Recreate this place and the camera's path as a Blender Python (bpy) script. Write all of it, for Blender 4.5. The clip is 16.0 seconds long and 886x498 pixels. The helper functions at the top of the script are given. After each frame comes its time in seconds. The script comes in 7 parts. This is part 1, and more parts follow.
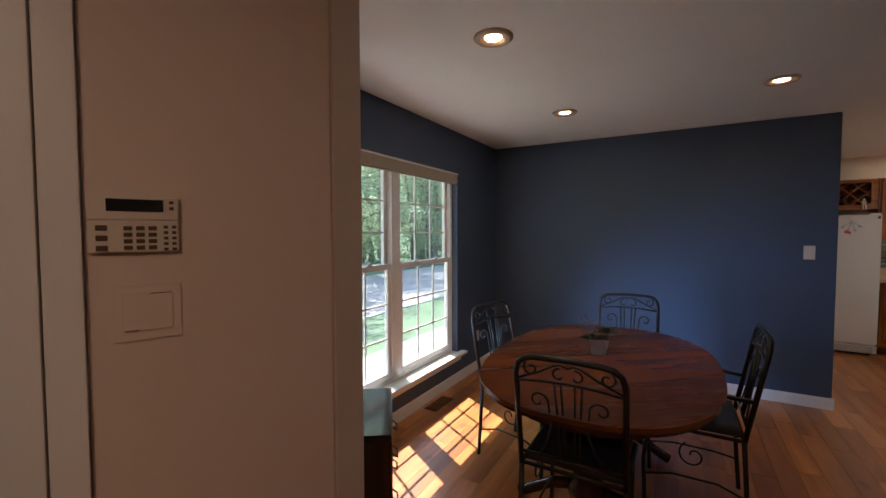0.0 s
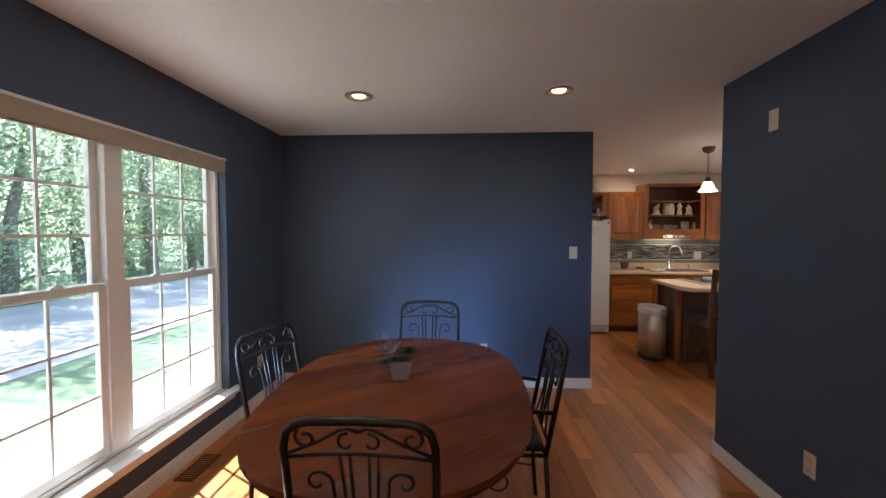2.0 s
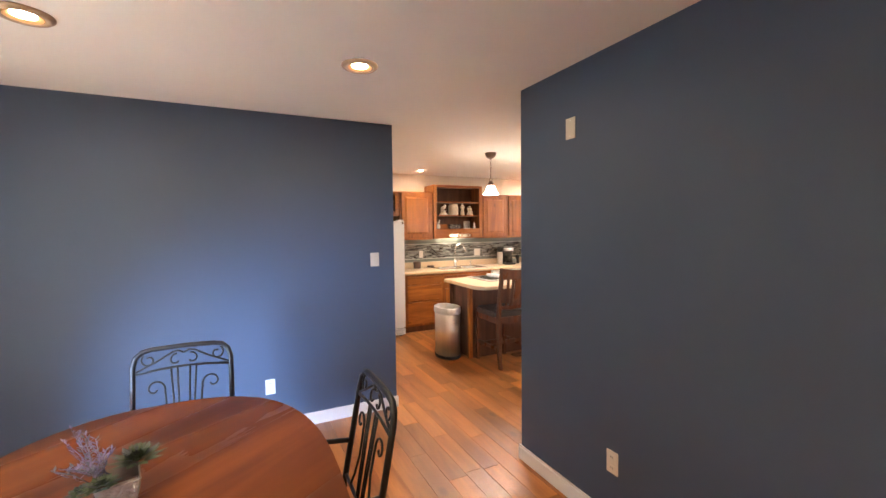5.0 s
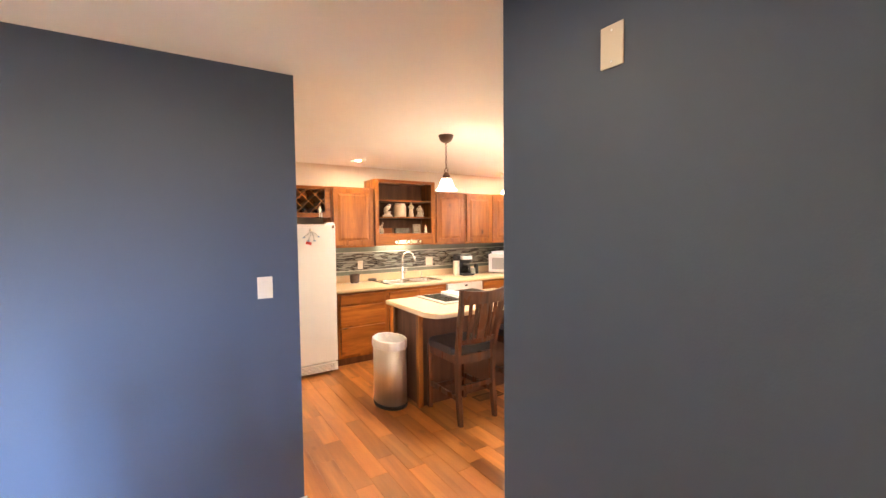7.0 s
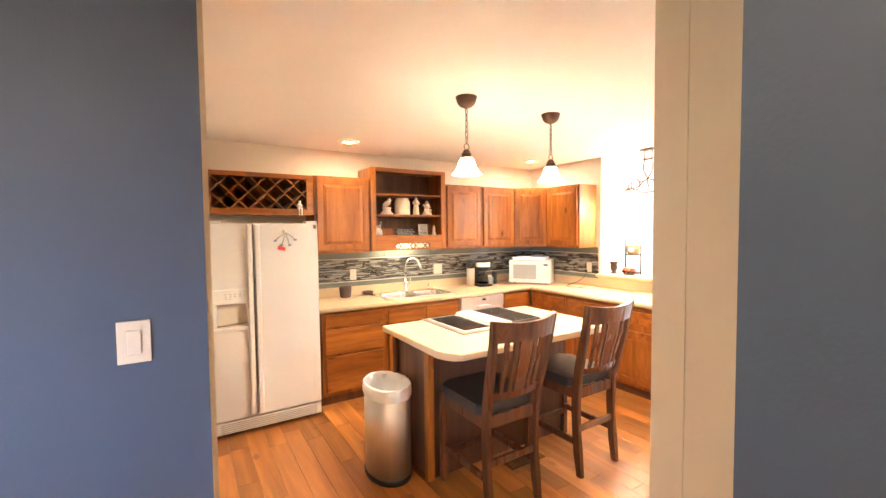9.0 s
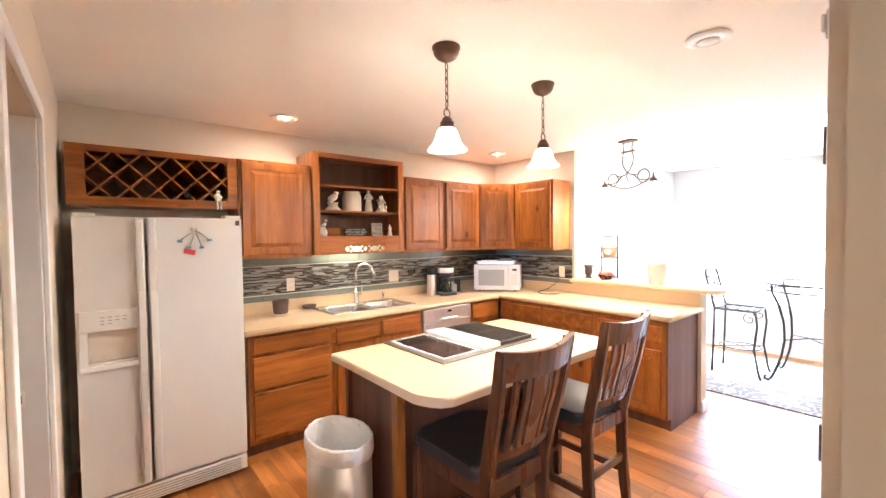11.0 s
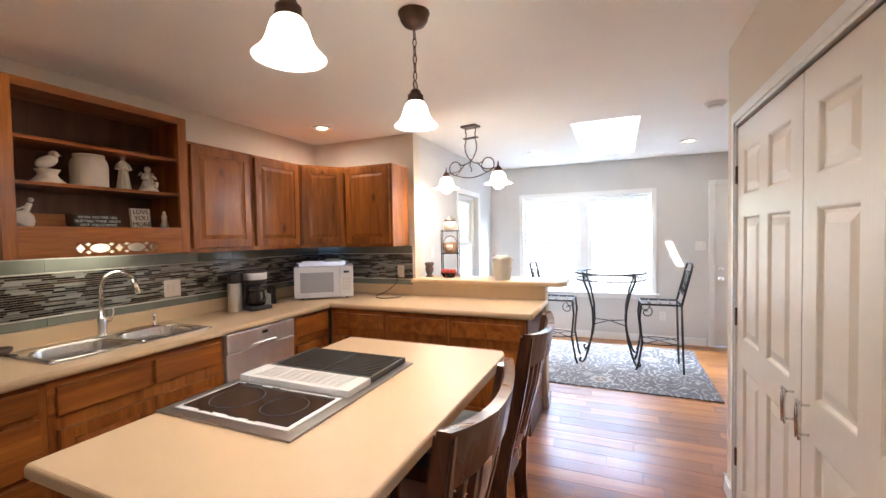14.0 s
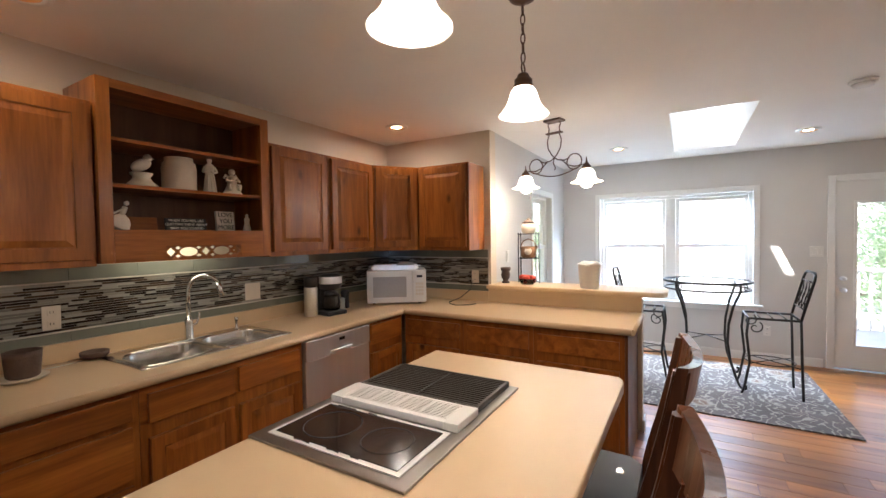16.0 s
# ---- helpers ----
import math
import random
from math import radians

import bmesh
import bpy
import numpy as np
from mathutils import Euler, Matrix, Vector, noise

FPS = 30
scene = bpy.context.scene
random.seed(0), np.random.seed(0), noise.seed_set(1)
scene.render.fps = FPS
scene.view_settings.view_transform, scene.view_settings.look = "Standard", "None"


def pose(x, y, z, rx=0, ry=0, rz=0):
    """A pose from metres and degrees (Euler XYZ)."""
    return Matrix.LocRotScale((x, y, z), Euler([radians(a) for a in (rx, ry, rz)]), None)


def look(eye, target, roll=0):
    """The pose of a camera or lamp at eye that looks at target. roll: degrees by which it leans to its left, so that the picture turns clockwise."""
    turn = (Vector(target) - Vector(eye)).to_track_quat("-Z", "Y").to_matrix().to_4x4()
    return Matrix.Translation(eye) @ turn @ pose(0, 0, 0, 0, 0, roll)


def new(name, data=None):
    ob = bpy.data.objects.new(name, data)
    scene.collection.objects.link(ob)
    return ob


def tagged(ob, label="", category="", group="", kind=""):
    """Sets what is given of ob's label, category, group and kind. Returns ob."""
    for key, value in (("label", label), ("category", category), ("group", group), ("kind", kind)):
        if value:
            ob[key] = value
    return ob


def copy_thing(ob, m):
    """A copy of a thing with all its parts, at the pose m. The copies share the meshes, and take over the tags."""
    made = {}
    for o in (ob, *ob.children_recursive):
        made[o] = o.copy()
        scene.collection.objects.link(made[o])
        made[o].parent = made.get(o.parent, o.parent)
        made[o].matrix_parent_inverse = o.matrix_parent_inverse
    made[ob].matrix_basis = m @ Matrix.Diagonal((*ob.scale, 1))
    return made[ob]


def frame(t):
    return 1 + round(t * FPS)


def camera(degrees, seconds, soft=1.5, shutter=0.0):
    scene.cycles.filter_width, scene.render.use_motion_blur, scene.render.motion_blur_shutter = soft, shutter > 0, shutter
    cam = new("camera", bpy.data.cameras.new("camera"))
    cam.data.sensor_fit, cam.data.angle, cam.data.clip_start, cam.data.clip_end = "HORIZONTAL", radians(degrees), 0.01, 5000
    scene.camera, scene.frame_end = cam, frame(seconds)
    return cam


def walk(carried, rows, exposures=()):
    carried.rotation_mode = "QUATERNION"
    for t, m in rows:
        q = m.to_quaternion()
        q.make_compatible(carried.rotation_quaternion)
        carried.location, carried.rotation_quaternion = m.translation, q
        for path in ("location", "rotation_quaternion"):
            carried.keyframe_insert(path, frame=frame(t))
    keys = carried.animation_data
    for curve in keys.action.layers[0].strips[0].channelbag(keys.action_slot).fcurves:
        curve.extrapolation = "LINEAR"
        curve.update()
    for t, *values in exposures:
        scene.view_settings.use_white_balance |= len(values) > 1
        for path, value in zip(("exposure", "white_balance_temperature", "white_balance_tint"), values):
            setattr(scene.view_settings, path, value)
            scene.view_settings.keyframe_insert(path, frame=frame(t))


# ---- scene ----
cam = camera(94.2, 16.0)
PATH = [
    (0, (0.633, 0.89, 1.482), (-0.365, 2.622, 1.398), -0.1),
    (0.5, (0.639, 1.05, 1.482), (-0.126, 2.895, 1.398), -0.0),
    (1, (0.611, 1.217, 1.495), (0.106, 3.15, 1.413), -0.0),
    (1.5, (0.581, 1.323, 1.484), (0.298, 3.301, 1.407), 0.1),
    (2, (0.551, 1.428, 1.486), (0.441, 3.424, 1.41), 0.0),
    (2.5, (0.54, 1.511, 1.494), (0.568, 3.51, 1.42), -0.1),
    (3, (0.521, 1.586, 1.497), (0.69, 3.578, 1.426), -0.2),
    (3.5, (0.484, 1.67, 1.518), (0.821, 3.64, 1.438), -0.2),
    (4, (0.465, 1.75, 1.519), (0.984, 3.68, 1.441), -0.4),
    (4.5, (0.472, 1.85, 1.53), (1.173, 3.721, 1.444), -0.4),
    (5, (0.57, 2.023, 1.558), (1.445, 3.818, 1.458), -0.7),
    (5.2, (0.627, 2.113, 1.585), (1.557, 3.881, 1.48), -0.7),
    (7.5, (1.345, 3.317, 1.603), (2.422, 5.0, 1.509), -0.6),
    (8, (1.472, 3.562, 1.574), (2.536, 5.254, 1.489), -0.6),
    (8.5, (1.59, 3.802, 1.596), (2.648, 5.497, 1.508), -0.6),
    (10.8, (1.93, 4.617, 1.548), (3.165, 6.189, 1.485), -0.7),
    (11, (1.938, 4.673, 1.54), (3.222, 6.205, 1.478), -0.7),
    (11.5, (1.983, 4.807, 1.527), (3.387, 6.23, 1.457), -0.7),
    (12, (2.082, 4.951, 1.515), (3.59, 6.262, 1.445), -0.9),
    (12.5, (2.171, 5.063, 1.496), (3.781, 6.248, 1.432), -1.0),
    (13, (2.246, 5.185, 1.478), (3.948, 6.233, 1.413), -1.0),
    (13.5, (2.32, 5.291, 1.476), (4.097, 6.205, 1.41), -1.1),
    (14, (2.366, 5.377, 1.471), (4.205, 6.159, 1.405), -1.1),
    (14.5, (2.388, 5.45, 1.461), (4.266, 6.135, 1.394), -1.1),
    (15, (2.427, 5.527, 1.461), (4.311, 6.195, 1.394), -1.2),
    (15.5, (2.47, 5.602, 1.483), (4.316, 6.368, 1.418), -1.1),
    (16, (2.478, 5.659, 1.491), (4.202, 6.672, 1.436), -0.9),
]
EXPOSURES = [(0.0, 1.75, 5950, 11), (1.5, 2.1, 5800, 10), (3.5, 3.05, 6100, 11), (5.0, 3.85, 6400, 11), (7.5, 4.3, 7100, 10), (8.5, 4.35, 7150, 10),
             (11.0, 3.95, 6000, 10), (12.5, 3.2, 5900, 10), (14.5, 2.42, 6050, 10), (16.0, 2.05, 6250, 10)]
walk(cam, [(t, look(eye, target, roll)) for t, eye, target, roll in PATH], EXPOSURES)

# ---------------------------------------------------------------- world and sun
SUN_TO = Vector((-0.70, 0.42, 1.0)).normalized()
world = bpy.data.worlds.new("world")
scene.world = world
world.use_nodes = True
wn = world.node_tree
sky = wn.nodes.new("ShaderNodeTexSky")
sky.sky_type, sky.sun_disc = "NISHITA", False
sky.sun_elevation = math.asin(SUN_TO.z)
sky.sun_rotation = math.atan2(SUN_TO.x, SUN_TO.y)
wn.nodes["Background"].inputs["Strength"].default_value = 0.15
wn.links.new(sky.outputs[0], wn.nodes["Background"].inputs["Color"])
sun = new("sun", bpy.data.lights.new("sun", "SUN"))
sun.data.energy, sun.data.angle, sun.data.color = 5.0, radians(0.5), (1.0, 0.95, 0.87)
sun.matrix_basis = look((-20, 12, 30), Vector((-20, 12, 30)) - SUN_TO)
WARM = (1.0, 0.88, 0.785)


ORANGE = (1.0, 0.77, 0.56)


def lamp(name, kind, place, watts, size=0.1, aim=None, color=WARM):
    ob = new(name, bpy.data.lights.new(name, kind))
    ob.data.energy, ob.data.color = watts, color
    if kind == "AREA":
        ob.data.shape, ob.data.size = "DISK", size
    else:
        ob.data.shadow_soft_size = size
    ob.matrix_basis = look(place, aim or (place[0], place[1] + 1e-4, place[2] - 1))
    return ob


def sky_strip(name, place, aim, wide, high, watts):
    """Added area lamp in or outside a window, standing in for the sky's light."""
    ob = new(name, bpy.data.lights.new(name, "AREA"))
    ob.data.energy, ob.data.color, ob.data.shape, ob.data.size, ob.data.size_y = watts, (0.62, 0.78, 1.0), "RECTANGLE", wide, high
    ob.matrix_basis = look(place, aim)
    return ob


# Added narrow beams throw the blue daylight patch onto the north wall.
for y in (2.70, 3.05):
    dk = sky_strip("dining_sky_fill", (-1.29, y, 0.80), (-1.29 + 0.67, y + 0.74, 0.80 - 0.15), 0.12, 0.88, 1.05)
    dk.data.spread, dk.data.color = radians(50), (0.42, 0.62, 1.0)
# Added lamp outside the patio window brightens the nook like sky light.
sky_strip("patio_sky_fill", (8.90, 5.815, 2.30), (7.6, 5.815, 0.6), 1.6, 0.5, 168)

# ---------------------------------------------------------------- materials
def mat(name, base, rough=0.5, metal=0.0, var=0.12, scale=6.0, bump=0.05, fine=90.0, coat=0.0, spec=0.5):
    """Plain surface with blotches, fine grain and slight relief."""
    m = bpy.data.materials.new(name)
    m.use_nodes = True
    nt, b = m.node_tree, m.node_tree.nodes["Principled BSDF"]
    tc = nt.nodes.new("ShaderNodeTexCoord")
    big, small = nt.nodes.new("ShaderNodeTexNoise"), nt.nodes.new("ShaderNodeTexNoise")
    big.inputs["Scale"].default_value, small.inputs["Scale"].default_value = scale, fine
    big.inputs["Detail"].default_value = 5
    for n in (big, small):
        nt.links.new(tc.outputs["Object"], n.inputs["Vector"])
    mix = nt.nodes.new("ShaderNodeMix")
    mix.data_type = "RGBA"
    c = Vector(base)
    mix.inputs["A"].default_value = (*(c * (1 - var)), 1)
    mix.inputs["B"].default_value = (*[min(1, v * (1 + var)) for v in c], 1)
    nt.links.new(big.outputs["Fac"], mix.inputs["Factor"])
    nt.links.new(mix.outputs["Result"], b.inputs["Base Color"])
    rr = nt.nodes.new("ShaderNodeMapRange")
    rr.inputs["To Min"].default_value, rr.inputs["To Max"].default_value = max(0.02, rough - 0.08), min(1, rough + 0.08)
    nt.links.new(big.outputs["Fac"], rr.inputs["Value"])
    nt.links.new(rr.outputs["Result"], b.inputs["Roughness"])
    bp = nt.nodes.new("ShaderNodeBump")
    bp.inputs["Strength"].default_value, bp.inputs["Distance"].default_value = bump, 0.01
    nt.links.new(small.outputs["Fac"], bp.inputs["Height"])
    nt.links.new(bp.outputs["Normal"], b.inputs["Normal"])
    b.inputs["Metallic"].default_value, b.inputs["Coat Weight"].default_value = metal, coat
    b.inputs["Specular IOR Level"].default_value = spec
    return m


def wood(name, dark, light, axis="z", rough=0.35, coat=0.2, grain=9.0, knots=0.7, piece=0.25, fine=0.3, sheen=0.12, soft=0.0):
    """Straight-grained, knotty wood; each piece differs by its own random number."""
    m = bpy.data.materials.new(name)
    m.use_nodes = True
    nt, b = m.node_tree, m.node_tree.nodes["Principled BSDF"]
    tc, info = nt.nodes.new("ShaderNodeTexCoord"), nt.nodes.new("ShaderNodeObjectInfo")
    shift = nt.nodes.new("ShaderNodeVectorMath")
    shift.operation = "MULTIPLY_ADD"
    shift.inputs[1].default_value = (17.0, 23.0, 31.0)
    nt.links.new(info.outputs["Random"], shift.inputs[0])
    nt.links.new(tc.outputs["Object"], shift.inputs[2])
    mp = nt.nodes.new("ShaderNodeMapping")
    k = [1.0, 1.0, 1.0]
    k["xyz".index(axis)] = 0.09
    mp.inputs["Scale"].default_value = k
    nt.links.new(shift.outputs[0], mp.inputs["Vector"])
    n1, n2, vor = nt.nodes.new("ShaderNodeTexNoise"), nt.nodes.new("ShaderNodeTexNoise"), nt.nodes.new("ShaderNodeTexVoronoi")
    n1.inputs["Scale"].default_value, n1.inputs["Detail"].default_value, n1.inputs["Distortion"].default_value = grain, 6, 0.8
    n2.inputs["Scale"].default_value, n2.inputs["Detail"].default_value = grain * 8, 2
    nt.links.new(mp.outputs[0], n1.inputs["Vector"])
    nt.links.new(mp.outputs[0], n2.inputs["Vector"])
    mk = nt.nodes.new("ShaderNodeMapping")
    k2 = [1.0, 1.0, 1.0]
    k2["xyz".index(axis)] = 0.55
    mk.inputs["Scale"].default_value = k2
    nt.links.new(shift.outputs[0], mk.inputs["Vector"])
    vor.inputs["Scale"].default_value = 4.6
    nt.links.new(mk.outputs[0], vor.inputs["Vector"])
    ramp = nt.nodes.new("ShaderNodeValToRGB")
    ramp.color_ramp.elements[0].position, ramp.color_ramp.elements[1].position = 0.34 - soft, 0.68 + soft
    ramp.color_ramp.elements[0].color, ramp.color_ramp.elements[1].color = (*dark, 1), (*light, 1)
    nt.links.new(n1.outputs["Fac"], ramp.inputs["Fac"])
    mul = nt.nodes.new("ShaderNodeMix")
    mul.data_type, mul.blend_type = "RGBA", "MULTIPLY"
    mul.inputs["Factor"].default_value = fine
    nt.links.new(ramp.outputs["Color"], mul.inputs["A"])
    nt.links.new(n2.outputs["Fac"], mul.inputs["B"])
    kr = nt.nodes.new("ShaderNodeMapRange")
    kr.inputs["From Min"].default_value, kr.inputs["From Max"].default_value = 0.06, 0.145
    kr.inputs["To Min"].default_value, kr.inputs["To Max"].default_value = knots, 0.0
    nt.links.new(vor.outputs["Distance"], kr.inputs["Value"])
    kn = nt.nodes.new("ShaderNodeMix")
    kn.data_type = "RGBA"
    kn.inputs["B"].default_value = (dark[0] * 0.3, dark[1] * 0.3, dark[2] * 0.3, 1)
    nt.links.new(kr.outputs["Result"], kn.inputs["Factor"])
    nt.links.new(mul.outputs["Result"], kn.inputs["A"])
    hsv = nt.nodes.new("ShaderNodeHueSaturation")
    vr = nt.nodes.new("ShaderNodeMapRange")
    vr.inputs["To Min"].default_value, vr.inputs["To Max"].default_value = 1.3 - piece, 1.3 + piece
    nt.links.new(info.outputs["Random"], vr.inputs["Value"])
    nt.links.new(vr.outputs["Result"], hsv.inputs["Value"])
    nt.links.new(kn.outputs["Result"], hsv.inputs["Color"])
    nt.links.new(hsv.outputs["Color"], b.inputs["Base Color"])
    rr = nt.nodes.new("ShaderNodeMapRange")
    rr.inputs["To Min"].default_value, rr.inputs["To Max"].default_value = rough + 0.05, max(0.05, rough - 0.05)
    nt.links.new(n1.outputs["Fac"], rr.inputs["Value"])
    nt.links.new(rr.outputs["Result"], b.inputs["Roughness"])
    bp = nt.nodes.new("ShaderNodeBump")
    bp.inputs["Strength"].default_value, bp.inputs["Distance"].default_value = 0.04, 0.004
    nt.links.new(n2.outputs["Fac"], bp.inputs["Height"])
    nt.links.new(bp.outputs["Normal"], b.inputs["Normal"])
    b.inputs["Coat Weight"].default_value, b.inputs["Coat Roughness"].default_value = coat, sheen
    b.inputs["Specular IOR Level"].default_value = 0.25
    return m


def glow(name, color, strength, base=(0.9, 0.9, 0.88)):
    m = bpy.data.materials.new(name)
    m.use_nodes = True
    b = m.node_tree.nodes["Principled BSDF"]
    b.inputs["Base Color"].default_value = (*base, 1)
    b.inputs["Emission Color"].default_value, b.inputs["Emission Strength"].default_value = (*color, 1), strength
    return m


def glass(name, tint=(1, 1, 1), rough=0.0):
    m = bpy.data.materials.new(name)
    m.use_nodes = True
    nt = m.node_tree
    b = nt.nodes["Principled BSDF"]
    b.inputs["Base Color"].default_value, b.inputs["Roughness"].default_value = (*tint, 1), rough
    b.inputs["Transmission Weight"].default_value, b.inputs["IOR"].default_value = 1.0, 1.45
    return m


def pane_glass(name):
    """Thin window pane: clear, with a slight mirror that grows at grazing angles."""
    m = bpy.data.materials.new(name)
    m.use_nodes = True
    nt = m.node_tree
    nt.nodes.remove(nt.nodes["Principled BSDF"])
    tr, gl, mx = nt.nodes.new("ShaderNodeBsdfTransparent"), nt.nodes.new("ShaderNodeBsdfGlossy"), nt.nodes.new("ShaderNodeMixShader")
    lw, mr = nt.nodes.new("ShaderNodeLayerWeight"), nt.nodes.new("ShaderNodeMapRange")
    gl.inputs["Roughness"].default_value = 0.01
    lw.inputs["Blend"].default_value = 0.2
    mr.inputs["To Min"].default_value, mr.inputs["To Max"].default_value = 0.02, 0.25
    nt.links.new(lw.outputs["Facing"], mr.inputs["Value"])
    nt.links.new(mr.outputs["Result"], mx.inputs[0])
    nt.links.new(tr.outputs[0], mx.inputs[1])
    nt.links.new(gl.outputs[0], mx.inputs[2])
    nt.links.new(mx.outputs[0], nt.nodes["Material Output"].inputs["Surface"])
    return m


def islands(name, colors, rough=0.3, bump=0.05, piece=False):
    """Each loose piece takes one of the colours."""
    m = mat(name, (0.5, 0.5, 0.5), rough, bump=bump)
    nt, b = m.node_tree, m.node_tree.nodes["Principled BSDF"]
    ramp = nt.nodes.new("ShaderNodeValToRGB")
    ramp.color_ramp.interpolation = "CONSTANT"
    for n, c in enumerate(colors):
        e = ramp.color_ramp.elements[n] if n < 2 else ramp.color_ramp.elements.new(n / len(colors))
        e.position, e.color = n / len(colors), (*c, 1)
    src = nt.nodes.new("ShaderNodeObjectInfo" if piece else "ShaderNodeNewGeometry")
    nt.links.new(src.outputs["Random" if piece else "Random Per Island"], ramp.inputs["Fac"])
    mx = nt.nodes.new("ShaderNodeMix")
    mx.data_type, mx.blend_type = "RGBA", "MULTIPLY"
    mx.inputs["Factor"].default_value = 0.35
    n = nt.nodes.new("ShaderNodeTexNoise")
    n.inputs["Scale"].default_value = 40
    nt.links.new(ramp.outputs["Color"], mx.inputs["A"])
    nt.links.new(n.outputs["Fac"], mx.inputs["B"])
    nt.links.new(mx.outputs["Result"], b.inputs["Base Color"])
    return m


def brushed(m, stretch=(1, 1, 0.03)):
    """Draws the fine grain out along one direction."""
    nt = m.node_tree
    mp = nt.nodes.new("ShaderNodeMapping")
    mp.inputs["Scale"].default_value = stretch
    tc = next(n for n in nt.nodes if n.type == "TEX_COORD")
    nt.links.new(tc.outputs["Object"], mp.inputs["Vector"])
    for n in nt.nodes:
        if n.type == "TEX_NOISE":
            nt.links.new(mp.outputs[0], n.inputs["Vector"])
    return m


BLUE = mat("blue_wall_paint", (0.058, 0.084, 0.136), 0.6, var=0.04, scale=2, bump=0.06, fine=160)
CREAM = mat("cream_wall_paint", (0.66, 0.565, 0.445), 0.65, var=0.04, scale=2, bump=0.06, fine=160)
FOYER = mat("foyer_wall_paint", (0.68, 0.56, 0.47), 0.6, var=0.04, scale=2, bump=0.06, fine=160)
CEIL = mat("ceiling_paint", (0.84, 0.815, 0.77), 0.85, var=0.03, scale=3, bump=0.08, fine=55)
TRIM = mat("white_trim_paint", (0.78, 0.77, 0.74), 0.35, var=0.04, scale=4, bump=0.03, fine=60)
VINYL = mat("window_vinyl", (0.80, 0.79, 0.76), 0.4, var=0.03, scale=5, bump=0.02)
VALANCE = mat("valance_fabric", (0.42, 0.35, 0.27), 0.8, var=0.08, scale=20, bump=0.3, fine=300)
PLASTIC = mat("white_plastic", (0.72, 0.70, 0.66), 0.4, var=0.03, bump=0.02)
IVORY = mat("ivory_plastic", (0.66, 0.58, 0.48), 0.45, var=0.04, bump=0.03)
DARK = mat("dark_plastic", (0.02, 0.02, 0.022), 0.35, var=0.2, bump=0.03)
BROWNKEY = mat("brown_keys", (0.10, 0.05, 0.025), 0.5, var=0.2, bump=0.03)
IRON = mat("dark_iron", (0.045, 0.043, 0.04), 0.38, metal=0.75, var=0.35, scale=25, bump=0.12, fine=120)
BRONZE = mat("brown_bronze", (0.11, 0.06, 0.04), 0.45, metal=0.55, var=0.3, scale=30, bump=0.1)
STEEL = brushed(mat("brushed_steel", (0.90, 0.91, 0.93), 0.34, metal=0.9, var=0.08, scale=26, bump=0.06, fine=240))
SINKSTEEL = mat("sink_steel", (0.62, 0.60, 0.57), 0.2, metal=1.0, var=0.06, scale=6, bump=0.01, fine=240)
PANSTEEL = mat("pan_steel", (0.34, 0.31, 0.28), 0.36, metal=0.9, var=0.1, scale=12, bump=0.03, fine=200)
CANSTEEL = brushed(mat("can_steel", (0.72, 0.69, 0.65), 0.36, metal=0.92, var=0.14, scale=40, bump=0.05, fine=240))
GRILLE = mat("worn_grill_iron", (0.075, 0.065, 0.055), 0.5, metal=0.3, var=0.25, scale=30, bump=0.1)
GREIGE = mat("greige_wall_paint", (0.62, 0.60, 0.575), 0.65, var=0.04, scale=2, bump=0.06, fine=160)
CHROME = mat("chrome", (0.75, 0.75, 0.74), 0.12, metal=1.0, var=0.05, bump=0.0)
ENAMEL = mat("white_enamel", (0.67, 0.65, 0.62), 0.35, var=0.03, scale=2, bump=0.12, fine=220)
LAMINATE = mat("cream_laminate", (0.63, 0.455, 0.275), 0.36, var=0.03, scale=9, bump=0.0, fine=200)
LEATHER = mat("black_leather", (0.018, 0.018, 0.02), 0.42, var=0.3, scale=14, bump=0.25, fine=220, coat=0.15)
CERAMIC = mat("cream_ceramic", (0.72, 0.64, 0.52), 0.4, var=0.1, scale=18, bump=0.08)
CLAY = mat("brown_clay", (0.10, 0.06, 0.045), 0.6, var=0.35, scale=22, bump=0.25)
LINER = mat("bag_plastic", (0.82, 0.82, 0.82), 0.35, var=0.06, scale=12, bump=0.5, fine=25)
LINER.node_tree.nodes["Principled BSDF"].inputs["Transmission Weight"].default_value = 0.0
BLACKGLASS = mat("black_glass", (0.02, 0.018, 0.017), 0.12, var=0.3, scale=8, bump=0.0)
WHITESTRIP = mat("white_border", (0.75, 0.74, 0.72), 0.5, var=0.06, bump=0.02)
CONCRETE = mat("concrete", (0.52, 0.50, 0.47), 0.8, var=0.12, scale=1.5, bump=0.3, fine=60)
GRASS = mat("lawn_grass", (0.12, 0.19, 0.10), 0.9, var=0.5, scale=1.1, bump=0.8, fine=40)
ASPHALT = mat("drive_gravel", (0.42, 0.40, 0.37), 0.9, var=0.35, scale=0.9, bump=0.5, fine=50)
BARK = mat("bark", (0.20, 0.165, 0.13), 0.9, var=0.4, scale=8, bump=0.9, fine=30)
DECKW = mat("deck_boards", (0.55, 0.50, 0.45), 0.8, var=0.15, scale=4, bump=0.3)
ROOF = mat("eave_board", (0.70, 0.69, 0.66), 0.6, var=0.05)
SAGE = mat("sage_glass_tile", (0.185, 0.19, 0.155), 0.07, var=0.15, scale=7, bump=0.02)
GROUT = mat("grout", (0.36, 0.34, 0.30), 0.85, var=0.1, scale=30)
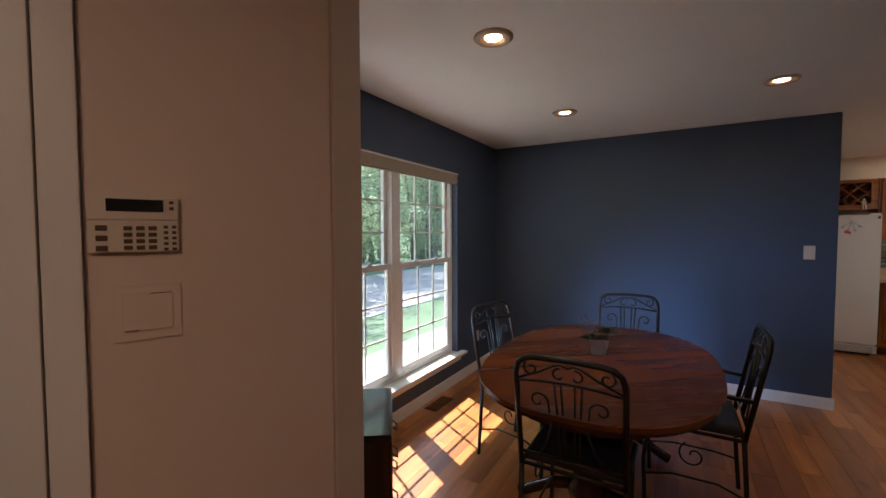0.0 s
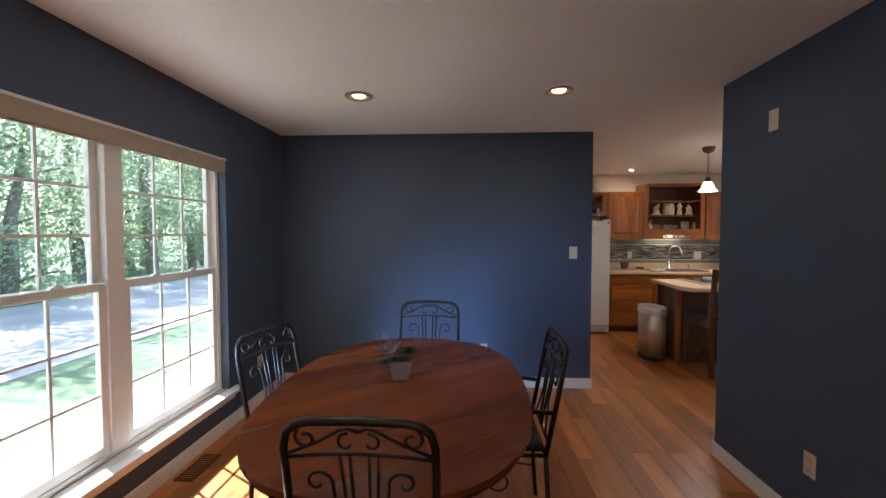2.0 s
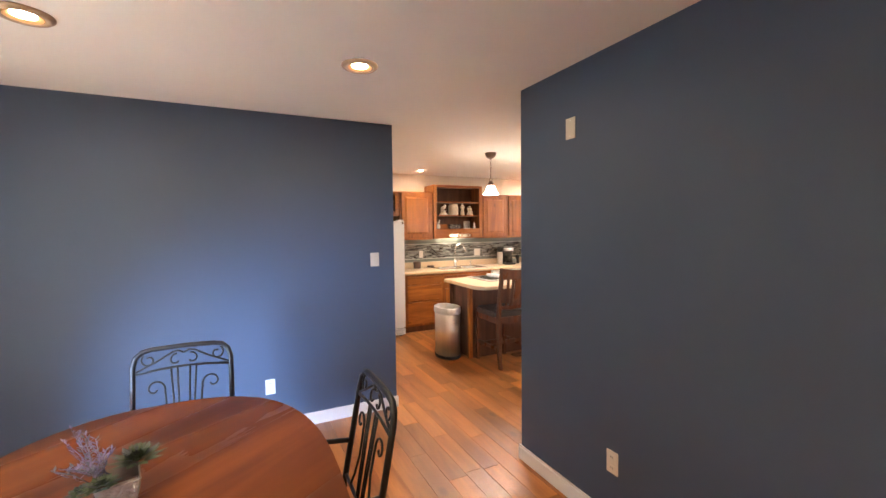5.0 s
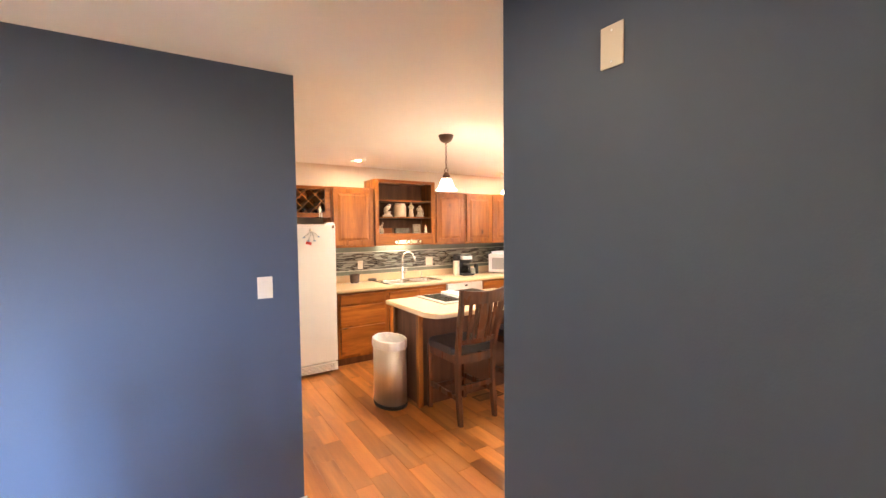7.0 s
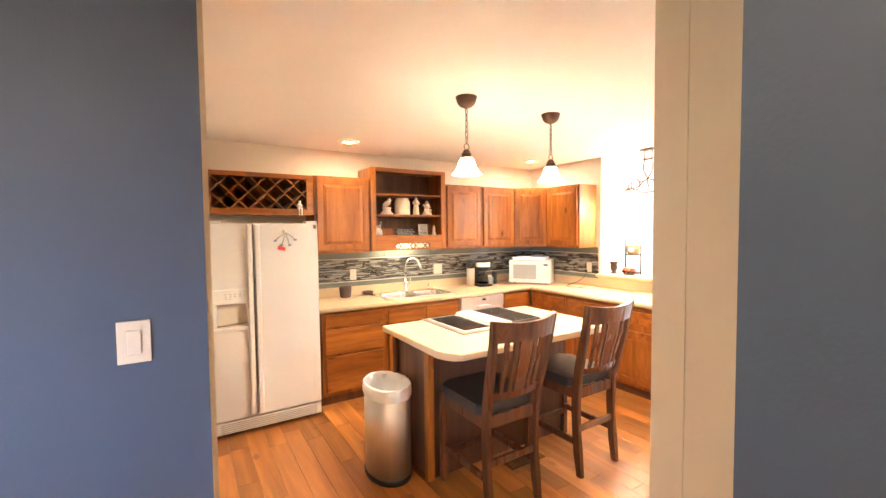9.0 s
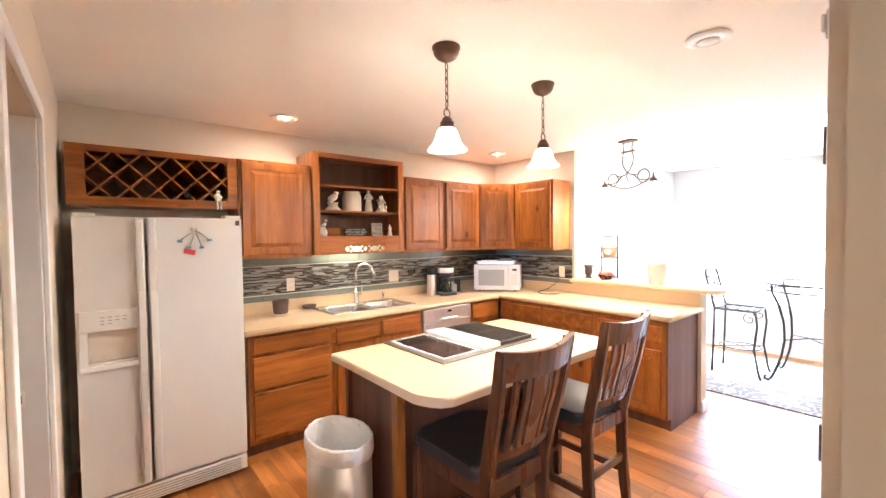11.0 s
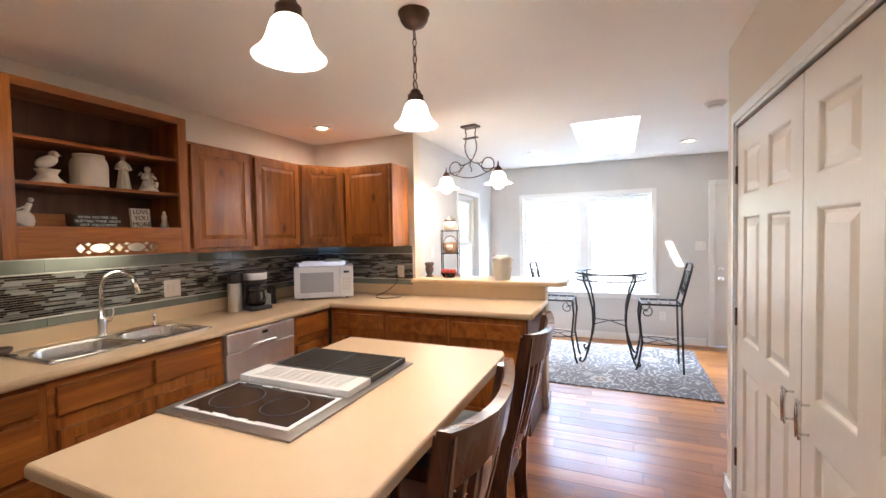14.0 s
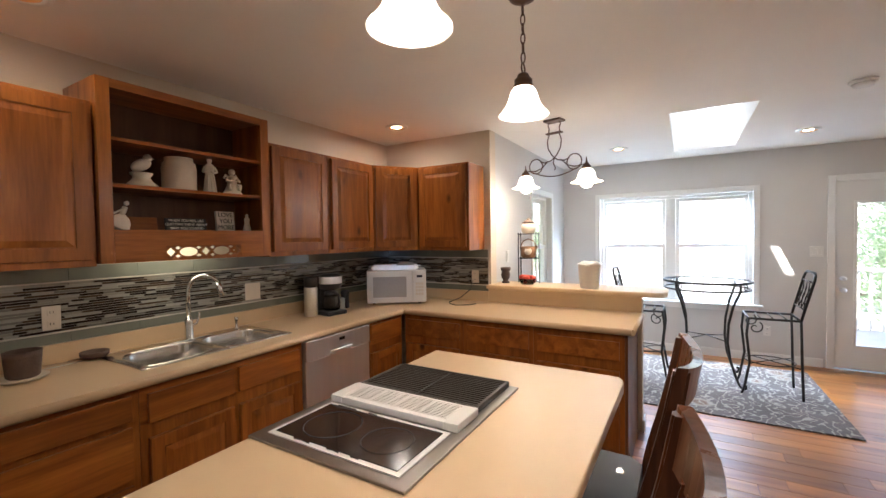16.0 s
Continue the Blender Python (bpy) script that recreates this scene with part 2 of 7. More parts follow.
MESHWIN = mat("oven_window_mesh", (0.36, 0.34, 0.30), 0.3, var=0.06, scale=90, bump=0.02)
REDP = mat("red_paper", (0.65, 0.05, 0.05), 0.6, var=0.05)
BLUEP = mat("blue_wire", (0.15, 0.28, 0.42), 0.5, var=0.1)
TOMATO = mat("red_fruit", (0.55, 0.06, 0.03), 0.3, var=0.2, scale=20, bump=0.02)
WICKER = mat("wicker", (0.30, 0.16, 0.08), 0.7, var=0.3, scale=60, bump=0.6, fine=150)
GALV = mat("grey_tin", (0.35, 0.36, 0.33), 0.5, metal=0.4, var=0.2, scale=14, bump=0.1)
LAV = islands("lavender_sprigs", [(0.20, 0.18, 0.32), (0.28, 0.24, 0.38), (0.16, 0.18, 0.22)], 0.7)
SUCC = islands("succulent_leaves", [(0.07, 0.11, 0.05), (0.10, 0.13, 0.09), (0.08, 0.10, 0.10)], 0.6)
PLANTER = mat("whitewashed_wicker", (0.42, 0.38, 0.33), 0.8, var=0.5, scale=55, bump=0.9, fine=90)
CAB_Z = wood("hickory_upright", (0.155, 0.041, 0.008), (0.41, 0.137, 0.024), "z", 0.35, 0.3, 13, 0.95, piece=0.16, fine=0.45, sheen=0.24, soft=0.1)
CAB_X = wood("hickory_along_x", (0.155, 0.041, 0.008), (0.41, 0.137, 0.024), "x", 0.35, 0.3, 13, 0.95, piece=0.16, fine=0.45, sheen=0.24, soft=0.1)
CAB_Y = wood("hickory_along_y", (0.155, 0.041, 0.008), (0.41, 0.137, 0.024), "y", 0.35, 0.3, 13, 0.95, piece=0.16, fine=0.45, sheen=0.24, soft=0.1)
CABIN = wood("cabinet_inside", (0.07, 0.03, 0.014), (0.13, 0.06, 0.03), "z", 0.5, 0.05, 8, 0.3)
PANELB = wood("brown_end_panel", (0.085, 0.034, 0.018), (0.15, 0.064, 0.035), "z", 0.5, 0.1, 10, 0.1)
STOOLW = wood("dark_stool_wood", (0.055, 0.020, 0.010), (0.14, 0.052, 0.024), "z", 0.28, 0.35, 12, 0.1)
TABLE = wood("mahogany_top", (0.066, 0.018, 0.006), (0.19, 0.054, 0.014), "y", 0.27, 0.1, 4, 0.0, piece=0.05, fine=0.25)
tm = next(n for n in TABLE.node_tree.nodes if n.type == "MAPPING")
tm.vector_type = "TEXTURE"
tm.inputs["Scale"].default_value, tm.inputs["Rotation"].default_value = (1, 9, 1), (0, 0, radians(-52))
CHEST = wood("dark_chest_wood", (0.025, 0.010, 0.006), (0.06, 0.025, 0.014), "z", 0.25, 0.5, 9, 0.1)
PLANK = wood("floor_plank", (0.25, 0.080, 0.016), (0.47, 0.185, 0.044), "y", 0.38, 0.65, 7, 0.5, piece=0.40, sheen=0.29)
GLASS = pane_glass("clear_pane")
CLEAR = glass("clear_glass", (0.95, 0.97, 0.96))
SHADE = glow("lit_frosted_glass", (1.0, 0.84, 0.66), 1.6)
LENS = glow("lit_lens", (1.0, 0.80, 0.55), 14.0)
STRIP = glow("dim_light_strip", (1.0, 0.88, 0.62), 2.0)
GOLD = mat("gold_reflector", (0.85, 0.50, 0.22), 0.35, metal=0.6, var=0.05, bump=0.0)
DOORP = brushed(mat("cream_door_paint", (0.70, 0.62, 0.515), 0.36, var=0.03, scale=8, bump=0.05, fine=120), (1, 1, 0.06))


# ---------------------------------------------------------------- mesh helpers
def box(bm, x0, x1, y0, y1, z0, z1, bev=0.0):
    r = bmesh.ops.create_cube(bm, size=1.0, matrix=Matrix.Translation(((x0 + x1) / 2, (y0 + y1) / 2, (z0 + z1) / 2)) @ Matrix.Diagonal((abs(x1 - x0), abs(y1 - y0), abs(z1 - z0), 1)))
    if bev:
        es = {e for v in r["verts"] for e in v.link_edges}
        bmesh.ops.bevel(bm, geom=list(es), offset=bev, segments=2, affect="EDGES", profile=0.6)
    return bm


def boxes(*rows, bev=0.0):
    bm = bmesh.new()
    for r in rows:
        box(bm, *r, bev=bev)
    return bm


def lathe(profile, seg=24, center=(0, 0, 0), sx=1.0, sy=1.0, ripple=0.0, waves=6):
    """Turned shape from (radius, height) pairs."""
    bm = bmesh.new()
    rings = []
    for k, (r, z) in enumerate(profile):
        ring = []
        for i in range(seg):
            a = 2 * math.pi * i / seg
            rr = r * (1 + ripple * math.sin(waves * a) * k / max(1, len(profile) - 1))
            ring.append(bm.verts.new((center[0] + rr * math.cos(a) * sx, center[1] + rr * math.sin(a) * sy, center[2] + z)))
        rings.append(ring)
    for a, b in zip(rings, rings[1:]):
        for i in range(seg):
            j = (i + 1) % seg
            f = bm.faces.new((a[i], a[j], b[j], b[i]))
            f.smooth = True
    if profile[0][0] > 1e-4:
        bm.faces.new(rings[0][::-1])
    if profile[-1][0] > 1e-4:
        bm.faces.new(rings[-1])
    bmesh.ops.remove_doubles(bm, verts=bm.verts, dist=1e-5)
    return bm


def tube(bm, pts, r=0.006, seg=6, closed=False):
    """Round bar along points."""
    pts = [Vector(p) for p in pts]
    n, rings = len(pts), []
    up = None
    for i, p in enumerate(pts):
        a = pts[i - 1] if (i or closed) else p
        b = pts[(i + 1) % n] if (i < n - 1 or closed) else p
        d = (b - a).normalized()
        if up is None:
            up = d.orthogonal().normalized()
        up = (up - d * up.dot(d)).normalized()
        side = d.cross(up)
        rings.append([bm.verts.new(p + r * (math.cos(2 * math.pi * k / seg) * up + math.sin(2 * math.pi * k / seg) * side)) for k in range(seg)])
    pairs = list(zip(rings, rings[1:])) + ([(rings[-1], rings[0])] if closed else [])
    for a, b in pairs:
        for k in range(seg):
            f = bm.faces.new((a[k], a[(k + 1) % seg], b[(k + 1) % seg], b[k]))
            f.smooth = True
    if not closed:
        bm.faces.new(rings[0][::-1])
        bm.faces.new(rings[-1])
    return bm


def bars(lines, r=0.006, seg=6):
    bm = bmesh.new()
    for pts in lines:
        tube(bm, pts, r, seg)
    return bm


def ring(center, rad, r=0.006, n=28, axis="z"):
    bm = bmesh.new()
    c = Vector(center)
    pts = []
    for i in range(n):
        a = 2 * math.pi * i / n
        u, v = rad * math.cos(a), rad * math.sin(a)
        pts.append(c + Vector({"z": (u, v, 0), "x": (0, u, v), "y": (u, 0, v)}[axis]))
    return tube(bm, pts, r, 6, True)


def scroll(c, r0, r1, a0, a1, n=16):
    """Spiral in the local x-z plane: from radius r0 at angle a0 to r1 at a1 (degrees)."""
    out = []
    for i in range(n + 1):
        t = i / n
        a, r = radians(a0 + (a1 - a0) * t), r0 + (r1 - r0) * t
        out.append((c[0] + r * math.cos(a), c[1], c[2] + r * math.sin(a)))
    return out


def prism(outline, z0, z1, bev=0.0, seg=2):
    """Upright slab over an outline."""
    bm = bmesh.new()
    lo = [bm.verts.new((x, y, z0)) for x, y in outline]
    hi = [bm.verts.new((x, y, z1)) for x, y in outline]
    bm.faces.new(lo[::-1])
    bm.faces.new(hi)
    n = len(outline)
    rim = []
    for i in range(n):
        f = bm.faces.new((lo[i], lo[(i + 1) % n], hi[(i + 1) % n], hi[i]))
        rim += [e for e in f.edges if abs(e.verts[0].co.z - e.verts[1].co.z) < 1e-6]
    if bev:
        bmesh.ops.bevel(bm, geom=list(set(rim)), offset=bev, segments=seg, affect="EDGES", profile=0.5)
    return bm


def rounded(x0, x1, y0, y1, radii):
    pts = []
    for (cx, cy, a0), r in zip(((x0, y0, 180), (x1, y0, 270), (x1, y1, 0), (x0, y1, 90)), radii):
        sx, sy = (1 if cx == x0 else -1), (1 if cy == y0 else -1)
        for i in range(7):
            a_ = radians(a0 + 90 * i / 6)
            pts.append((cx + sx * r + r * math.cos(a_), cy + sy * r + r * math.sin(a_)))
    return pts


def mesh_of(name, bm, material):
    me = bpy.data.meshes.new(name)
    bmesh.ops.recalc_face_normals(bm, faces=bm.faces)
    bm.to_mesh(me)
    bm.free()
    me.materials.append(material)
    return me


def part(name, bm, material, parent=None, label=""):
    ob = new(name, mesh_of(name, bm, material))
    if parent is not None:
        ob.parent = parent
    return tagged(ob, label)


def single(name, bm, material, label, category, group="", m=None):
    ob = tagged(part(name, bm, material), label, category, group)
    if m is not None:
        ob.matrix_basis = m
    return ob


def thing(name, label, category, group="", m=None):
    ob = new(name)
    ob.empty_display_size = 0.1
    if m is not None:
        ob.matrix_basis = m
    return tagged(ob, label, category, group)


def setting(name, bm, material, label, category):
    return tagged(part(name, bm, material), label, category, kind="structure")


def text(name, body, size, material, parent, m, depth=0.001):
    cu = bpy.data.curves.new(name, "FONT")
    cu.body, cu.size, cu.extrude, cu.align_x, cu.align_y = body, size, depth, "CENTER", "CENTER"
    tmp = bpy.data.objects.new(name, cu)
    scene.collection.objects.link(tmp)
    me = bpy.data.meshes.new_from_object(tmp.evaluated_get(bpy.context.evaluated_depsgraph_get()))
    bpy.data.objects.remove(tmp)
    me.materials.clear()
    me.materials.append(material)
    ob = new(name, me)
    ob.parent, ob.matrix_basis = parent, m
    return ob

# ---------------------------------------------------------------- structure
H = 2.44
floor = setting("floor", boxes((-1.40, 8.60, -1.30, 8.45, -0.10, -0.012)), DARK, "brown hardwood plank floor through dining room and kitchen", "floor")
SKX0, SKX1, SKY0, SKY1 = 6.21, 7.95, 5.19, 5.77
setting("ceiling", boxes((-1.40, SKX0, -1.30, 8.45, H, 2.58), (SKX1, 8.60, -1.30, 8.45, H, 2.58),
                         (SKX0, SKX1, -1.30, SKY0, H, 2.58), (SKX0, SKX1, SKY1, 8.45, H, 2.58)), CEIL, "matte white textured ceiling", "ceiling")

# skylight shaft, narrowing to a pane in the roof
sk = thing("skylight", "white flared skylight shaft with a clear pane above", "skylight", m=pose(0, 0, 0))
sk["kind"] = "structure"
bm = bmesh.new()
lo = [(SKX0 + 0.004, SKY0 + 0.004), (SKX1 - 0.004, SKY0 + 0.004), (SKX1 - 0.004, SKY1 - 0.004), (SKX0 + 0.004, SKY1 - 0.004)]
# Unseen top end set so only a short sun streak reaches the wall.
hi = [(6.64, lo[0][1]), lo[1], lo[2], (6.64, lo[3][1])]
def shaft(k0, k1):
    a = [bm.verts.new((x + k0 * sx, y + k0 * sy, 2.441)) for (x, y), (sx, sy) in zip(lo, ((-1, -1), (1, -1), (1, 1), (-1, 1)))]
    b = [bm.verts.new((x + k0 * sx, y + k0 * sy, 3.60)) for (x, y), (sx, sy) in zip(hi, ((-1, -1), (1, -1), (1, 1), (-1, 1)))]
    return a, b
a, b = shaft(0.0, 0)
c, d = shaft(0.003, 0)
for i in range(4):
    j = (i + 1) % 4
    bm.faces.new((a[i], a[j], b[j], b[i]))
    bm.faces.new((c[j], c[i], d[i], d[j]))
    bm.faces.new((b[i], b[j], d[j], d[i]))
    bm.faces.new((a[j], a[i], c[i], c[j]))
part("shaft", bm, mat("bright_shaft_paint", (0.90, 0.90, 0.89), 0.7, var=0.02, bump=0.02), sk)
# Added milky strip between the panes, blocking part of the sun.
SUN_VEIL = bpy.data.materials.new("sun_veil")
SUN_VEIL.use_nodes = True
tl = SUN_VEIL.node_tree.nodes.new("ShaderNodeBsdfTranslucent")
tl.inputs["Color"].default_value = (0.85, 0.87, 0.88, 1)
SUN_VEIL.node_tree.links.new(tl.outputs[0], SUN_VEIL.node_tree.nodes["Material Output"].inputs["Surface"])
part("diffuser", boxes((6.86, 7.198, 5.17, 5.79, 3.601, 3.607)), SUN_VEIL, sk, "added milky strip cutting the sun streak short")
for x0, x1 in ((6.19, 6.858), (7.20, 7.97)):
    p = part("pane", boxes((x0, x1, 5.17, 5.79, 3.601, 3.607)), GLASS, sk)
    p.visible_shadow = False

def pierced(along, x0, x1, y0, y1, holes):
    """Wall in one piece with rectangular openings (from, to, sill, head) cut through it."""
    lo, hi = (x0, x1) if along == "x" else (y0, y1)
    us = sorted({lo, hi} | {h for a in holes for h in a[:2]})
    zs = sorted({0.0, H} | {h for a in holes for h in a[2:]})
    full = lambda i, k: 0 <= i < len(us) - 1 and 0 <= k < len(zs) - 1 and not any(a[0] <= us[i] < a[1] and a[2] <= zs[k] < a[3] for a in holes)
    bm, made = bmesh.new(), {}
    def v(i, k, d):
        if (i, k, d) not in made:
            made[i, k, d] = bm.verts.new((us[i], (y0, y1)[d], zs[k]) if along == "x" else ((x0, x1)[d], us[i], zs[k]))
        return made[i, k, d]
    for i in range(len(us) - 1):
        for k in range(len(zs) - 1):
            if not full(i, k):
                continue
            for d in (0, 1):
                bm.faces.new([v(i + a, k + b, d) for a, b in ((0, 0), (1, 0), (1, 1), (0, 1))])
            for (di, dk), ((a, b), (c, e)) in (((-1, 0), ((0, 0), (0, 1))), ((1, 0), ((1, 0), (1, 1))), ((0, -1), ((0, 0), (1, 0))), ((0, 1), ((0, 1), (1, 1)))):
                if not full(i + di, k + dk):
                    bm.faces.new((v(i + a, k + b, 0), v(i + c, k + e, 0), v(i + c, k + e, 1), v(i + a, k + b, 1)))
    return bm


# dining room
wall_w = setting("wall_west", pierced("y", -1.40, -1.25, 1.60, 5.52, [(2.59, 4.44, 0.29, 2.045)]), BLUE, "dark blue painted wall round a double window", "wall")
wall_n = setting("wall_north_dining", boxes((-1.25, 1.745, 5.40, 5.46, 0, H)), BLUE, "dark blue painted dining room wall", "wall")
setting("wall_north_back", boxes((-1.25, 1.745, 5.462, 5.52, 0, H)), CREAM, "cream painted kitchen side of the dining wall", "wall")
wall_e = setting("wall_east_dining", boxes((2.22, 2.28, -1.30, 4.232, 0, H)), BLUE, "dark blue painted wall beside the kitchen opening", "wall")
setting("wall_jog", boxes((2.282, 2.96, 4.112, 4.232, 0, H), (2.96, 3.08, 4.112, 4.67, 0, H)), CREAM, "cream painted corner beside the pantry", "wall")
wall_f = setting("wall_foyer", boxes((-0.522, 0.0, 0.0, 0.12, 0, H)), FOYER, "warm cream angled foyer wall with keypad", "wall")
wall_f.matrix_basis = pose(-0.21, 1.73, 0, 0, 0, 68)
setting("wall_end_cap", boxes((-1.25, -0.205, 1.738, 1.85, 0, H)), FOYER, "cream painted wall end of the dining partition", "wall")
setting("wall_south", boxes((-1.40, 2.28, -1.42, -1.30, 0, H), (-1.52, -1.40, -1.42, 1.60, 0, H)), FOYER, "cream foyer walls behind the entry", "wall")
setting("wall_foyer_return", boxes((-1.40, -0.385, -1.30, -1.18, 0, H), (-0.385, -0.265, -1.30, 0.13, 0, H)), FOYER, "cream foyer wall beside the front door", "wall")

# kitchen and nook
WL, YS, XE, YN, XP = 1.765, 8.30, 5.86, 7.15, 8.45
setting("wall_kitchen_west", boxes((1.645, WL, 5.522, 6.10, 0, H), (1.645, WL, 6.98, 8.42, 0, H), (1.645, WL, 6.10, 6.98, 2.03, H)), CREAM, "cream kitchen wall with a doorway", "wall")
setting("wall_kitchen_north", boxes((WL, 5.98, YS, 8.42, 0, H)), CREAM, "cream wall behind the sink counter", "wall")
setting("wall_kitchen_end", boxes((XE, 5.98, YN, YS, 0, H)), CREAM, "cream end wall beside the corner cabinets", "wall")
setting("wall_nook_north", pierced("x", 5.98, 8.60, YN, 7.30, [(7.02, 7.78, 0.66, 1.98)]), GREIGE, "pale greige breakfast nook wall with a window", "wall")
setting("wall_patio", pierced("y", XP, 8.60, 2.78, YN, [(4.97, 6.66, 0.64, 1.98), (3.38, 4.28, 0.0, 2.045)]), GREIGE, "pale greige wall with double window and patio door", "wall")
setting("wall_hall_south", boxes((5.07, XP, 2.78, 2.90, 0, H)), GREIGE, "pale greige wall beyond the pantry", "wall")
setting("wall_pantry", boxes((2.96, 3.10, 4.672, 4.775, 0, H), (3.10, 3.22, 4.672, 4.818, 0, H), (4.83, 5.07, 4.672, 4.818, 0, H), (3.22, 4.83, 4.672, 4.818, 1.99, H), (4.95, 5.07, 2.90, 4.67, 0, H)), CREAM, "cream wall round the pantry doors", "wall")
setting("half_wall", boxes((XE, 5.98, 5.935, YN - 0.002, 0, 1.03)), CREAM, "cream half wall carrying the raised bar", "wall")
setting("pantry_closet", boxes((3.09, 4.94, 4.10, 4.12, 0, H)), CREAM, "plain back of the pantry closet", "wall")
setting("utility_room", boxes((0.50, 1.64, 7.20, 7.25, 0, H), (0.50, 1.64, 5.80, 5.85, 0, H), (0.45, 0.50, 5.80, 7.25, 0, H)), CREAM, "plain walls of the room behind the doorway", "wall")

# baseboards
def baseboard(rows):
    bm = bmesh.new()
    for x0, x1, y0, y1 in rows:
        box(bm, x0, x1, y0, y1, 0.0, 0.083)
        if x1 - x0 > y1 - y0:
            box(bm, x0, x1, y0 + 0.004, y1 - 0.004, 0.083, 0.097)
        else:
            box(bm, x0 + 0.004, x1 - 0.004, y0, y1, 0.083, 0.097)
    return bm
setting("baseboard", baseboard([(-1.25, -1.236, 1.85, 5.386), (-1.25, 1.758, 5.386, 5.40)]), TRIM, "white baseboard along the blue walls", "baseboard")
setting("baseboard", baseboard([(2.206, 2.22, -1.30, 4.246), (2.22, 2.96, 4.232, 4.246), (2.946, 2.96, 4.246, 4.775)]), TRIM, "white baseboard at the kitchen opening", "baseboard")
setting("baseboard", baseboard([(XP - 0.014, XP, 4.35, YN), (5.98, XP - 0.014, YN - 0.014, YN), (5.07, 5.084, 2.90, 4.832), (4.90, 5.084, 4.818, 4.832)]), TRIM, "white baseboard round the breakfast nook", "baseboard")
setting("baseboard", baseboard([(5.98, 5.994, 5.921, 7.15), (5.86, 5.994, 5.921, 5.935)]), TRIM, "white baseboard round the half wall", "baseboard")


# windows: local x along the wall, y outwards, z up
def sash(parent, name, x0, x1, z0, z1, y, cols, rows):
    s = part(name, boxes((x0, x0 + 0.042, y, y + 0.03, z0, z1), (x1 - 0.042, x1, y, y + 0.03, z0, z1),
                         (x0 + 0.042, x1 - 0.042, y, y + 0.03, z0, z0 + 0.048), (x0 + 0.042, x1 - 0.042, y, y + 0.03, z1 - 0.042, z1), bev=0.003), VINYL, parent)
    g = part("pane", boxes((x0 + 0.04, x1 - 0.04, y + 0.013, y + 0.017, z0 + 0.046, z1 - 0.04)), GLASS, s)
    g.visible_shadow = False
    for i in range(1, cols):
        x = x0 + 0.042 + (x1 - x0 - 0.084) * i / cols
        part("muntin", boxes((x - 0.007, x + 0.007, y + 0.009, y + 0.021, z0 + 0.048, z1 - 0.042)), VINYL, s)
    for i in range(1, rows):
        z = z0 + 0.048 + (z1 - z0 - 0.09) * i / rows
        part("muntin", boxes((x0 + 0.042, x1 - 0.042, y + 0.010, y + 0.020, z - 0.007, z + 0.007)), VINYL, s)
    return s


def window(name, label, width, z0, z1, m, units=2, cols=3, rows=3, mid=0.52, casing=False, sill_out=0.07):
    w = thing(name, label, "window", m=m)
    w["kind"] = "structure"
    h = width / 2
    fr = boxes((-h, -h + 0.035, 0.06, 0.13, z0, z1), (h - 0.035, h, 0.06, 0.13, z0, z1), (-h + 0.035, h - 0.035, 0.06, 0.13, z0, z0 + 0.03), (-h + 0.035, h - 0.035, 0.06, 0.13, z1 - 0.035, z1), bev=0.003)
    if units == 2:
        box(fr, -0.055, 0.055, 0.055, 0.13, z0 + 0.03, z1 - 0.035, 0.004)
    part("window_frame", fr, VINYL, w)
    zm = z0 + (z1 - z0) * mid
    spans = [(-h + 0.035, -0.055), (0.055, h - 0.035)] if units == 2 else [(-h + 0.035, h - 0.035)]
    for x0, x1 in spans:
        lo = sash(w, "lower_sash", x0 + 0.002, x1 - 0.002, z0 + 0.032, zm + 0.025, 0.066, cols, rows)
        sash(w, "upper_sash", x0 + 0.002, x1 - 0.002, zm - 0.022, z1 - 0.037, 0.098, cols, rows)
        for k in (0.3, 0.7):
            xl = x0 + (x1 - x0) * k
            part("sash_lock", boxes((xl - 0.03, xl + 0.03, 0.068, 0.092, zm + 0.026, zm + 0.036), (xl - 0.008, xl + 0.02, 0.07, 0.085, zm + 0.036, zm + 0.046), bev=0.002), STEEL, lo)
    part("window_sill", boxes((-h - 0.09, h + 0.09, -sill_out, -0.001, z0 - 0.026, z0 - 0.001), (-h, h, 0.001, 0.06, z0 - 0.012, z0 - 0.001), bev=0.004), TRIM, w)
    part("apron", boxes((-h - 0.05, h + 0.05, -0.016, -0.001, z0 - 0.085, z0 - 0.028), bev=0.003), TRIM, w)
    if casing:
        part("casing", boxes((-h - 0.06, -h, -0.018, -0.001, z0, z1 + 0.06), (h, h + 0.06, -0.018, -0.001, z0, z1 + 0.06), (-h, h, -0.018, -0.001, z1, z1 + 0.06), bev=0.004), TRIM, w)
    return w


window("window_1", "white double-hung twin window with grilles and sill", 1.85, 0.30, 2.04, pose(-1.25, 3.515, 0, 0, 0, 90))
window("window_2", "white twin window with bright daylight behind", 1.69, 0.65, 1.98, pose(XP, 5.815, 0, 0, 0, -90), cols=1, rows=1, casing=True)
window("window_3", "narrow white window beside the bar", 0.76, 0.67, 1.98, pose(7.40, YN, 0, 0, 0, 0), units=1, cols=1, rows=1, casing=True)

# roller shade valance above the dining window
vl = thing("window_valance", "beige fabric roller shade cassette above the dining window", "blind", m=pose(-1.25, 3.515, 1.948, 0, 0, 90))
part("cassette", boxes((-0.918, 0.918, -0.006, 0.05, 0, 0.08), bev=0.004), VALANCE, vl)
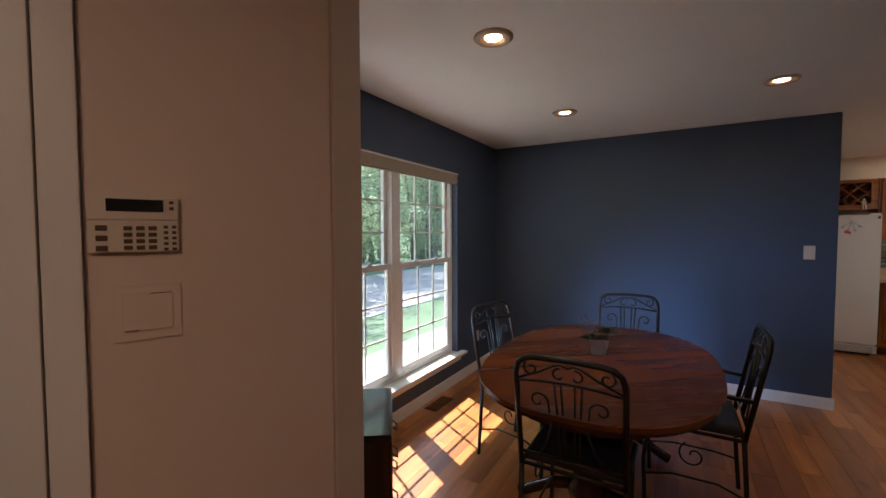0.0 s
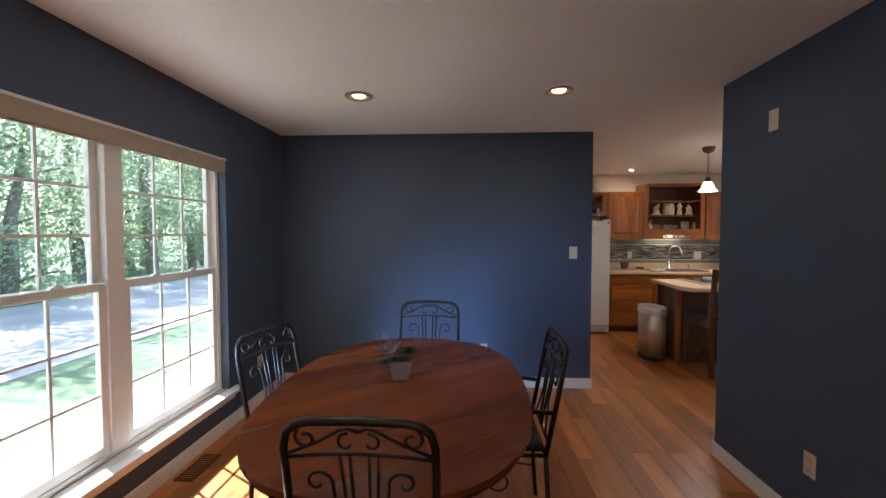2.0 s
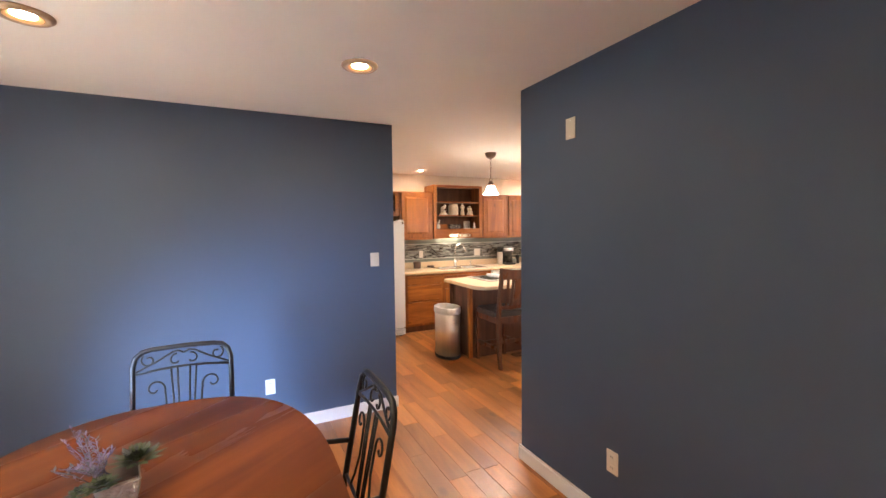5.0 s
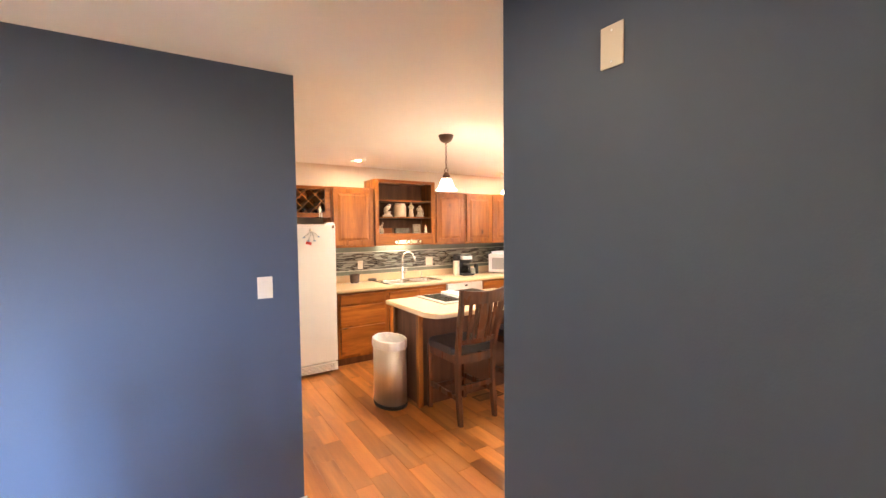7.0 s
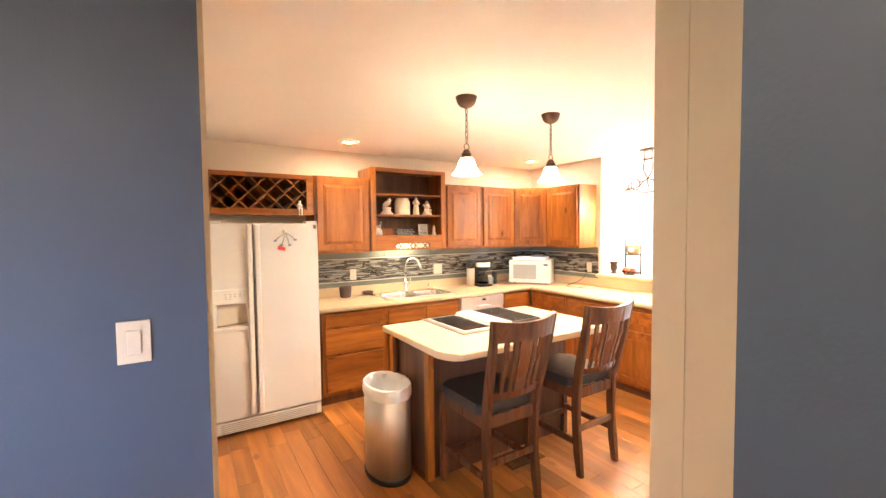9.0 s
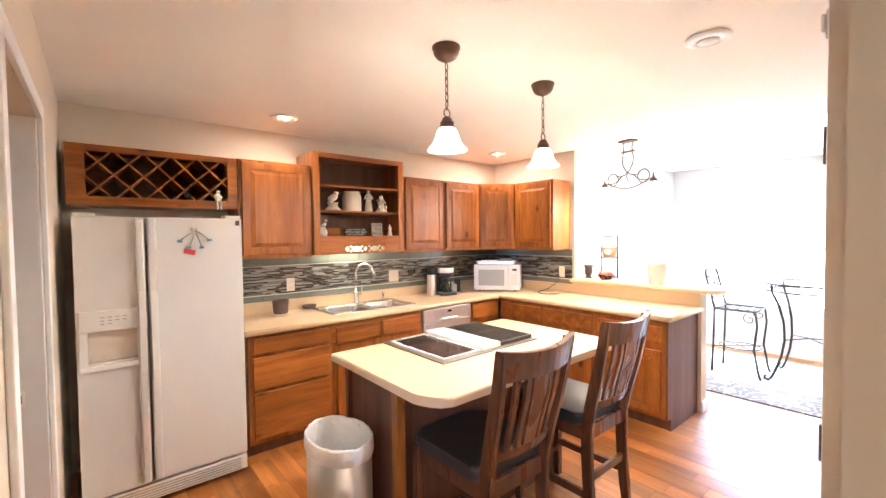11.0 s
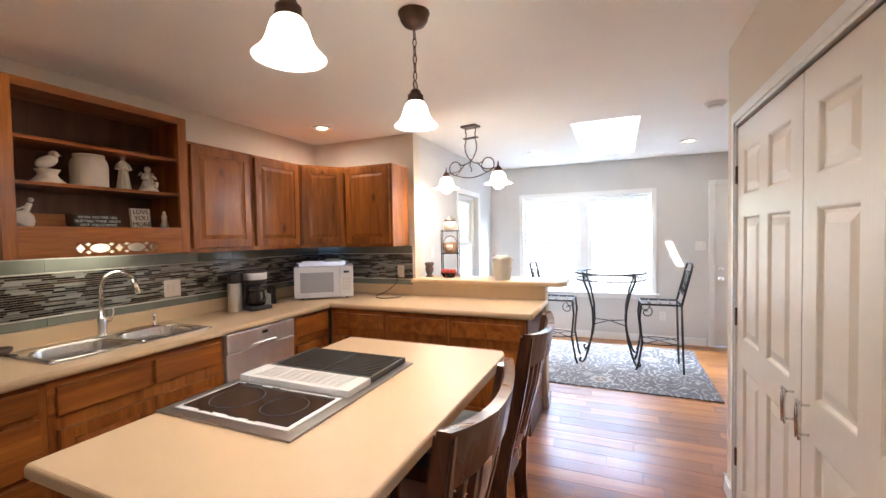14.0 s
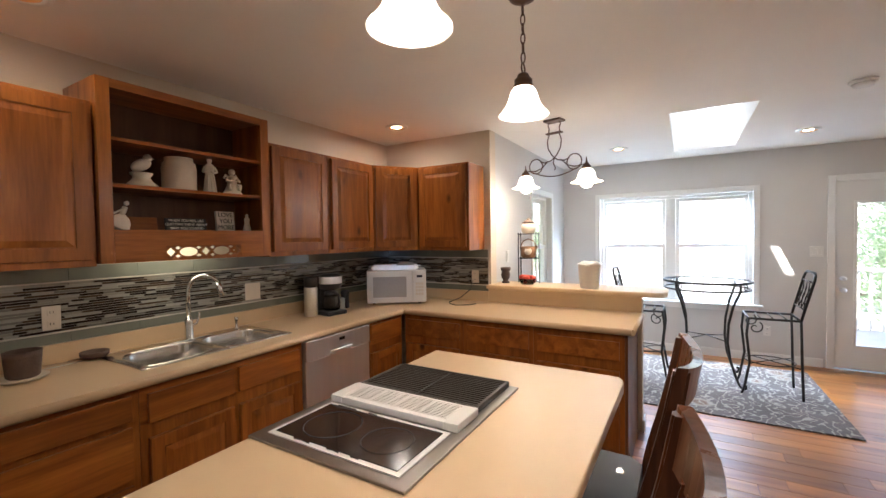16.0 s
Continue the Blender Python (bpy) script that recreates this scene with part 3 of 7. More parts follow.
part("bottom_rail", boxes((-0.91, 0.91, 0.006, 0.02, -0.014, -0.001), bev=0.003), VALANCE, vl)
part("top_strip", boxes((-0.922, 0.922, -0.012, 0.05, 0.081, 0.094), bev=0.002), TRIM, vl)


# doors
def six_panel(parent, x0, x1, z1, y, side=1, mat_=TRIM):
    """Leaf with six raised panels; face at y towards +y."""
    w = x1 - x0
    st = 0.10
    leaf = part("door_leaf", bmesh.new(), mat_, parent)
    bm = boxes((x0, x1, y - 0.035, y - 0.012, 0.012, z1))
    cols = [(x0 + st, (x0 + x1) / 2 - 0.05), ((x0 + x1) / 2 + 0.05, x1 - st)]
    rows = [(0.22, 0.84), (0.98, 1.58), (1.68, 1.90)]
    xs = [x0, cols[0][0], cols[0][1], cols[1][0], cols[1][1], x1]
    box(bm, xs[0], xs[1], y - 0.012, y, 0.012, z1)
    box(bm, xs[2], xs[3], y - 0.012, y, 0.012, z1)
    box(bm, xs[4], xs[5], y - 0.012, y, 0.012, z1)
    for a, b in cols:
        for z0, z2 in ((0.012, 0.22), (0.84, 0.98), (1.58, 1.68), (1.90, z1)):
            box(bm, a, b, y - 0.012, y, z0, z2)
    me = leaf.data
    bm.to_mesh(me)
    bm.free()
    for a, b in cols:
        for z0, z2 in rows:
            q = bmesh.new()
            rings = [[q.verts.new((x, y + dy, z)) for x, z in ((a + k, z0 + k), (b - k, z0 + k), (b - k, z2 - k), (a + k, z2 - k))]
                     for k, dy in ((0.0, -0.0005), (0.005, -0.002), (0.013, -0.0112), (0.022, -0.0112), (0.052, -0.002))]
            q.faces.new(rings[-1])
            for v0, v1 in zip(rings, rings[1:]):
                for i in range(4):
                    q.faces.new((v0[i], v0[(i + 1) % 4], v1[(i + 1) % 4], v1[i]))
            part("panel", q, mat_, leaf)
    return leaf


pd = thing("pantry_door", "white six-panel double pantry doors, closed", "door", m=Matrix.Diagonal((1, 1, 0.972, 1)))
pd["kind"] = "structure"
PY = 4.834
l1 = six_panel(pd, 4.028, 4.80, 2.02, PY, 1, DOORP)
l2 = six_panel(pd, 3.25, 4.022, 2.02, PY, 1, DOORP)
for lf, x in ((l1, 4.085), (l2, 3.965)):
    part("pull_handle", bars([[(x + dx, PY + 0.028, 0.838), (x + dx * 0.75, PY + 0.031, 0.90), (x + dx, PY + 0.028, 0.962)] for dx in (-0.011, 0.011)]
                             + [[(x - 0.014, PY + 0.028, z), (x + 0.014, PY + 0.028, z)] for z in (0.852, 0.948)]
                             + [[(x, PY, z), (x, PY + 0.028, z)] for z in (0.852, 0.948)], 0.0045), CHROME, lf, "bright metal double-bar pull handle")
for z in (0.34, 1.07, 1.79):
    part("hinge", boxes((4.80, 4.818, PY - 0.004, PY + 0.008, z - 0.045, z + 0.045), bev=0.003), BRONZE, l1, "dark metal hinge")
    part("hinge", boxes((3.232, 3.25, PY - 0.004, PY + 0.008, z - 0.045, z + 0.045), bev=0.003), BRONZE, l2, "dark metal hinge")


def casing(rows, label, name="trim"):
    bm = bmesh.new()
    for r in rows:
        box(bm, *r, bev=0.004)
    return setting(name, bm, TRIM, label, "trim")


casing([(4.82, 4.885, 4.820, 4.840, 0, 2.05), (3.165, 3.23, 4.820, 4.828, 0, 2.05), (3.23, 4.82, 4.820, 4.840, 1.98, 2.05),
        (4.83, 4.872, 4.840, 4.847, 0, 2.037), (3.22, 4.83, 4.840, 4.847, 1.995, 2.037)], "white casing round the pantry doors")
casing([(WL + 0.001, WL + 0.018, 6.98, 7.045, 0, 2.095), (WL + 0.001, WL + 0.018, 6.035, 6.10, 0, 2.095), (WL + 0.001, WL + 0.018, 6.10, 6.98, 2.03, 2.095),
        (1.645, WL, 6.962, 6.978, 0, 2.028), (1.645, WL, 6.102, 6.118, 0, 2.028)], "white casing round the kitchen doorway")
casing([(XP - 0.018, XP - 0.001, 4.26, 4.325, 0, 2.095), (XP - 0.018, XP - 0.001, 3.335, 3.40, 0, 2.095), (XP - 0.018, XP - 0.001, 3.40, 4.26, 2.03, 2.095)], "white casing round the patio door")
sp = thing("strike_plate", "brushed metal strike plate on the door jamb", "hardware")
part("plate", boxes((1.672, 1.70, 6.957, 6.961, 0.89, 0.95)), STEEL, sp)
part("latch_hole", boxes((1.680, 1.692, 6.954, 6.957, 0.905, 0.935)), DARK, sp)

# patio door, half-glazed
dr = thing("patio_door", "white half-glazed patio door, closed, with blind inside the glass", "door")
dr["kind"] = "structure"
lf = part("door_leaf", boxes((XP + 0.02, XP + 0.06, 3.40, 3.55, 0.01, 2.035), (XP + 0.02, XP + 0.06, 4.09, 4.26, 0.01, 2.035), (XP + 0.02, XP + 0.06, 3.55, 4.09, 0.01, 0.26), (XP + 0.02, XP + 0.06, 3.55, 4.09, 1.80, 2.035)), TRIM, dr)
g = part("pane", boxes((XP + 0.038, XP + 0.043, 3.56, 4.08, 0.27, 1.79)), GLASS, lf)
g.visible_shadow = False
part("glazing_bead", boxes((XP + 0.012, XP + 0.024, 3.535, 3.56, 0.245, 1.815), (XP + 0.012, XP + 0.024, 4.08, 4.105, 0.245, 1.815), (XP + 0.012, XP + 0.024, 3.56, 4.08, 0.245, 0.27), (XP + 0.012, XP + 0.024, 3.56, 4.08, 1.79, 1.815), bev=0.003), TRIM, lf)
for i in range(5):
    part("blind_slat", boxes((XP + 0.030, XP + 0.036, 3.56, 4.08, 1.755 + i * 0.008, 1.759 + i * 0.008)), VINYL, lf)
for z, r in ((0.985, 0.024), (0.86, 0.028)):
    k = part("door_knob", lathe([(0.026, 0), (0.026, 0.006), (0.01, 0.01), (0.01, 0.03), (r, 0.04), (r, 0.058), (0.012, 0.066)], 16), STEEL, lf, "brushed nickel knob")
    k.matrix_basis = pose(XP + 0.02, 4.195, z, 0, -90, 0)

# front door edge at the start of the walk
fd = thing("front_door", "white panelled front door standing open with dark knob", "door", m=pose(-0.4309, 1.184, 0, 0, 0, 68))
fd["kind"] = "structure"
lf = part("door_leaf", boxes((-0.88, 0.0, -0.012, 0.033, 0.012, 2.04), bev=0.003), TRIM, fd)
kn = part("door_knob", lathe([(0.033, 0), (0.033, 0.008), (0.014, 0.014), (0.013, 0.035), (0.03, 0.045), (0.032, 0.06), (0.02, 0.074), (0.0, 0.077)], 20), DARK, lf, "dark round knob")
kn.matrix_basis = pose(-0.075, -0.012, 0.96, 90, 0, 0)
casing([(-0.584, -0.524, -0.02, 0.12, 0, 2.10)], "cream painted casing by the front door").matrix_basis = pose(-0.21, 1.73, 0, 0, 0, 68)

# outside of the dining window: roof eave, walk, lawn, drive
setting("eave", boxes((-2.32, -1.40, -3, 9, 2.56, 2.70)), ROOF, "white roof eave above the dining window", "roof")
setting("roof", boxes((-2.32, 6.16, -3, 10, 3.30, 3.36), (8.0, 9.2, -3, 10, 3.30, 3.36), (6.16, 8.0, -3, 5.14, 3.30, 3.36), (6.16, 8.0, 5.82, 10, 3.30, 3.36)), ROOF, "roof deck over the rooms", "roof")
gr = bmesh.new()
bmesh.ops.create_grid(gr, x_segments=8, y_segments=8, size=600, matrix=Matrix.Translation((0, 0, -0.42)))
setting("ground", gr, GRASS, "green lawn and woodland ground to the horizon", "ground")
setting("pavement", boxes((-3.35, -1.40, -6, 14, -0.44, -0.36)), CONCRETE, "pale concrete walk beside the house", "pavement")
setting("road", boxes((-11.0, -5.3, -40, 50, -0.44, -0.40)), ASPHALT, "grey gravel drive with dappled shade", "road")
# Pale ground added so that the view past the deck turns white.
setting("patio", boxes((11.6, 260, -150, 160, -0.44, -0.38)), CONCRETE, "added pale ground whitening the view beyond the deck", "pavement")
deck = setting("deck", boxes((8.60, 11.6, 0, 9, -0.20, -0.10)), DECKW, "pale weathered wooden deck", "deck")
rl = thing("deck_railing", "weathered wooden deck railing", "railing")
part("top_rail", boxes((11.45, 11.57, 0, 9, 0.86, 0.90)), DECKW, rl)
for i in range(60):
    part("baluster", boxes((11.49, 11.53, 0.1 + i * 0.15, 0.13 + i * 0.15, -0.10, 0.86)), DECKW, rl)

# ---------------------------------------------------------------- lights in the ceiling
TANTRIM = mat("tan_metal_trim", (0.42, 0.29, 0.20), 0.4, metal=0.3, var=0.08, bump=0.02)


def can_light(x, y, watts, group, color=WARM, trim=TRIM):
    t = thing("recessed_light", "lit round recessed ceiling light with %s trim" % ("white" if trim is TRIM else "tan metal"), "ceiling light", group, pose(x, y, H))
    part("trim_ring", lathe([(0.098, -0.001), (0.098, -0.006), (0.088, -0.014), (0.066, -0.014), (0.0645, -0.001)], 32), trim, t)
    part("reflector", lathe([(0.064, -0.002), (0.064, -0.0135), (0.060, -0.0135), (0.043, -0.003), (0.042, -0.0025)], 32), GOLD, t, "warm reflector ring")
    part("lens", lathe([(0.0415, -0.003), (0.040, -0.005), (0.026, -0.007), (0.0, -0.008)], 24), LENS, t)
    lamp("can_lamp", "AREA", (x, y, H - 0.022), watts, 0.075, color=color)


for x, y in ((-0.19, 4.285), (1.17, 4.25), (-0.185, 2.81)):
    can_light(x, y, 0.7, "dining room ceiling lights", ORANGE, TANTRIM)
for x, y, w_ in ((3.03, 7.80, 0.45), (5.33, 7.775, 0.9)):
    can_light(x, y, w_, "kitchen ceiling lights")
for x, y in ((7.51, 4.67), (7.40, 6.29)):
    can_light(x, y, 0.8, "nook ceiling lights")
lamp("foyer_lamp", "AREA", (0.75, 0.10, H - 0.03), 3.6, 0.25, color=(1.0, 0.68, 0.45))

sv = thing("ceiling_speaker", "round white ceiling vent disc", "vent", m=pose(4.13, 5.36, H))
part("outer_ring", lathe([(0.096, -0.001), (0.096, -0.006), (0.083, -0.012), (0.05, -0.014), (0.048, -0.001)], 36), TRIM, sv)
part("centre_disc", lathe([(0.045, -0.004), (0.045, -0.016), (0.038, -0.019), (0.0, -0.021)], 28), TRIM, sv)
sd = thing("smoke_detector", "round white smoke detector on the ceiling", "smoke detector", m=pose(6.085, 4.69, H))
part("base", lathe([(0.07, -0.001), (0.07, -0.014), (0.066, -0.018), (0.0, -0.019)], 28), PLASTIC, sd)
part("cover", lathe([(0.055, -0.02), (0.05, -0.038), (0.03, -0.042), (0.0, -0.043)], 28), PLASTIC, sd)

BELL = [(0.027, 0.108), (0.036, 0.103), (0.046, 0.091), (0.053, 0.072), (0.058, 0.054), (0.065, 0.037), (0.076, 0.020), (0.089, 0.006), (0.095, 0.0)]


def shell(profile, thick=0.004, seg=32, ripple=0.0):
    return lathe(profile + [(r - thick, z) for r, z in profile[::-1]] + [profile[0]], seg, ripple=ripple)


def pendant(x, y):
    t = thing("pendant_lamp", "bronze chain pendant with lit white bell glass shade", "pendant lamp", "island pendant lamps", pose(x, y, 0))
    part("canopy", lathe([(0.068, H - 0.001), (0.068, H - 0.010), (0.063, H - 0.018), (0.060, H - 0.034), (0.048, H - 0.052), (0.028, H - 0.064), (0.010, H - 0.070), (0.0, H - 0.078)], 28), BRONZE, t)
    for i in range(6):
        z = 2.346 - i * 0.0355
        pts = [(0.008 * math.cos(a), 0, z + 0.021 * math.sin(a)) for a in [2 * math.pi * k / 12 for k in range(12)]]
        if i % 2:
            pts = [(0, u, w) for u, _, w in pts]
        part("chain_link", tube(bmesh.new(), pts, 0.0026, 5, True), BRONZE, t)
    part("loop", ring((0, 0, 2.128), 0.019, 0.003, 18, "y"), BRONZE, t)
    part("cap", lathe([(0.008, 2.112), (0.020, 2.106), (0.024, 2.096), (0.023, 2.090), (0.034, 2.085), (0.034, 2.076), (0.031, 2.072), (0.037, 2.064), (0.037, 2.052), (0.030, 2.048)], 24), BRONZE, t)
    s = part("shade", shell(BELL), SHADE, t, "lit white glass bell shade")
    s.matrix_basis = pose(0, 0, 1.952)
    part("bulb", lathe([(0.012, 2.050), (0.02, 2.040), (0.028, 2.018), (0.026, 1.998), (0.015, 1.985), (0.0, 1.98)], 18), LENS, t)
    lamp("pendant_bulb", "POINT", (x, y, 1.975), 3.3, 0.03)


pendant(3.236, 6.18)
pendant(4.0, 6.188)

# scrolled two-light chandelier over the bar
ch = thing("chandelier", "scrolled bronze two-light chandelier with lit flared glass shades", "chandelier", m=pose(5.87, 6.58, 0, 0, 0, 78))
part("canopy", boxes((-0.075, 0.075, -0.05, 0.05, H - 0.018, H - 0.001), bev=0.005), BRONZE, ch)
part("lower_plate", boxes((-0.07, 0.07, -0.02, 0.02, 2.325, 2.337), bev=0.004), BRONZE, ch)
for sx in (-1, 1):
    part("hanger", bars([[(sx * 0.045, 0, H - 0.015), (sx * 0.055, 0, 2.40), (sx * 0.045, 0, 2.37), (sx * 0.05, 0, 2.337)]], 0.005), BRONZE, ch)
    part("loop_bar", bars([[(sx * 0.045, 0, 2.325), (sx * 0.062, 0, 2.27), (sx * 0.055, 0, 2.21), (sx * 0.02, 0, 2.15), (-sx * 0.03, 0, 2.11), (-sx * 0.09, 0, 2.10), (-sx * 0.13, 0, 2.115)]], 0.005), BRONZE, ch)
    part("side_scroll", bars([scroll((sx * 0.17, 0, 2.08), 0.06, 0.062, 170 if sx > 0 else 10, -190 if sx > 0 else 370, 20)], 0.005), BRONZE, ch)
    part("arm", bars([[(sx * 0.06, 0, 2.11), (sx * 0.11, 0, 2.06), (sx * 0.17, 0, 2.04), (sx * 0.27, 0, 2.05)]], 0.005), BRONZE, ch)
    fx = part("lamp_holder", lathe([(0.004, 2.10), (0.006, 2.07), (0.012, 2.055), (0.034, 2.03), (0.036, 2.015), (0.028, 2.01)], 20, (sx * 0.27, 0, 0)), BRONZE, ch)
    s = part("shade", shell([(0.028, 0.112), (0.048, 0.102), (0.060, 0.080), (0.066, 0.050), (0.076, 0.030), (0.100, 0.014), (0.120, 0.008)], ripple=0.04), SHADE, fx, "lit white flared glass shade")
    s.matrix_basis = pose(sx * 0.27, 0, 1.898)
    part("bulb", lathe([(0.018, 1.99), (0.034, 1.95), (0.046, 1.91), (0.042, 1.880), (0.024, 1.866), (0.0, 1.862)], 18, (sx * 0.27, 0, 0)), LENS, fx)
    c, s_ = math.cos(radians(78)), math.sin(radians(78))
    lamp("chandelier_bulb", "POINT", (5.87 + sx * 0.27 * c, 6.58 + sx * 0.27 * s_, 1.845), 1.3, 0.035)
part("bottom_bow", bars([[(x, 0, 2.045 - 0.065 * math.cos(x / 0.232 * math.pi / 2)) for x in [-0.232 + 0.0464 * i for i in range(11)]]], 0.005), BRONZE, ch)
part("finial", bars([[(0, 0, 2.13), (0.012, 0, 2.09), (-0.008, 0, 2.05), (0.0, 0, 2.03)]], 0.005), BRONZE, ch)


# ---------------------------------------------------------------- wall fittings
def plate(name, label, category, m, w=0.07, h=0.115, kind="outlet", material=PLASTIC, group=""):
    """Cover plate in the local x-z plane, front towards -y."""
    t = thing(name, label, category, group, m)
    part("cover_plate", boxes((-w / 2, w / 2, -0.006, -0.0005, -h / 2, h / 2), bev=0.002), material, t)
    if kind == "outlet":
        for z in (-0.028, 0.028):
            s = part("socket", boxes((-0.017, 0.017, -0.009, -0.006, z - 0.014, z + 0.014), bev=0.002), material, t)
            for x in (-0.006, 0.006):
                part("slot", boxes((x - 0.0012, x + 0.0012, -0.0096, -0.0085, z - 0.005, z + 0.005)), DARK, s)
    elif kind == "blank":
        for z in (-0.042, 0.042):
            part("screw", lathe([(0.003, 0), (0.003, 0.001), (0, 0.0012)], 8), STEEL, t).matrix_basis = pose(0, -0.006, z, 90, 0, 0)
    else:
        n = max(1, round(w / 0.065))
        for i in range(n):
            x = (i - (n - 1) / 2) * 0.046
            part("rocker", boxes((x - 0.0165, x + 0.0165, -0.010, -0.006, -0.033, 0.033), bev=0.003), material, t)
    return t


plate("light_switch", "white rocker light switch on the blue wall", "switch", pose(1.571, 5.40, 1.302), 0.075, 0.115, "rocker", IVORY)
plate("wall_outlet", "white outlet low on the blue wall", "outlet", pose(0.728, 5.40, 0.36), group="dining room outlets")
plate("wall_outlet", "white outlet low beside the window", "outlet", pose(-1.25, 4.90, 0.36, 0, 0, 90), group="dining room outlets")
plate("wall_outlet", "ivory outlet low on the blue wall", "outlet", pose(2.22, 3.475, 0.365, 0, 0, -90), material=IVORY, group="dining room outlets")
plate("blank_plate", "ivory blank cover plate high on the blue wall", "cover plate", pose(2.22, 3.778, 2.10, 0, 0, -90), kind="blank", material=IVORY)
plate("wall_outlet", "cream outlet on the tiled backsplash", "outlet", pose(3.22, 8.286, 1.135), material=IVORY, group="backsplash outlets")
plate("light_switch", "cream double switch on the tiled backsplash", "switch", pose(4.29, 8.286, 1.135), 0.115, 0.115, "rocker", IVORY)
plate("wall_outlet", "cream outlet at the end of the backsplash", "outlet", pose(XE - 0.014, 7.30, 1.135, 0, 0, -90), material=IVORY, group="backsplash outlets")
plate("light_switch", "white double switch beside the patio door", "switch", pose(XP, 4.41, 1.275, 0, 0, -90), 0.115, 0.115, "rocker")
plate("wall_outlet", "white outlet low beside the patio window", "outlet", pose(XP, 4.84, 0.355, 0, 0, -90))
plate("light_switch", "white switch on the nook wall", "switch", pose(6.25, YN, 1.30), 0.07, 0.115, "rocker")

# alarm keypad and old thermostat outline on the foyer wall
kp = thing("alarm_keypad", "cream alarm keypad with dark display and brown keys", "keypad", m=pose(-0.375, 1.323, 1.498, 0, 0, 68) @ Matrix.Diagonal((1.36, 1.0, 1.6, 1)))
body = part("housing", boxes((-0.057, 0.057, -0.016, -0.001, -0.036, 0.037), (-0.057, 0.057, -0.019, -0.016, 0.006, 0.037), bev=0.002), IVORY, kp)
part("display", boxes((-0.034, 0.037, -0.021, -0.0192, 0.017, 0.033)), BLACKGLASS, kp)
for r in range(3):
    part("key", boxes((-0.047, -0.033, -0.0185, -0.016, -0.008 - r * 0.013, -0.001 - r * 0.013), bev=0.001), BROWNKEY, kp)
for c in range(3):
    for r in range(4):
        part("key", boxes((-0.014 + c * 0.0155, -0.003 + c * 0.0155, -0.0185, -0.016, -0.0075 - r * 0.0085, -0.002 - r * 0.0085), bev=0.001), BROWNKEY, kp)
for r in range(5):
    for x in (0.037, 0.048):
        part("status_key", boxes((x, x + 0.006, -0.0175, -0.016, -0.005 - r * 0.0075, -0.001 - r * 0.0075)), BROWNKEY, kp)
for z in (0.020, 0.028):
    part("status_key", boxes((0.045, 0.051, -0.0205, -0.019, z, z + 0.004)), BROWNKEY, kp)
tp = thing("thermostat_cover", "cream painted-over cover plate below the keypad", "cover plate", m=pose(-0.367, 1.342, 1.318, 0, 0, 68) @ Matrix.Diagonal((1.42, 1.0, 1.36, 1)))
part("cover_plate", boxes((-0.042, 0.042, -0.006, -0.0005, -0.05, 0.036), bev=0.001), FOYER, tp)
part("inner_plate", boxes((-0.032, 0.030, -0.011, -0.006, -0.034, 0.024), bev=0.001), FOYER, tp)
part("slot", boxes((-0.030, -0.012, -0.0116, -0.011, -0.034, -0.0325)), BROWNKEY, tp)
part("slot", boxes((0.002, 0.028, -0.0116, -0.011, 0.023, 0.0245)), BROWNKEY, tp)

# floor registers
def register(m, label):
    t = thing("floor_register", label, "floor vent", m=m)
    part("rim", boxes((-0.15, 0.15, -0.06, -0.05, 0.0005, 0.005), (-0.15, 0.15, 0.05, 0.06, 0.0005, 0.005), (-0.15, -0.14, -0.05, 0.05, 0.0005, 0.005), (0.14, 0.15, -0.05, 0.05, 0.0005, 0.005)), BRONZE, t)
    for i in range(12):
        part("slat", boxes((-0.13 + i * 0.0225, -0.121 + i * 0.0225, -0.05, 0.05, 0.0005, 0.004)), BRONZE, t)
register(pose(-1.14, 3.90, 0, 0, 0, 90), "brown metal floor register below the window")
register(pose(3.64, 6.10, 0), "brown metal floor register under the island")

# ---------------------------------------------------------------- dining set
TX, TY, TZ = 0.238, 3.45, 0.73


def super_oval(rx, ry, n=2.5, count=96):
    out = []
    for i in range(count):
        a = 2 * math.pi * i / count
        c, s = math.cos(a), math.sin(a)
        out.append((rx * math.copysign(abs(c) ** (2 / n), c), ry * math.copysign(abs(s) ** (2 / n), s)))
    return out


tb = thing("dining_table", "reddish-brown polished oval wooden pedestal dining table", "table", m=pose(TX, TY, 0))
# veneer pieces of the top: four quarters with different grain
part("tabletop", prism(super_oval(0.61, 0.905), TZ - 0.022, TZ, 0.006, 3), TABLE, tb)
part("edge_moulding", prism(super_oval(0.598, 0.893), TZ - 0.042, TZ - 0.022, 0.008, 3), CHEST, tb)
part("apron", prism(super_oval(0.47, 0.76), TZ - 0.12, TZ - 0.043), CHEST, tb)
for y in (-0.38, 0.38):
    part("pedestal", lathe([(0.09, 0.10), (0.10, 0.16), (0.06, 0.24), (0.085, 0.36), (0.095, 0.44), (0.055, 0.54), (0.08, 0.60), (0.11, TZ - 0.121)], 24, (0, y, 0)), CHEST, tb)
    for sx in (-1, 1):
        part("foot", bars([[(sx * 0.05, y, 0.16), (sx * 0.18, y, 0.13), (sx * 0.30, y, 0.06), (sx * 0.36, y, 0.03)]], 0.03, 8), CHEST, tb)
part("stretcher", boxes((-0.03, 0.03, -0.30, 0.30, 0.12, 0.17), bev=0.006), CHEST, tb)


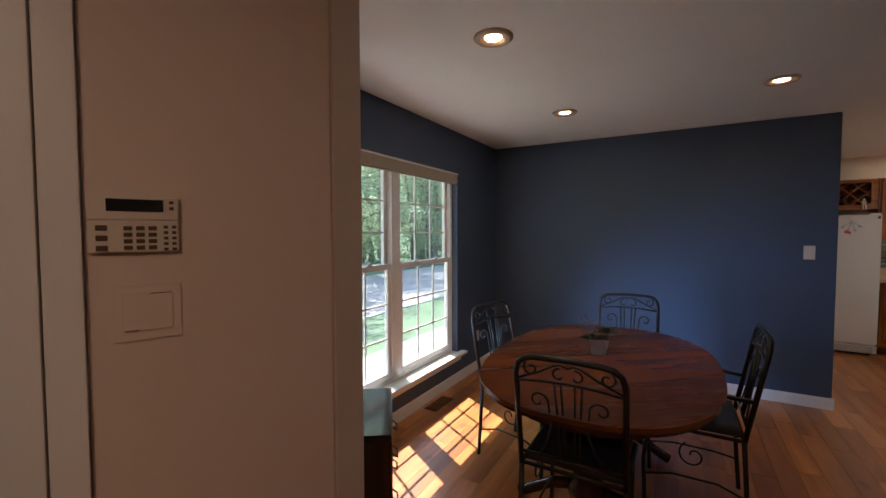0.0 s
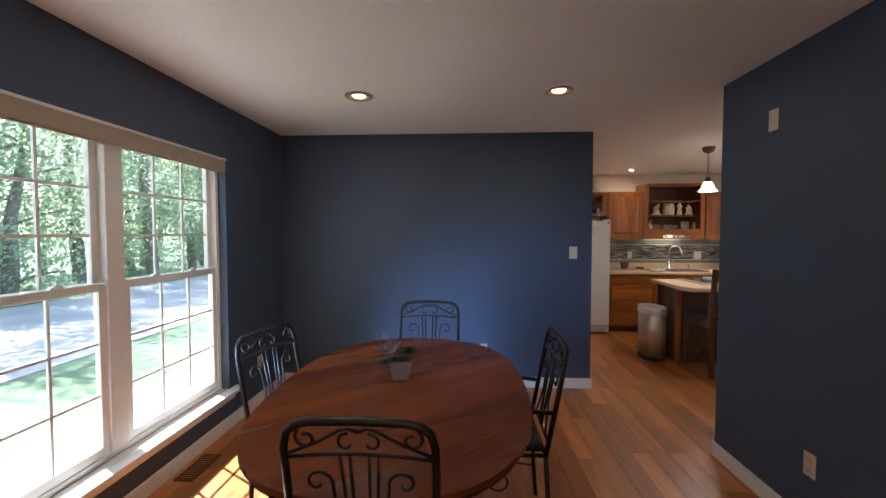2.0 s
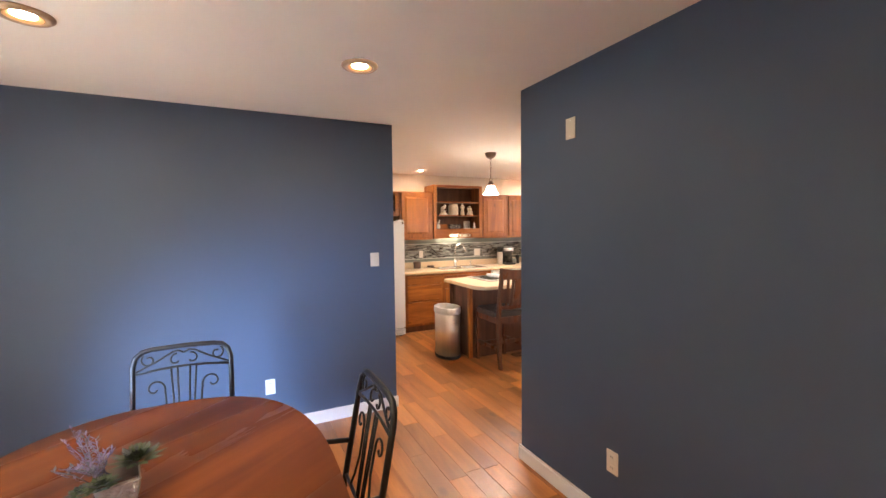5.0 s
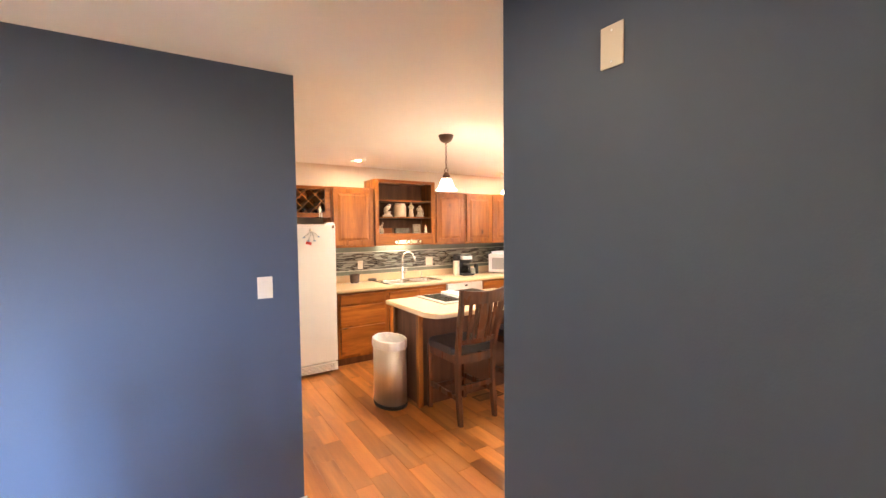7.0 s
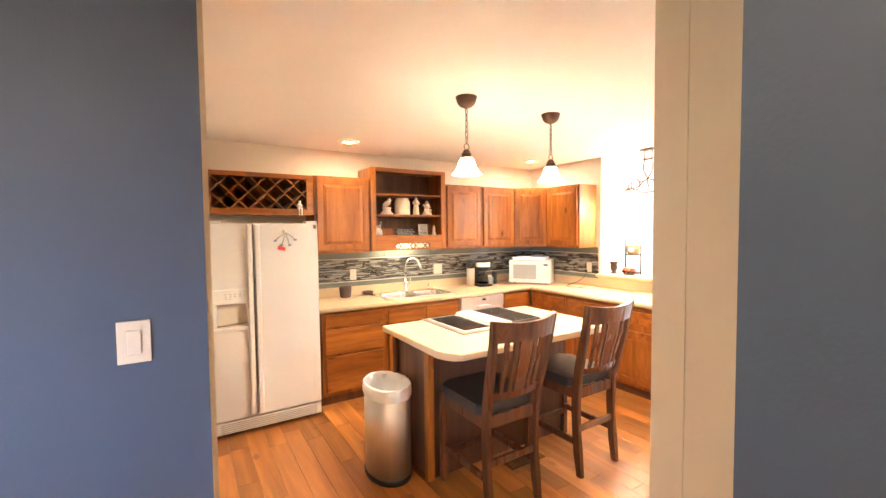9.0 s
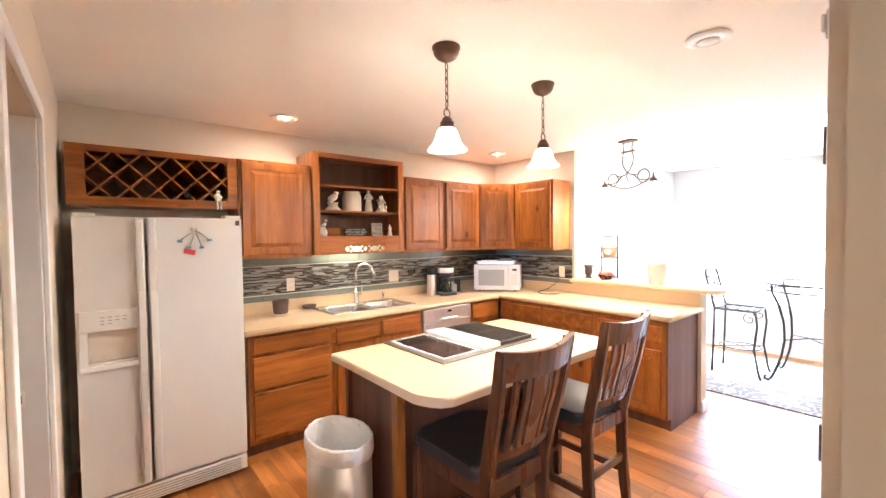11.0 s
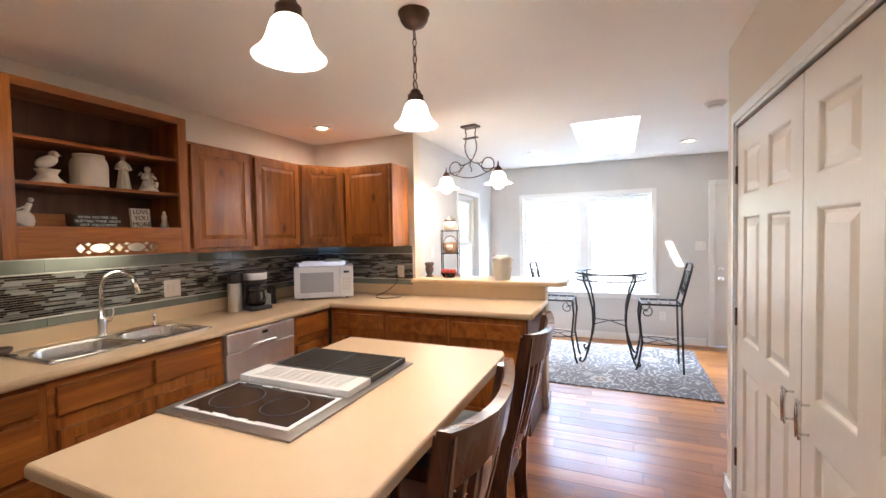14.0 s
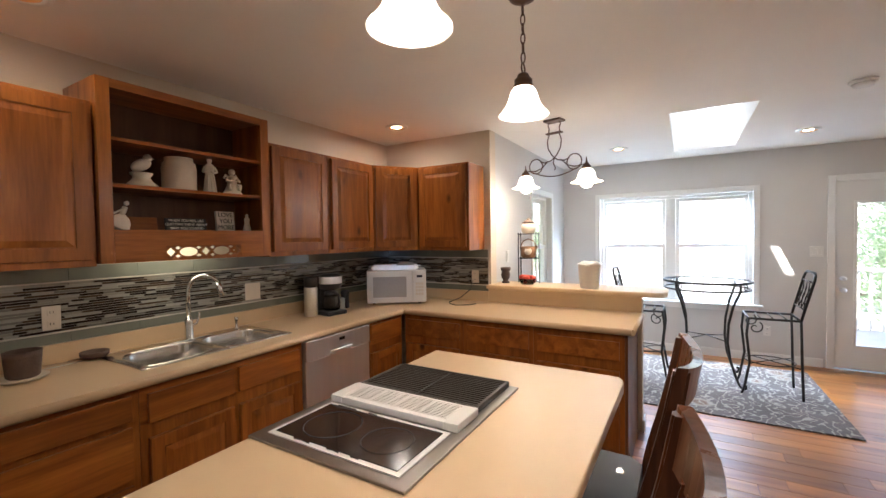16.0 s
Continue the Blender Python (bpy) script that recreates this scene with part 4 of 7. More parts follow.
def iron_chair(m, arms=False, label="dark wrought-iron dining chair with scrolled back", group="chairs round the table"):
    """Local: faces +y, back at y=0; the seat is 0.44 wide."""
    t = thing("dining_chair", label, "chair", group, m)
    w, hh = 0.215, 0.972
    lean = lambda z: -0.10 * max(0.0, (z - 0.45)) / 0.53
    P = lambda x, z: (x, lean(z), z)
    outer = [P(-w, 0.46), P(-w, 0.89), P(-w + 0.012, 0.935), P(-w + 0.04, 0.960), P(-w + 0.08, hh - 0.004), P(0, hh), P(w - 0.08, hh - 0.004), P(w - 0.04, 0.960), P(w - 0.012, 0.935), P(w, 0.89), P(w, 0.46)]
    bk = part("back_frame", bars([outer], 0.0125, 8), IRON, t)
    part("back_rail", bars([[P(-w, 0.855), P(-0.1, 0.868), P(0, 0.872), P(0.1, 0.868), P(w, 0.855)]], 0.006), IRON, bk)
    part("lower_rail", bars([[P(-w, 0.52), P(w, 0.52)]], 0.008), IRON, bk)
    for x0, x1 in ((-0.055, -0.035), (-0.028, -0.018), (0.028, 0.018), (0.055, 0.035)):
        part("spindle", bars([[P(x0, 0.868), P(x1, 0.52)]], 0.005), IRON, bk)
    for s in (-1, 1):
        part("top_strut", bars([[P(s * 0.205, 0.866), P(s * 0.12, 0.904), P(s * 0.05, 0.944), P(s * 0.025, 0.950), P(0, 0.938)]], 0.0052), IRON, bk)
        flat = scroll((s * 0.150, 0, 0.917), 0.012, 0.032, 60 if s > 0 else 120, 420 if s > 0 else -240, 20)
        part("corner_curl", bars([[P(x, z) for x, _, z in flat] + [P(s * 0.185, 0.940)]], 0.0048), IRON, bk)
        flat = scroll((s * 0.034, 0, 0.905), 0.030, 0.012, 100 if s > 0 else 80, -150 if s > 0 else 330, 16)
        part("centre_curl", bars([[P(x, z) for x, _, z in flat]], 0.0046), IRON, bk)
        flat = scroll((s * 0.125, 0, 0.775), 0.008, 0.046, 200 if s > 0 else -20, 560 if s > 0 else -380, 20)
        tail = [P(s * 0.125 - s * 0.046, 0.74), P(s * 0.075, 0.66), P(s * 0.10, 0.58), P(s * 0.13, 0.52)]
        part("side_scroll", bars([[P(x, z) for x, _, z in flat] + tail], 0.0048), IRON, bk)
    part("seat_frame", bars([[(-w, 0, 0.46), (-w, 0.40, 0.46), (-w + 0.04, 0.44, 0.46), (w - 0.04, 0.44, 0.46), (w, 0.40, 0.46), (w, 0, 0.46), (-w, 0, 0.46)]], 0.01), IRON, t)
    part("seat", prism([(-0.205, 0.01), (-0.205, 0.36), (-0.17, 0.42), (0.17, 0.42), (0.205, 0.36), (0.205, 0.01)], 0.465, 0.515, 0.018, 3), LEATHER, t, "dark padded seat")
    for s in (-1, 1):
        part("rear_leg", bars([[(s * w, 0, 0.46), (s * w, -0.015, 0.2), (s * w, -0.03, 0.0)]], 0.0115, 8), IRON, t)
        part("front_leg", bars([[(s * (w - 0.02), 0.42, 0.46), (s * (w - 0.02), 0.44, 0.25), (s * (w - 0.02), 0.43, 0.0)]], 0.0115, 8), IRON, t)
        part("side_stretcher", bars([[(s * w, -0.02, 0.17), (s * (w - 0.03), 0.1, 0.20), (s * (w - 0.03), 0.3, 0.20), (s * (w - 0.02), 0.435, 0.17)]], 0.006), IRON, t)
        c = [(s * (w - 0.01), 0.15 + u, v) for u, _, v in scroll((0.06, 0, 0.33), 0.012, 0.07, 0, 420, 20)]
        part("leg_scroll", bars([c], 0.005), IRON, t)
        if arms:
            part("armrest", bars([[(s * w, lean(0.66), 0.66), (s * (w + 0.015), 0.12, 0.675), (s * (w + 0.01), 0.25, 0.665), (s * (w - 0.01), 0.33, 0.62), (s * (w - 0.02), 0.36, 0.47)]], 0.011, 8), IRON, t)
    return t


c1 = iron_chair(pose(0.255, 2.62, 0))
copy_thing(c1, pose(0.28, 4.40, 0, 0, 0, 180))
copy_thing(c1, pose(-0.425, 3.54, 0, 0, 0, -104))
iron_chair(pose(0.922, 3.53, 0, 0, 0, 90), True, "dark wrought-iron dining armchair with scrolled back")

# planter on the table
pl = thing("table_planter", "whitewashed square planter with lavender and succulents", "plant", m=pose(0.212, 3.53, TZ + 0.001, 0, 0, 12))
bm = bmesh.new()
lo_ = [bm.verts.new((sx * 0.04, sy * 0.04, 0)) for sx, sy in ((-1, -1), (1, -1), (1, 1), (-1, 1))]
hi_ = [bm.verts.new((sx * 0.056, sy * 0.056, 0.10)) for sx, sy in ((-1, -1), (1, -1), (1, 1), (-1, 1))]
bm.faces.new(lo_[::-1])
bm.faces.new(hi_)
for i in range(4):
    bm.faces.new((lo_[i], lo_[(i + 1) % 4], hi_[(i + 1) % 4], hi_[i]))
bmesh.ops.bevel(bm, geom=bm.edges[:], offset=0.006, segments=2, affect="EDGES")
bmesh.ops.subdivide_edges(bm, edges=bm.edges[:], cuts=2)
for v in bm.verts:
    v.co += Vector((random.uniform(-1, 1), random.uniform(-1, 1), 0)) * 0.0015
part("pot", bm, PLANTER, pl, "whitewashed woven square pot")
part("soil", boxes((-0.05, 0.05, -0.05, 0.05, 0.1005, 0.106), bev=0.002), CLAY, pl)


def leaf_blade(bm, base, tip, width, up=Vector((0, 0, 1))):
    base, tip = Vector(base), Vector(tip)
    d = tip - base
    side = d.cross(up)
    side = (side if side.length > 1e-6 else Vector((1, 0, 0))).normalized() * width
    lift = d.cross(side).normalized() * width * 0.4
    m1 = base + d * 0.45
    vs = [bm.verts.new(p) for p in (base, m1 + side, tip, m1 - side, m1 - lift)]
    for a, b in ((0, 1), (1, 2), (2, 3), (3, 0)):
        bm.faces.new((vs[a], vs[b], vs[4]))


bm = bmesh.new()
for s in range(16):
    a, l = random.uniform(0, 6.28), random.uniform(0.06, 0.12)
    root = Vector((-0.025 + random.uniform(-0.03, 0.02), random.uniform(-0.03, 0.03), 0.105))
    tip = root + Vector((math.cos(a) * 0.06 - 0.03, math.sin(a) * 0.06, l))
    tube(bm, [root, (root + tip) / 2 + Vector((0, 0, 0.01)), tip], 0.0012, 4)
    for k in range(14):
        q = root.lerp(tip, 0.3 + 0.7 * k / 13)
        b2 = random.uniform(0, 6.28)
        leaf_blade(bm, q, q + Vector((math.cos(b2), math.sin(b2), 0.8)) * 0.014, 0.003)
lv = part("lavender", bm, LAV, pl, "purple-grey lavender sprigs")
lv.scale, lv.location.z = (1.15, 1.15, 1.1), -0.0105
bm = bmesh.new()
for cx, cy, cz, rr in ((0.028, 0.0, 0.118, 0.05), (-0.02, -0.045, 0.11, 0.03), (0.03, 0.04, 0.115, 0.03), (-0.045, -0.03, 0.10, 0.025)):
    for layer in range(4):
        for k in range(10):
            a = k * 0.628 + layer * 0.3
            el = 0.25 + layer * 0.33
            d = Vector((math.cos(a) * math.cos(el), math.sin(a) * math.cos(el), math.sin(el)))
            leaf_blade(bm, Vector((cx, cy, cz)) + d * 0.006, Vector((cx, cy, cz)) + d * rr * (1 - layer * 0.12), 0.008)
su = part("succulent", bm, SUCC, pl, "green rosette succulents")
su.scale, su.location.z = (1.7, 1.6, 1.5), -0.052

# corner chest under the window
cs = thing("corner_chest", "dark wooden chest with polished glass top", "chest", m=pose(-0.49, 2.37, 0, 0, 0, 127))
# local: x along the front, front faces -y
part("body", boxes((-0.235, 0.235, 0.012, 0.44, 0.03, 0.645), bev=0.006), CHEST, cs)
part("top", boxes((-0.25, 0.25, 0.0, 0.45, 0.646, 0.672), bev=0.006), CHEST, cs)
part("glass_top", boxes((-0.248, 0.248, 0.002, 0.448, 0.6725, 0.68), bev=0.002), BLACKGLASS, cs, "dark reflective glass top")
part("plinth", boxes((-0.24, 0.24, 0.005, 0.445, 0.0, 0.03), bev=0.004), CHEST, cs)
for i in range(3):
    d_ = part("drawer", boxes((-0.21, 0.21, -0.002, 0.0115, 0.06 + i * 0.195, 0.24 + i * 0.195), bev=0.004), CHEST, cs)
    for x in (-0.12, 0.12):
        part("drawer_pull", bars([[(x - 0.035, -0.002, 0.16 + i * 0.195), (x - 0.03, -0.022, 0.145 + i * 0.195), (x + 0.03, -0.022, 0.145 + i * 0.195), (x + 0.035, -0.002, 0.16 + i * 0.195)]], 0.004), BRONZE, d_)


# ---------------------------------------------------------------- kitchen cabinets
def panel_front(parent, name, x0, x1, z0, z1, y, material, raised=True):
    """Cabinet front facing -y in the local frame, with frame and raised panel."""
    d_ = part(name, boxes((x0, x1, y - 0.019, y - 0.001, z0, z1), bev=0.004), material, parent)
    if raised:
        s = 0.055
        a, b, c, e = x0 + s, x1 - s, z0 + s, z1 - s
        # rails stand proud, the panel rises between them
        for r in ((a, b, e, z1 - 0.003), (a, b, z0 + 0.003, c)):
            part("door_rail", boxes((r[0], r[1], y - 0.024, y - 0.0195, r[2], r[3])), material, d_)
        for r in ((x0 + 0.003, a), (b, x1 - 0.003)):
            part("door_stile", boxes((r[0], r[1], y - 0.024, y - 0.0195, z0 + 0.003, z1 - 0.003)), material, d_)
        q = bmesh.new()
        f = y - 0.0195
        v0 = [q.verts.new((x, f, z)) for x, z in ((a + 0.006, c + 0.006), (b - 0.006, c + 0.006), (b - 0.006, e - 0.006), (a + 0.006, e - 0.006))]
        v1 = [q.verts.new((x, f - 0.007, z)) for x, z in ((a + 0.034, c + 0.034), (b - 0.034, c + 0.034), (b - 0.034, e - 0.034), (a + 0.034, e - 0.034))]
        q.faces.new(v1)
        for i in range(4):
            q.faces.new((v0[i], v0[(i + 1) % 4], v1[(i + 1) % 4], v1[i]))
        part("raised_panel", q, material, d_)
    return d_


def upper(name, label, w, z0, z1, m, depth=0.325, doors=1, side=CAB_Z):
    t = thing(name, label, "cabinet", "upper kitchen cabinets", m)
    part("body", boxes((0, w, 0, depth, z0, z1), bev=0.002), CAB_Z, t)
    each = w / doors
    for i in range(doors):
        panel_front(t, "door", i * each + 0.022, (i + 1) * each - 0.022, z0 + 0.03, z1 - 0.02, 0.0, CAB_Z)
    return t


YU = YS - 0.335
upper("upper_cabinet", "knotty hickory upper cabinet beside the fridge", 0.555, 1.385, 2.13, pose(2.738, YU, 0))
upper("upper_cabinet", "knotty hickory upper cabinet beside the open shelves", 0.515, 1.385, 2.12, pose(4.195, YU, 0))
upper("upper_cabinet", "knotty hickory upper cabinet above the coffee maker", 0.515, 1.385, 2.12, pose(4.712, YU, 0))
upper("upper_cabinet", "knotty hickory end cabinet above the microwave", 0.505, 1.38, 2.12, pose(XE - 0.305, 7.715, 0, 0, 0, -90), depth=0.298)
# diagonal corner unit
dc = thing("corner_cabinet", "knotty hickory diagonal corner upper cabinet", "cabinet", "upper kitchen cabinets")
part("body", prism([(5.23, YU), (5.23, YS - 0.008), (XE - 0.006, YS - 0.008), (XE - 0.006, 7.718), (5.555, 7.718)], 1.385, 2.12), CAB_Z, dc)
a = math.degrees(math.atan2(7.718 - YU, 5.555 - 5.23))
L = math.hypot(7.718 - YU, 5.555 - 5.23)
h_ = panel_front(dc, "door", 0.02, L - 0.02, 1.415, 2.10, 0.0, CAB_Z)
h_.matrix_basis = pose(5.23, YU, 0, 0, 0, a)

# wine rack over the fridge
wr = thing("wine_rack", "hickory lattice wine rack cabinet above the fridge", "wine rack", m=pose(0, 0, 0))
X0, X1, Z0, Z1 = 1.80, 2.735, 1.755, 2.125
part("body", boxes((X0, X1, YU + 0.022, YU + 0.33, Z0, Z0 + 0.018), (X0, X1, YU + 0.022, YU + 0.33, Z1 - 0.018, Z1), (X0, X0 + 0.018, YU + 0.022, YU + 0.33, Z0 + 0.018, Z1 - 0.018), (X1 - 0.018, X1, YU + 0.022, YU + 0.33, Z0 + 0.018, Z1 - 0.018)), CAB_Z, wr)
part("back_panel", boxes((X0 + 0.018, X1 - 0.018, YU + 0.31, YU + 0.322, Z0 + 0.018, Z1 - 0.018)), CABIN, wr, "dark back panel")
part("face_frame", boxes((X0, X0 + 0.09, YU, YU + 0.021, Z0, Z1), (X1 - 0.065, X1, YU, YU + 0.021, Z0, Z1), (X0 + 0.09, X1 - 0.065, YU, YU + 0.021, Z1 - 0.04, Z1), (X0 + 0.09, X1 - 0.065, YU, YU + 0.021, Z0, Z0 + 0.055), bev=0.002), CAB_X, wr)
ax0, ax1, az0, az1 = X0 + 0.09, X1 - 0.065, Z0 + 0.055, Z1 - 0.04
for s in (-1, 1):
    k = -8
    while k < 10:
        off = ax0 + k * 0.152
        # line x = off + s * (z - az0), clipped to the opening
        pts = []
        for zz in (az0, az1):
            pts.append((off + (zz - az0) if s > 0 else off + (az1 - zz), zz))
        (xa, za), (xb, zb) = pts
        lo_t, hi_t = 0.0, 1.0
        for lim, sign in ((ax0, 1), (ax1, -1)):
            fa, fb = sign * (xa - lim), sign * (xb - lim)
            if fa < 0 and fb < 0:
                lo_t, hi_t = 1.0, 0.0
            elif fa < 0:
                lo_t = max(lo_t, fa / (fa - fb))
            elif fb < 0:
                hi_t = min(hi_t, fa / (fa - fb))
        if hi_t - lo_t > 0.05:
            p0 = Vector((xa + (xb - xa) * lo_t, 0, za + (zb - za) * lo_t))
            p1 = Vector((xa + (xb - xa) * hi_t, 0, za + (zb - za) * hi_t))
            d_ = (p1 - p0)
            q = bmesh.new()
            box(q, -d_.length / 2, d_.length / 2, 0.004 if s > 0 else 0.012, 0.26, -0.005, 0.005)
            o = part("lattice_slat", q, CAB_X, wr)
            mid = (p0 + p1) / 2
            o.matrix_basis = pose(mid.x, YU + (0.004 if s > 0 else 0.0), mid.z, 0, -math.degrees(math.atan2(d_.z, d_.x)), 0)
        k += 1
for i, (bx, bz) in enumerate(((2.42, 1.845), (2.60, 1.845))):
    bt = thing("wine_bottle", "dark wine bottle lying in the rack", "bottle", "bottles in the rack", pose(bx, YU + 0.29, bz, 90, 0, 0))
    part("glass_body", lathe([(0.036, 0), (0.037, 0.01), (0.037, 0.17), (0.03, 0.2), (0.014, 0.235), (0.0135, 0.29), (0.016, 0.292), (0.016, 0.305)], 18), BLACKGLASS, bt)
    part("capsule", lathe([(0.0145, 0.262), (0.0172, 0.264), (0.0172, 0.308), (0.0, 0.31)], 16), CERAMIC if i else DARK, bt)

# little figure sitting on the lower rail of the rack, legs hanging
bm = lathe([(0.020, 0.0), (0.021, 0.012), (0.016, 0.03), (0.014, 0.048), (0.006, 0.054), (0.0, 0.055)], 14, sy=0.8)
bmesh.ops.create_uvsphere(bm, u_segments=10, v_segments=8, radius=0.013, matrix=Matrix.Translation((0, 0, 0.064)))
for sx in (-1, 1):
    tube(bm, [(sx * 0.009, -0.004, 0.008), (sx * 0.012, -0.022, 0.006), (sx * 0.012, -0.026, -0.025), (sx * 0.011, -0.028, -0.055), (sx * 0.012, -0.038, -0.058)], 0.006, 6)
    tube(bm, [(sx * 0.014, 0, 0.044), (sx * 0.022, -0.008, 0.026), (sx * 0.010, -0.020, 0.018)], 0.0045, 6)
single("sitting_figurine", bm, CERAMIC, "small cream figurine sitting on the wine rack rail", "ornament", m=pose(2.612, YU + 0.019, 1.8105))

# open shelf cabinet with fretwork valance
os_ = thing("open_shelf_cabinet", "hickory open shelf cabinet with carved valance above the sink", "shelf cabinet")
X0, X1, Z0, Z1, YF = 3.300, 4.190, 1.395, 2.25, YS - 0.36
part("side", boxes((X0, X0 + 0.02, YF + 0.021, YS - 0.004, Z0, Z1)), CAB_Z, os_)
part("side", boxes((X1 - 0.02, X1, YF + 0.021, YS - 0.004, Z0, Z1)), CAB_Z, os_)
# Back and bottom in darker wood than the rest of the case.
part("back_panel", boxes((X0 + 0.02, X1 - 0.02, YS - 0.02, YS - 0.004, Z0 + 0.13, Z1)), CABIN, os_, "dark brown wooden back panel")
part("top", boxes((X0 + 0.02, X1 - 0.02, YF + 0.021, YS - 0.02, Z1 - 0.02, Z1)), CAB_X, os_)
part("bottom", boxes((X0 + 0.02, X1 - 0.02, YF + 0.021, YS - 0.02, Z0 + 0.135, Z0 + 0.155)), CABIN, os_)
for z in (1.772, 1.99):
    part("shelf", boxes((X0 + 0.02, X1 - 0.02, YF + 0.028, YS - 0.02, z - 0.018, z), bev=0.002), CAB_X, os_)
part("face_stile", boxes((X0, X0 + 0.055, YF, YF + 0.02, Z0, Z1), bev=0.002), CAB_Z, os_)
part("face_stile", boxes((X1 - 0.055, X1, YF, YF + 0.02, Z0, Z1), bev=0.002), CAB_Z, os_)
part("face_rail", boxes((X0 + 0.055, X1 - 0.055, YF, YF + 0.02, Z1 - 0.042, Z1), bev=0.002), CAB_X, os_)
# valance with openings cut through as a row of ovals and diamonds
FX0, FX1, FZ0, FZ1 = 3.575, 3.985, 1.405, 1.471
part("valance", boxes((X0 + 0.055, FX0, YF, YF + 0.02, Z0, 1.552), (FX1, X1 - 0.055, YF, YF + 0.02, Z0, 1.552), (FX0, FX1, YF, YF + 0.02, FZ1, 1.552), (FX0, FX1, YF, YF + 0.02, Z0, FZ0)), CAB_X, os_)
def fret_web(x0, x1, shapes, step=0.004):
    """Thin board between x0 and x1 with the shapes left open, in fine strips."""
    bm = bmesh.new()
    n = round((x1 - x0) / step)
    for i in range(n):
        xa, xb = x0 + i * step, x0 + (i + 1) * step
        xm = (xa + xb) / 2
        gaps = sorted((c - half(xm - x), c + half(xm - x)) for x, c, half, reach in shapes if abs(xm - x) < reach)
        z = FZ0
        for g0, g1 in gaps:
            if g0 > z:
                box(bm, xa, xb, YF + 0.002, YF + 0.018, z, min(g0, FZ1))
            z = max(z, g1)
        if z < FZ1:
            box(bm, xa, xb, YF + 0.002, YF + 0.018, z, FZ1)
    return bm
zc = (FZ0 + FZ1) / 2
shapes = []
for xo in (3.69, 3.87):
    shapes.append((xo, zc, lambda u: 0.024 * math.sqrt(max(0, 1 - (u / 0.050) ** 2)), 0.049))
for xo in (3.60, 3.78, 3.96):
    shapes.append((xo, zc, lambda u: 0.027 * (1 - abs(u) / 0.024), 0.023))
for xo in (3.635, 3.742, 3.818, 3.925):
    shapes.append((xo, FZ0 + 0.012, lambda u: 0.011 * (1 - abs(u) / 0.018), 0.017))
    shapes.append((xo, FZ1 - 0.012, lambda u: 0.011 * (1 - abs(u) / 0.018), 0.017))
part("fretwork", fret_web(FX0, FX1, shapes), CAB_X, os_, "pierced oval and diamond fretwork")
ul = thing("under_cabinet_light", "lit slim light strip under the open shelf cabinet", "light")
part("housing", boxes((3.50, 3.98, YS - 0.13, YS - 0.07, 1.50, 1.53), bev=0.004), PLASTIC, ul)
part("diffuser", boxes((3.51, 3.97, YS - 0.125, YS - 0.075, 1.494, 1.4995)), STRIP, ul)
uc = lamp("under_cabinet_lamp", "AREA", (3.74, YS - 0.10, 1.49), 0.3, 0.4, aim=(3.74, YS, 1.30), color=(1.0, 0.92, 0.72))

# ---------------------------------------------------------------- base cabinets (local x along the front, front faces -y)
def base_unit(name, label, w, m, drawers=(), doors=0, depth=0.60, horiz=CAB_X, top=0.868):
    t = thing(name, label, "cabinet", "base kitchen cabinets", m)
    part("body", boxes((0, w, 0, depth, 0.10, top)), CAB_Z, t)
    if top < 0.8:
        part("front_rail", boxes((0, w, 0, 0.02, top + 0.0005, 0.868)), horiz, t)
    part("toe_kick", boxes((0, w, 0.07, depth, 0.0, 0.0995)), PANELB, t)
    for z0, z1, n in drawers:
        for i in range(n):
            a = 0.03 + (w - 0.06 + 0.03) * i / n
            b = 0.03 + (w - 0.06 + 0.03) * (i + 1) / n - 0.03
            panel_front(t, "drawer", a, b, z0, z1, 0.0, horiz, False)
    for i in range(doors):
        a = 0.03 + (w - 0.03) * i / doors
        b = 0.03 + (w - 0.03) * (i + 1) / doors - 0.03
        panel_front(t, "door", a, b, 0.135, 0.635, 0.0, CAB_Z)
    return t


YB = 7.685
base_unit("drawer_cabinet", "knotty hickory three-drawer base cabinet beside the fridge", 0.615, pose(2.705, YB, 0), [(0.735, 0.845, 1), (0.485, 0.71, 1), (0.135, 0.46, 1)])
base_unit("sink_cabinet", "knotty hickory sink base cabinet with two doors", 0.875, pose(3.322, YB, 0), [(0.70, 0.83, 2)], 2, top=0.70)
base_unit("base_cabinet", "knotty hickory base cabinet beside the dishwasher", 0.43, pose(4.80, YB, 0), [(0.70, 0.845, 1)], 1)
XB = 5.245
base_unit("base_cabinet", "knotty hickory corner base cabinet of the peninsula", 0.545, pose(XB, 7.66, 0, 0, 0, -90), [(0.70, 0.83, 1)], 1, horiz=CAB_Y)
base_unit("base_cabinet", "knotty hickory base cabinet in the peninsula", 0.545, pose(XB, 7.113, 0, 0, 0, -90), [(0.70, 0.83, 1)], 1, horiz=CAB_Y)
base_unit("base_cabinet", "knotty hickory base cabinet at the peninsula end", 0.585, pose(XB, 6.566, 0, 0, 0, -90), [(0.70, 0.82, 1)], 1, horiz=CAB_Y)
single("end_panel", boxes((XB + 0.06, XE - 0.004, 5.962, 5.980, 0.0, 0.868), (XB, XB + 0.0595, 5.962, 5.980, 0.10, 0.868)), PANELB, "brown wooden end panel of the peninsula", "panel")

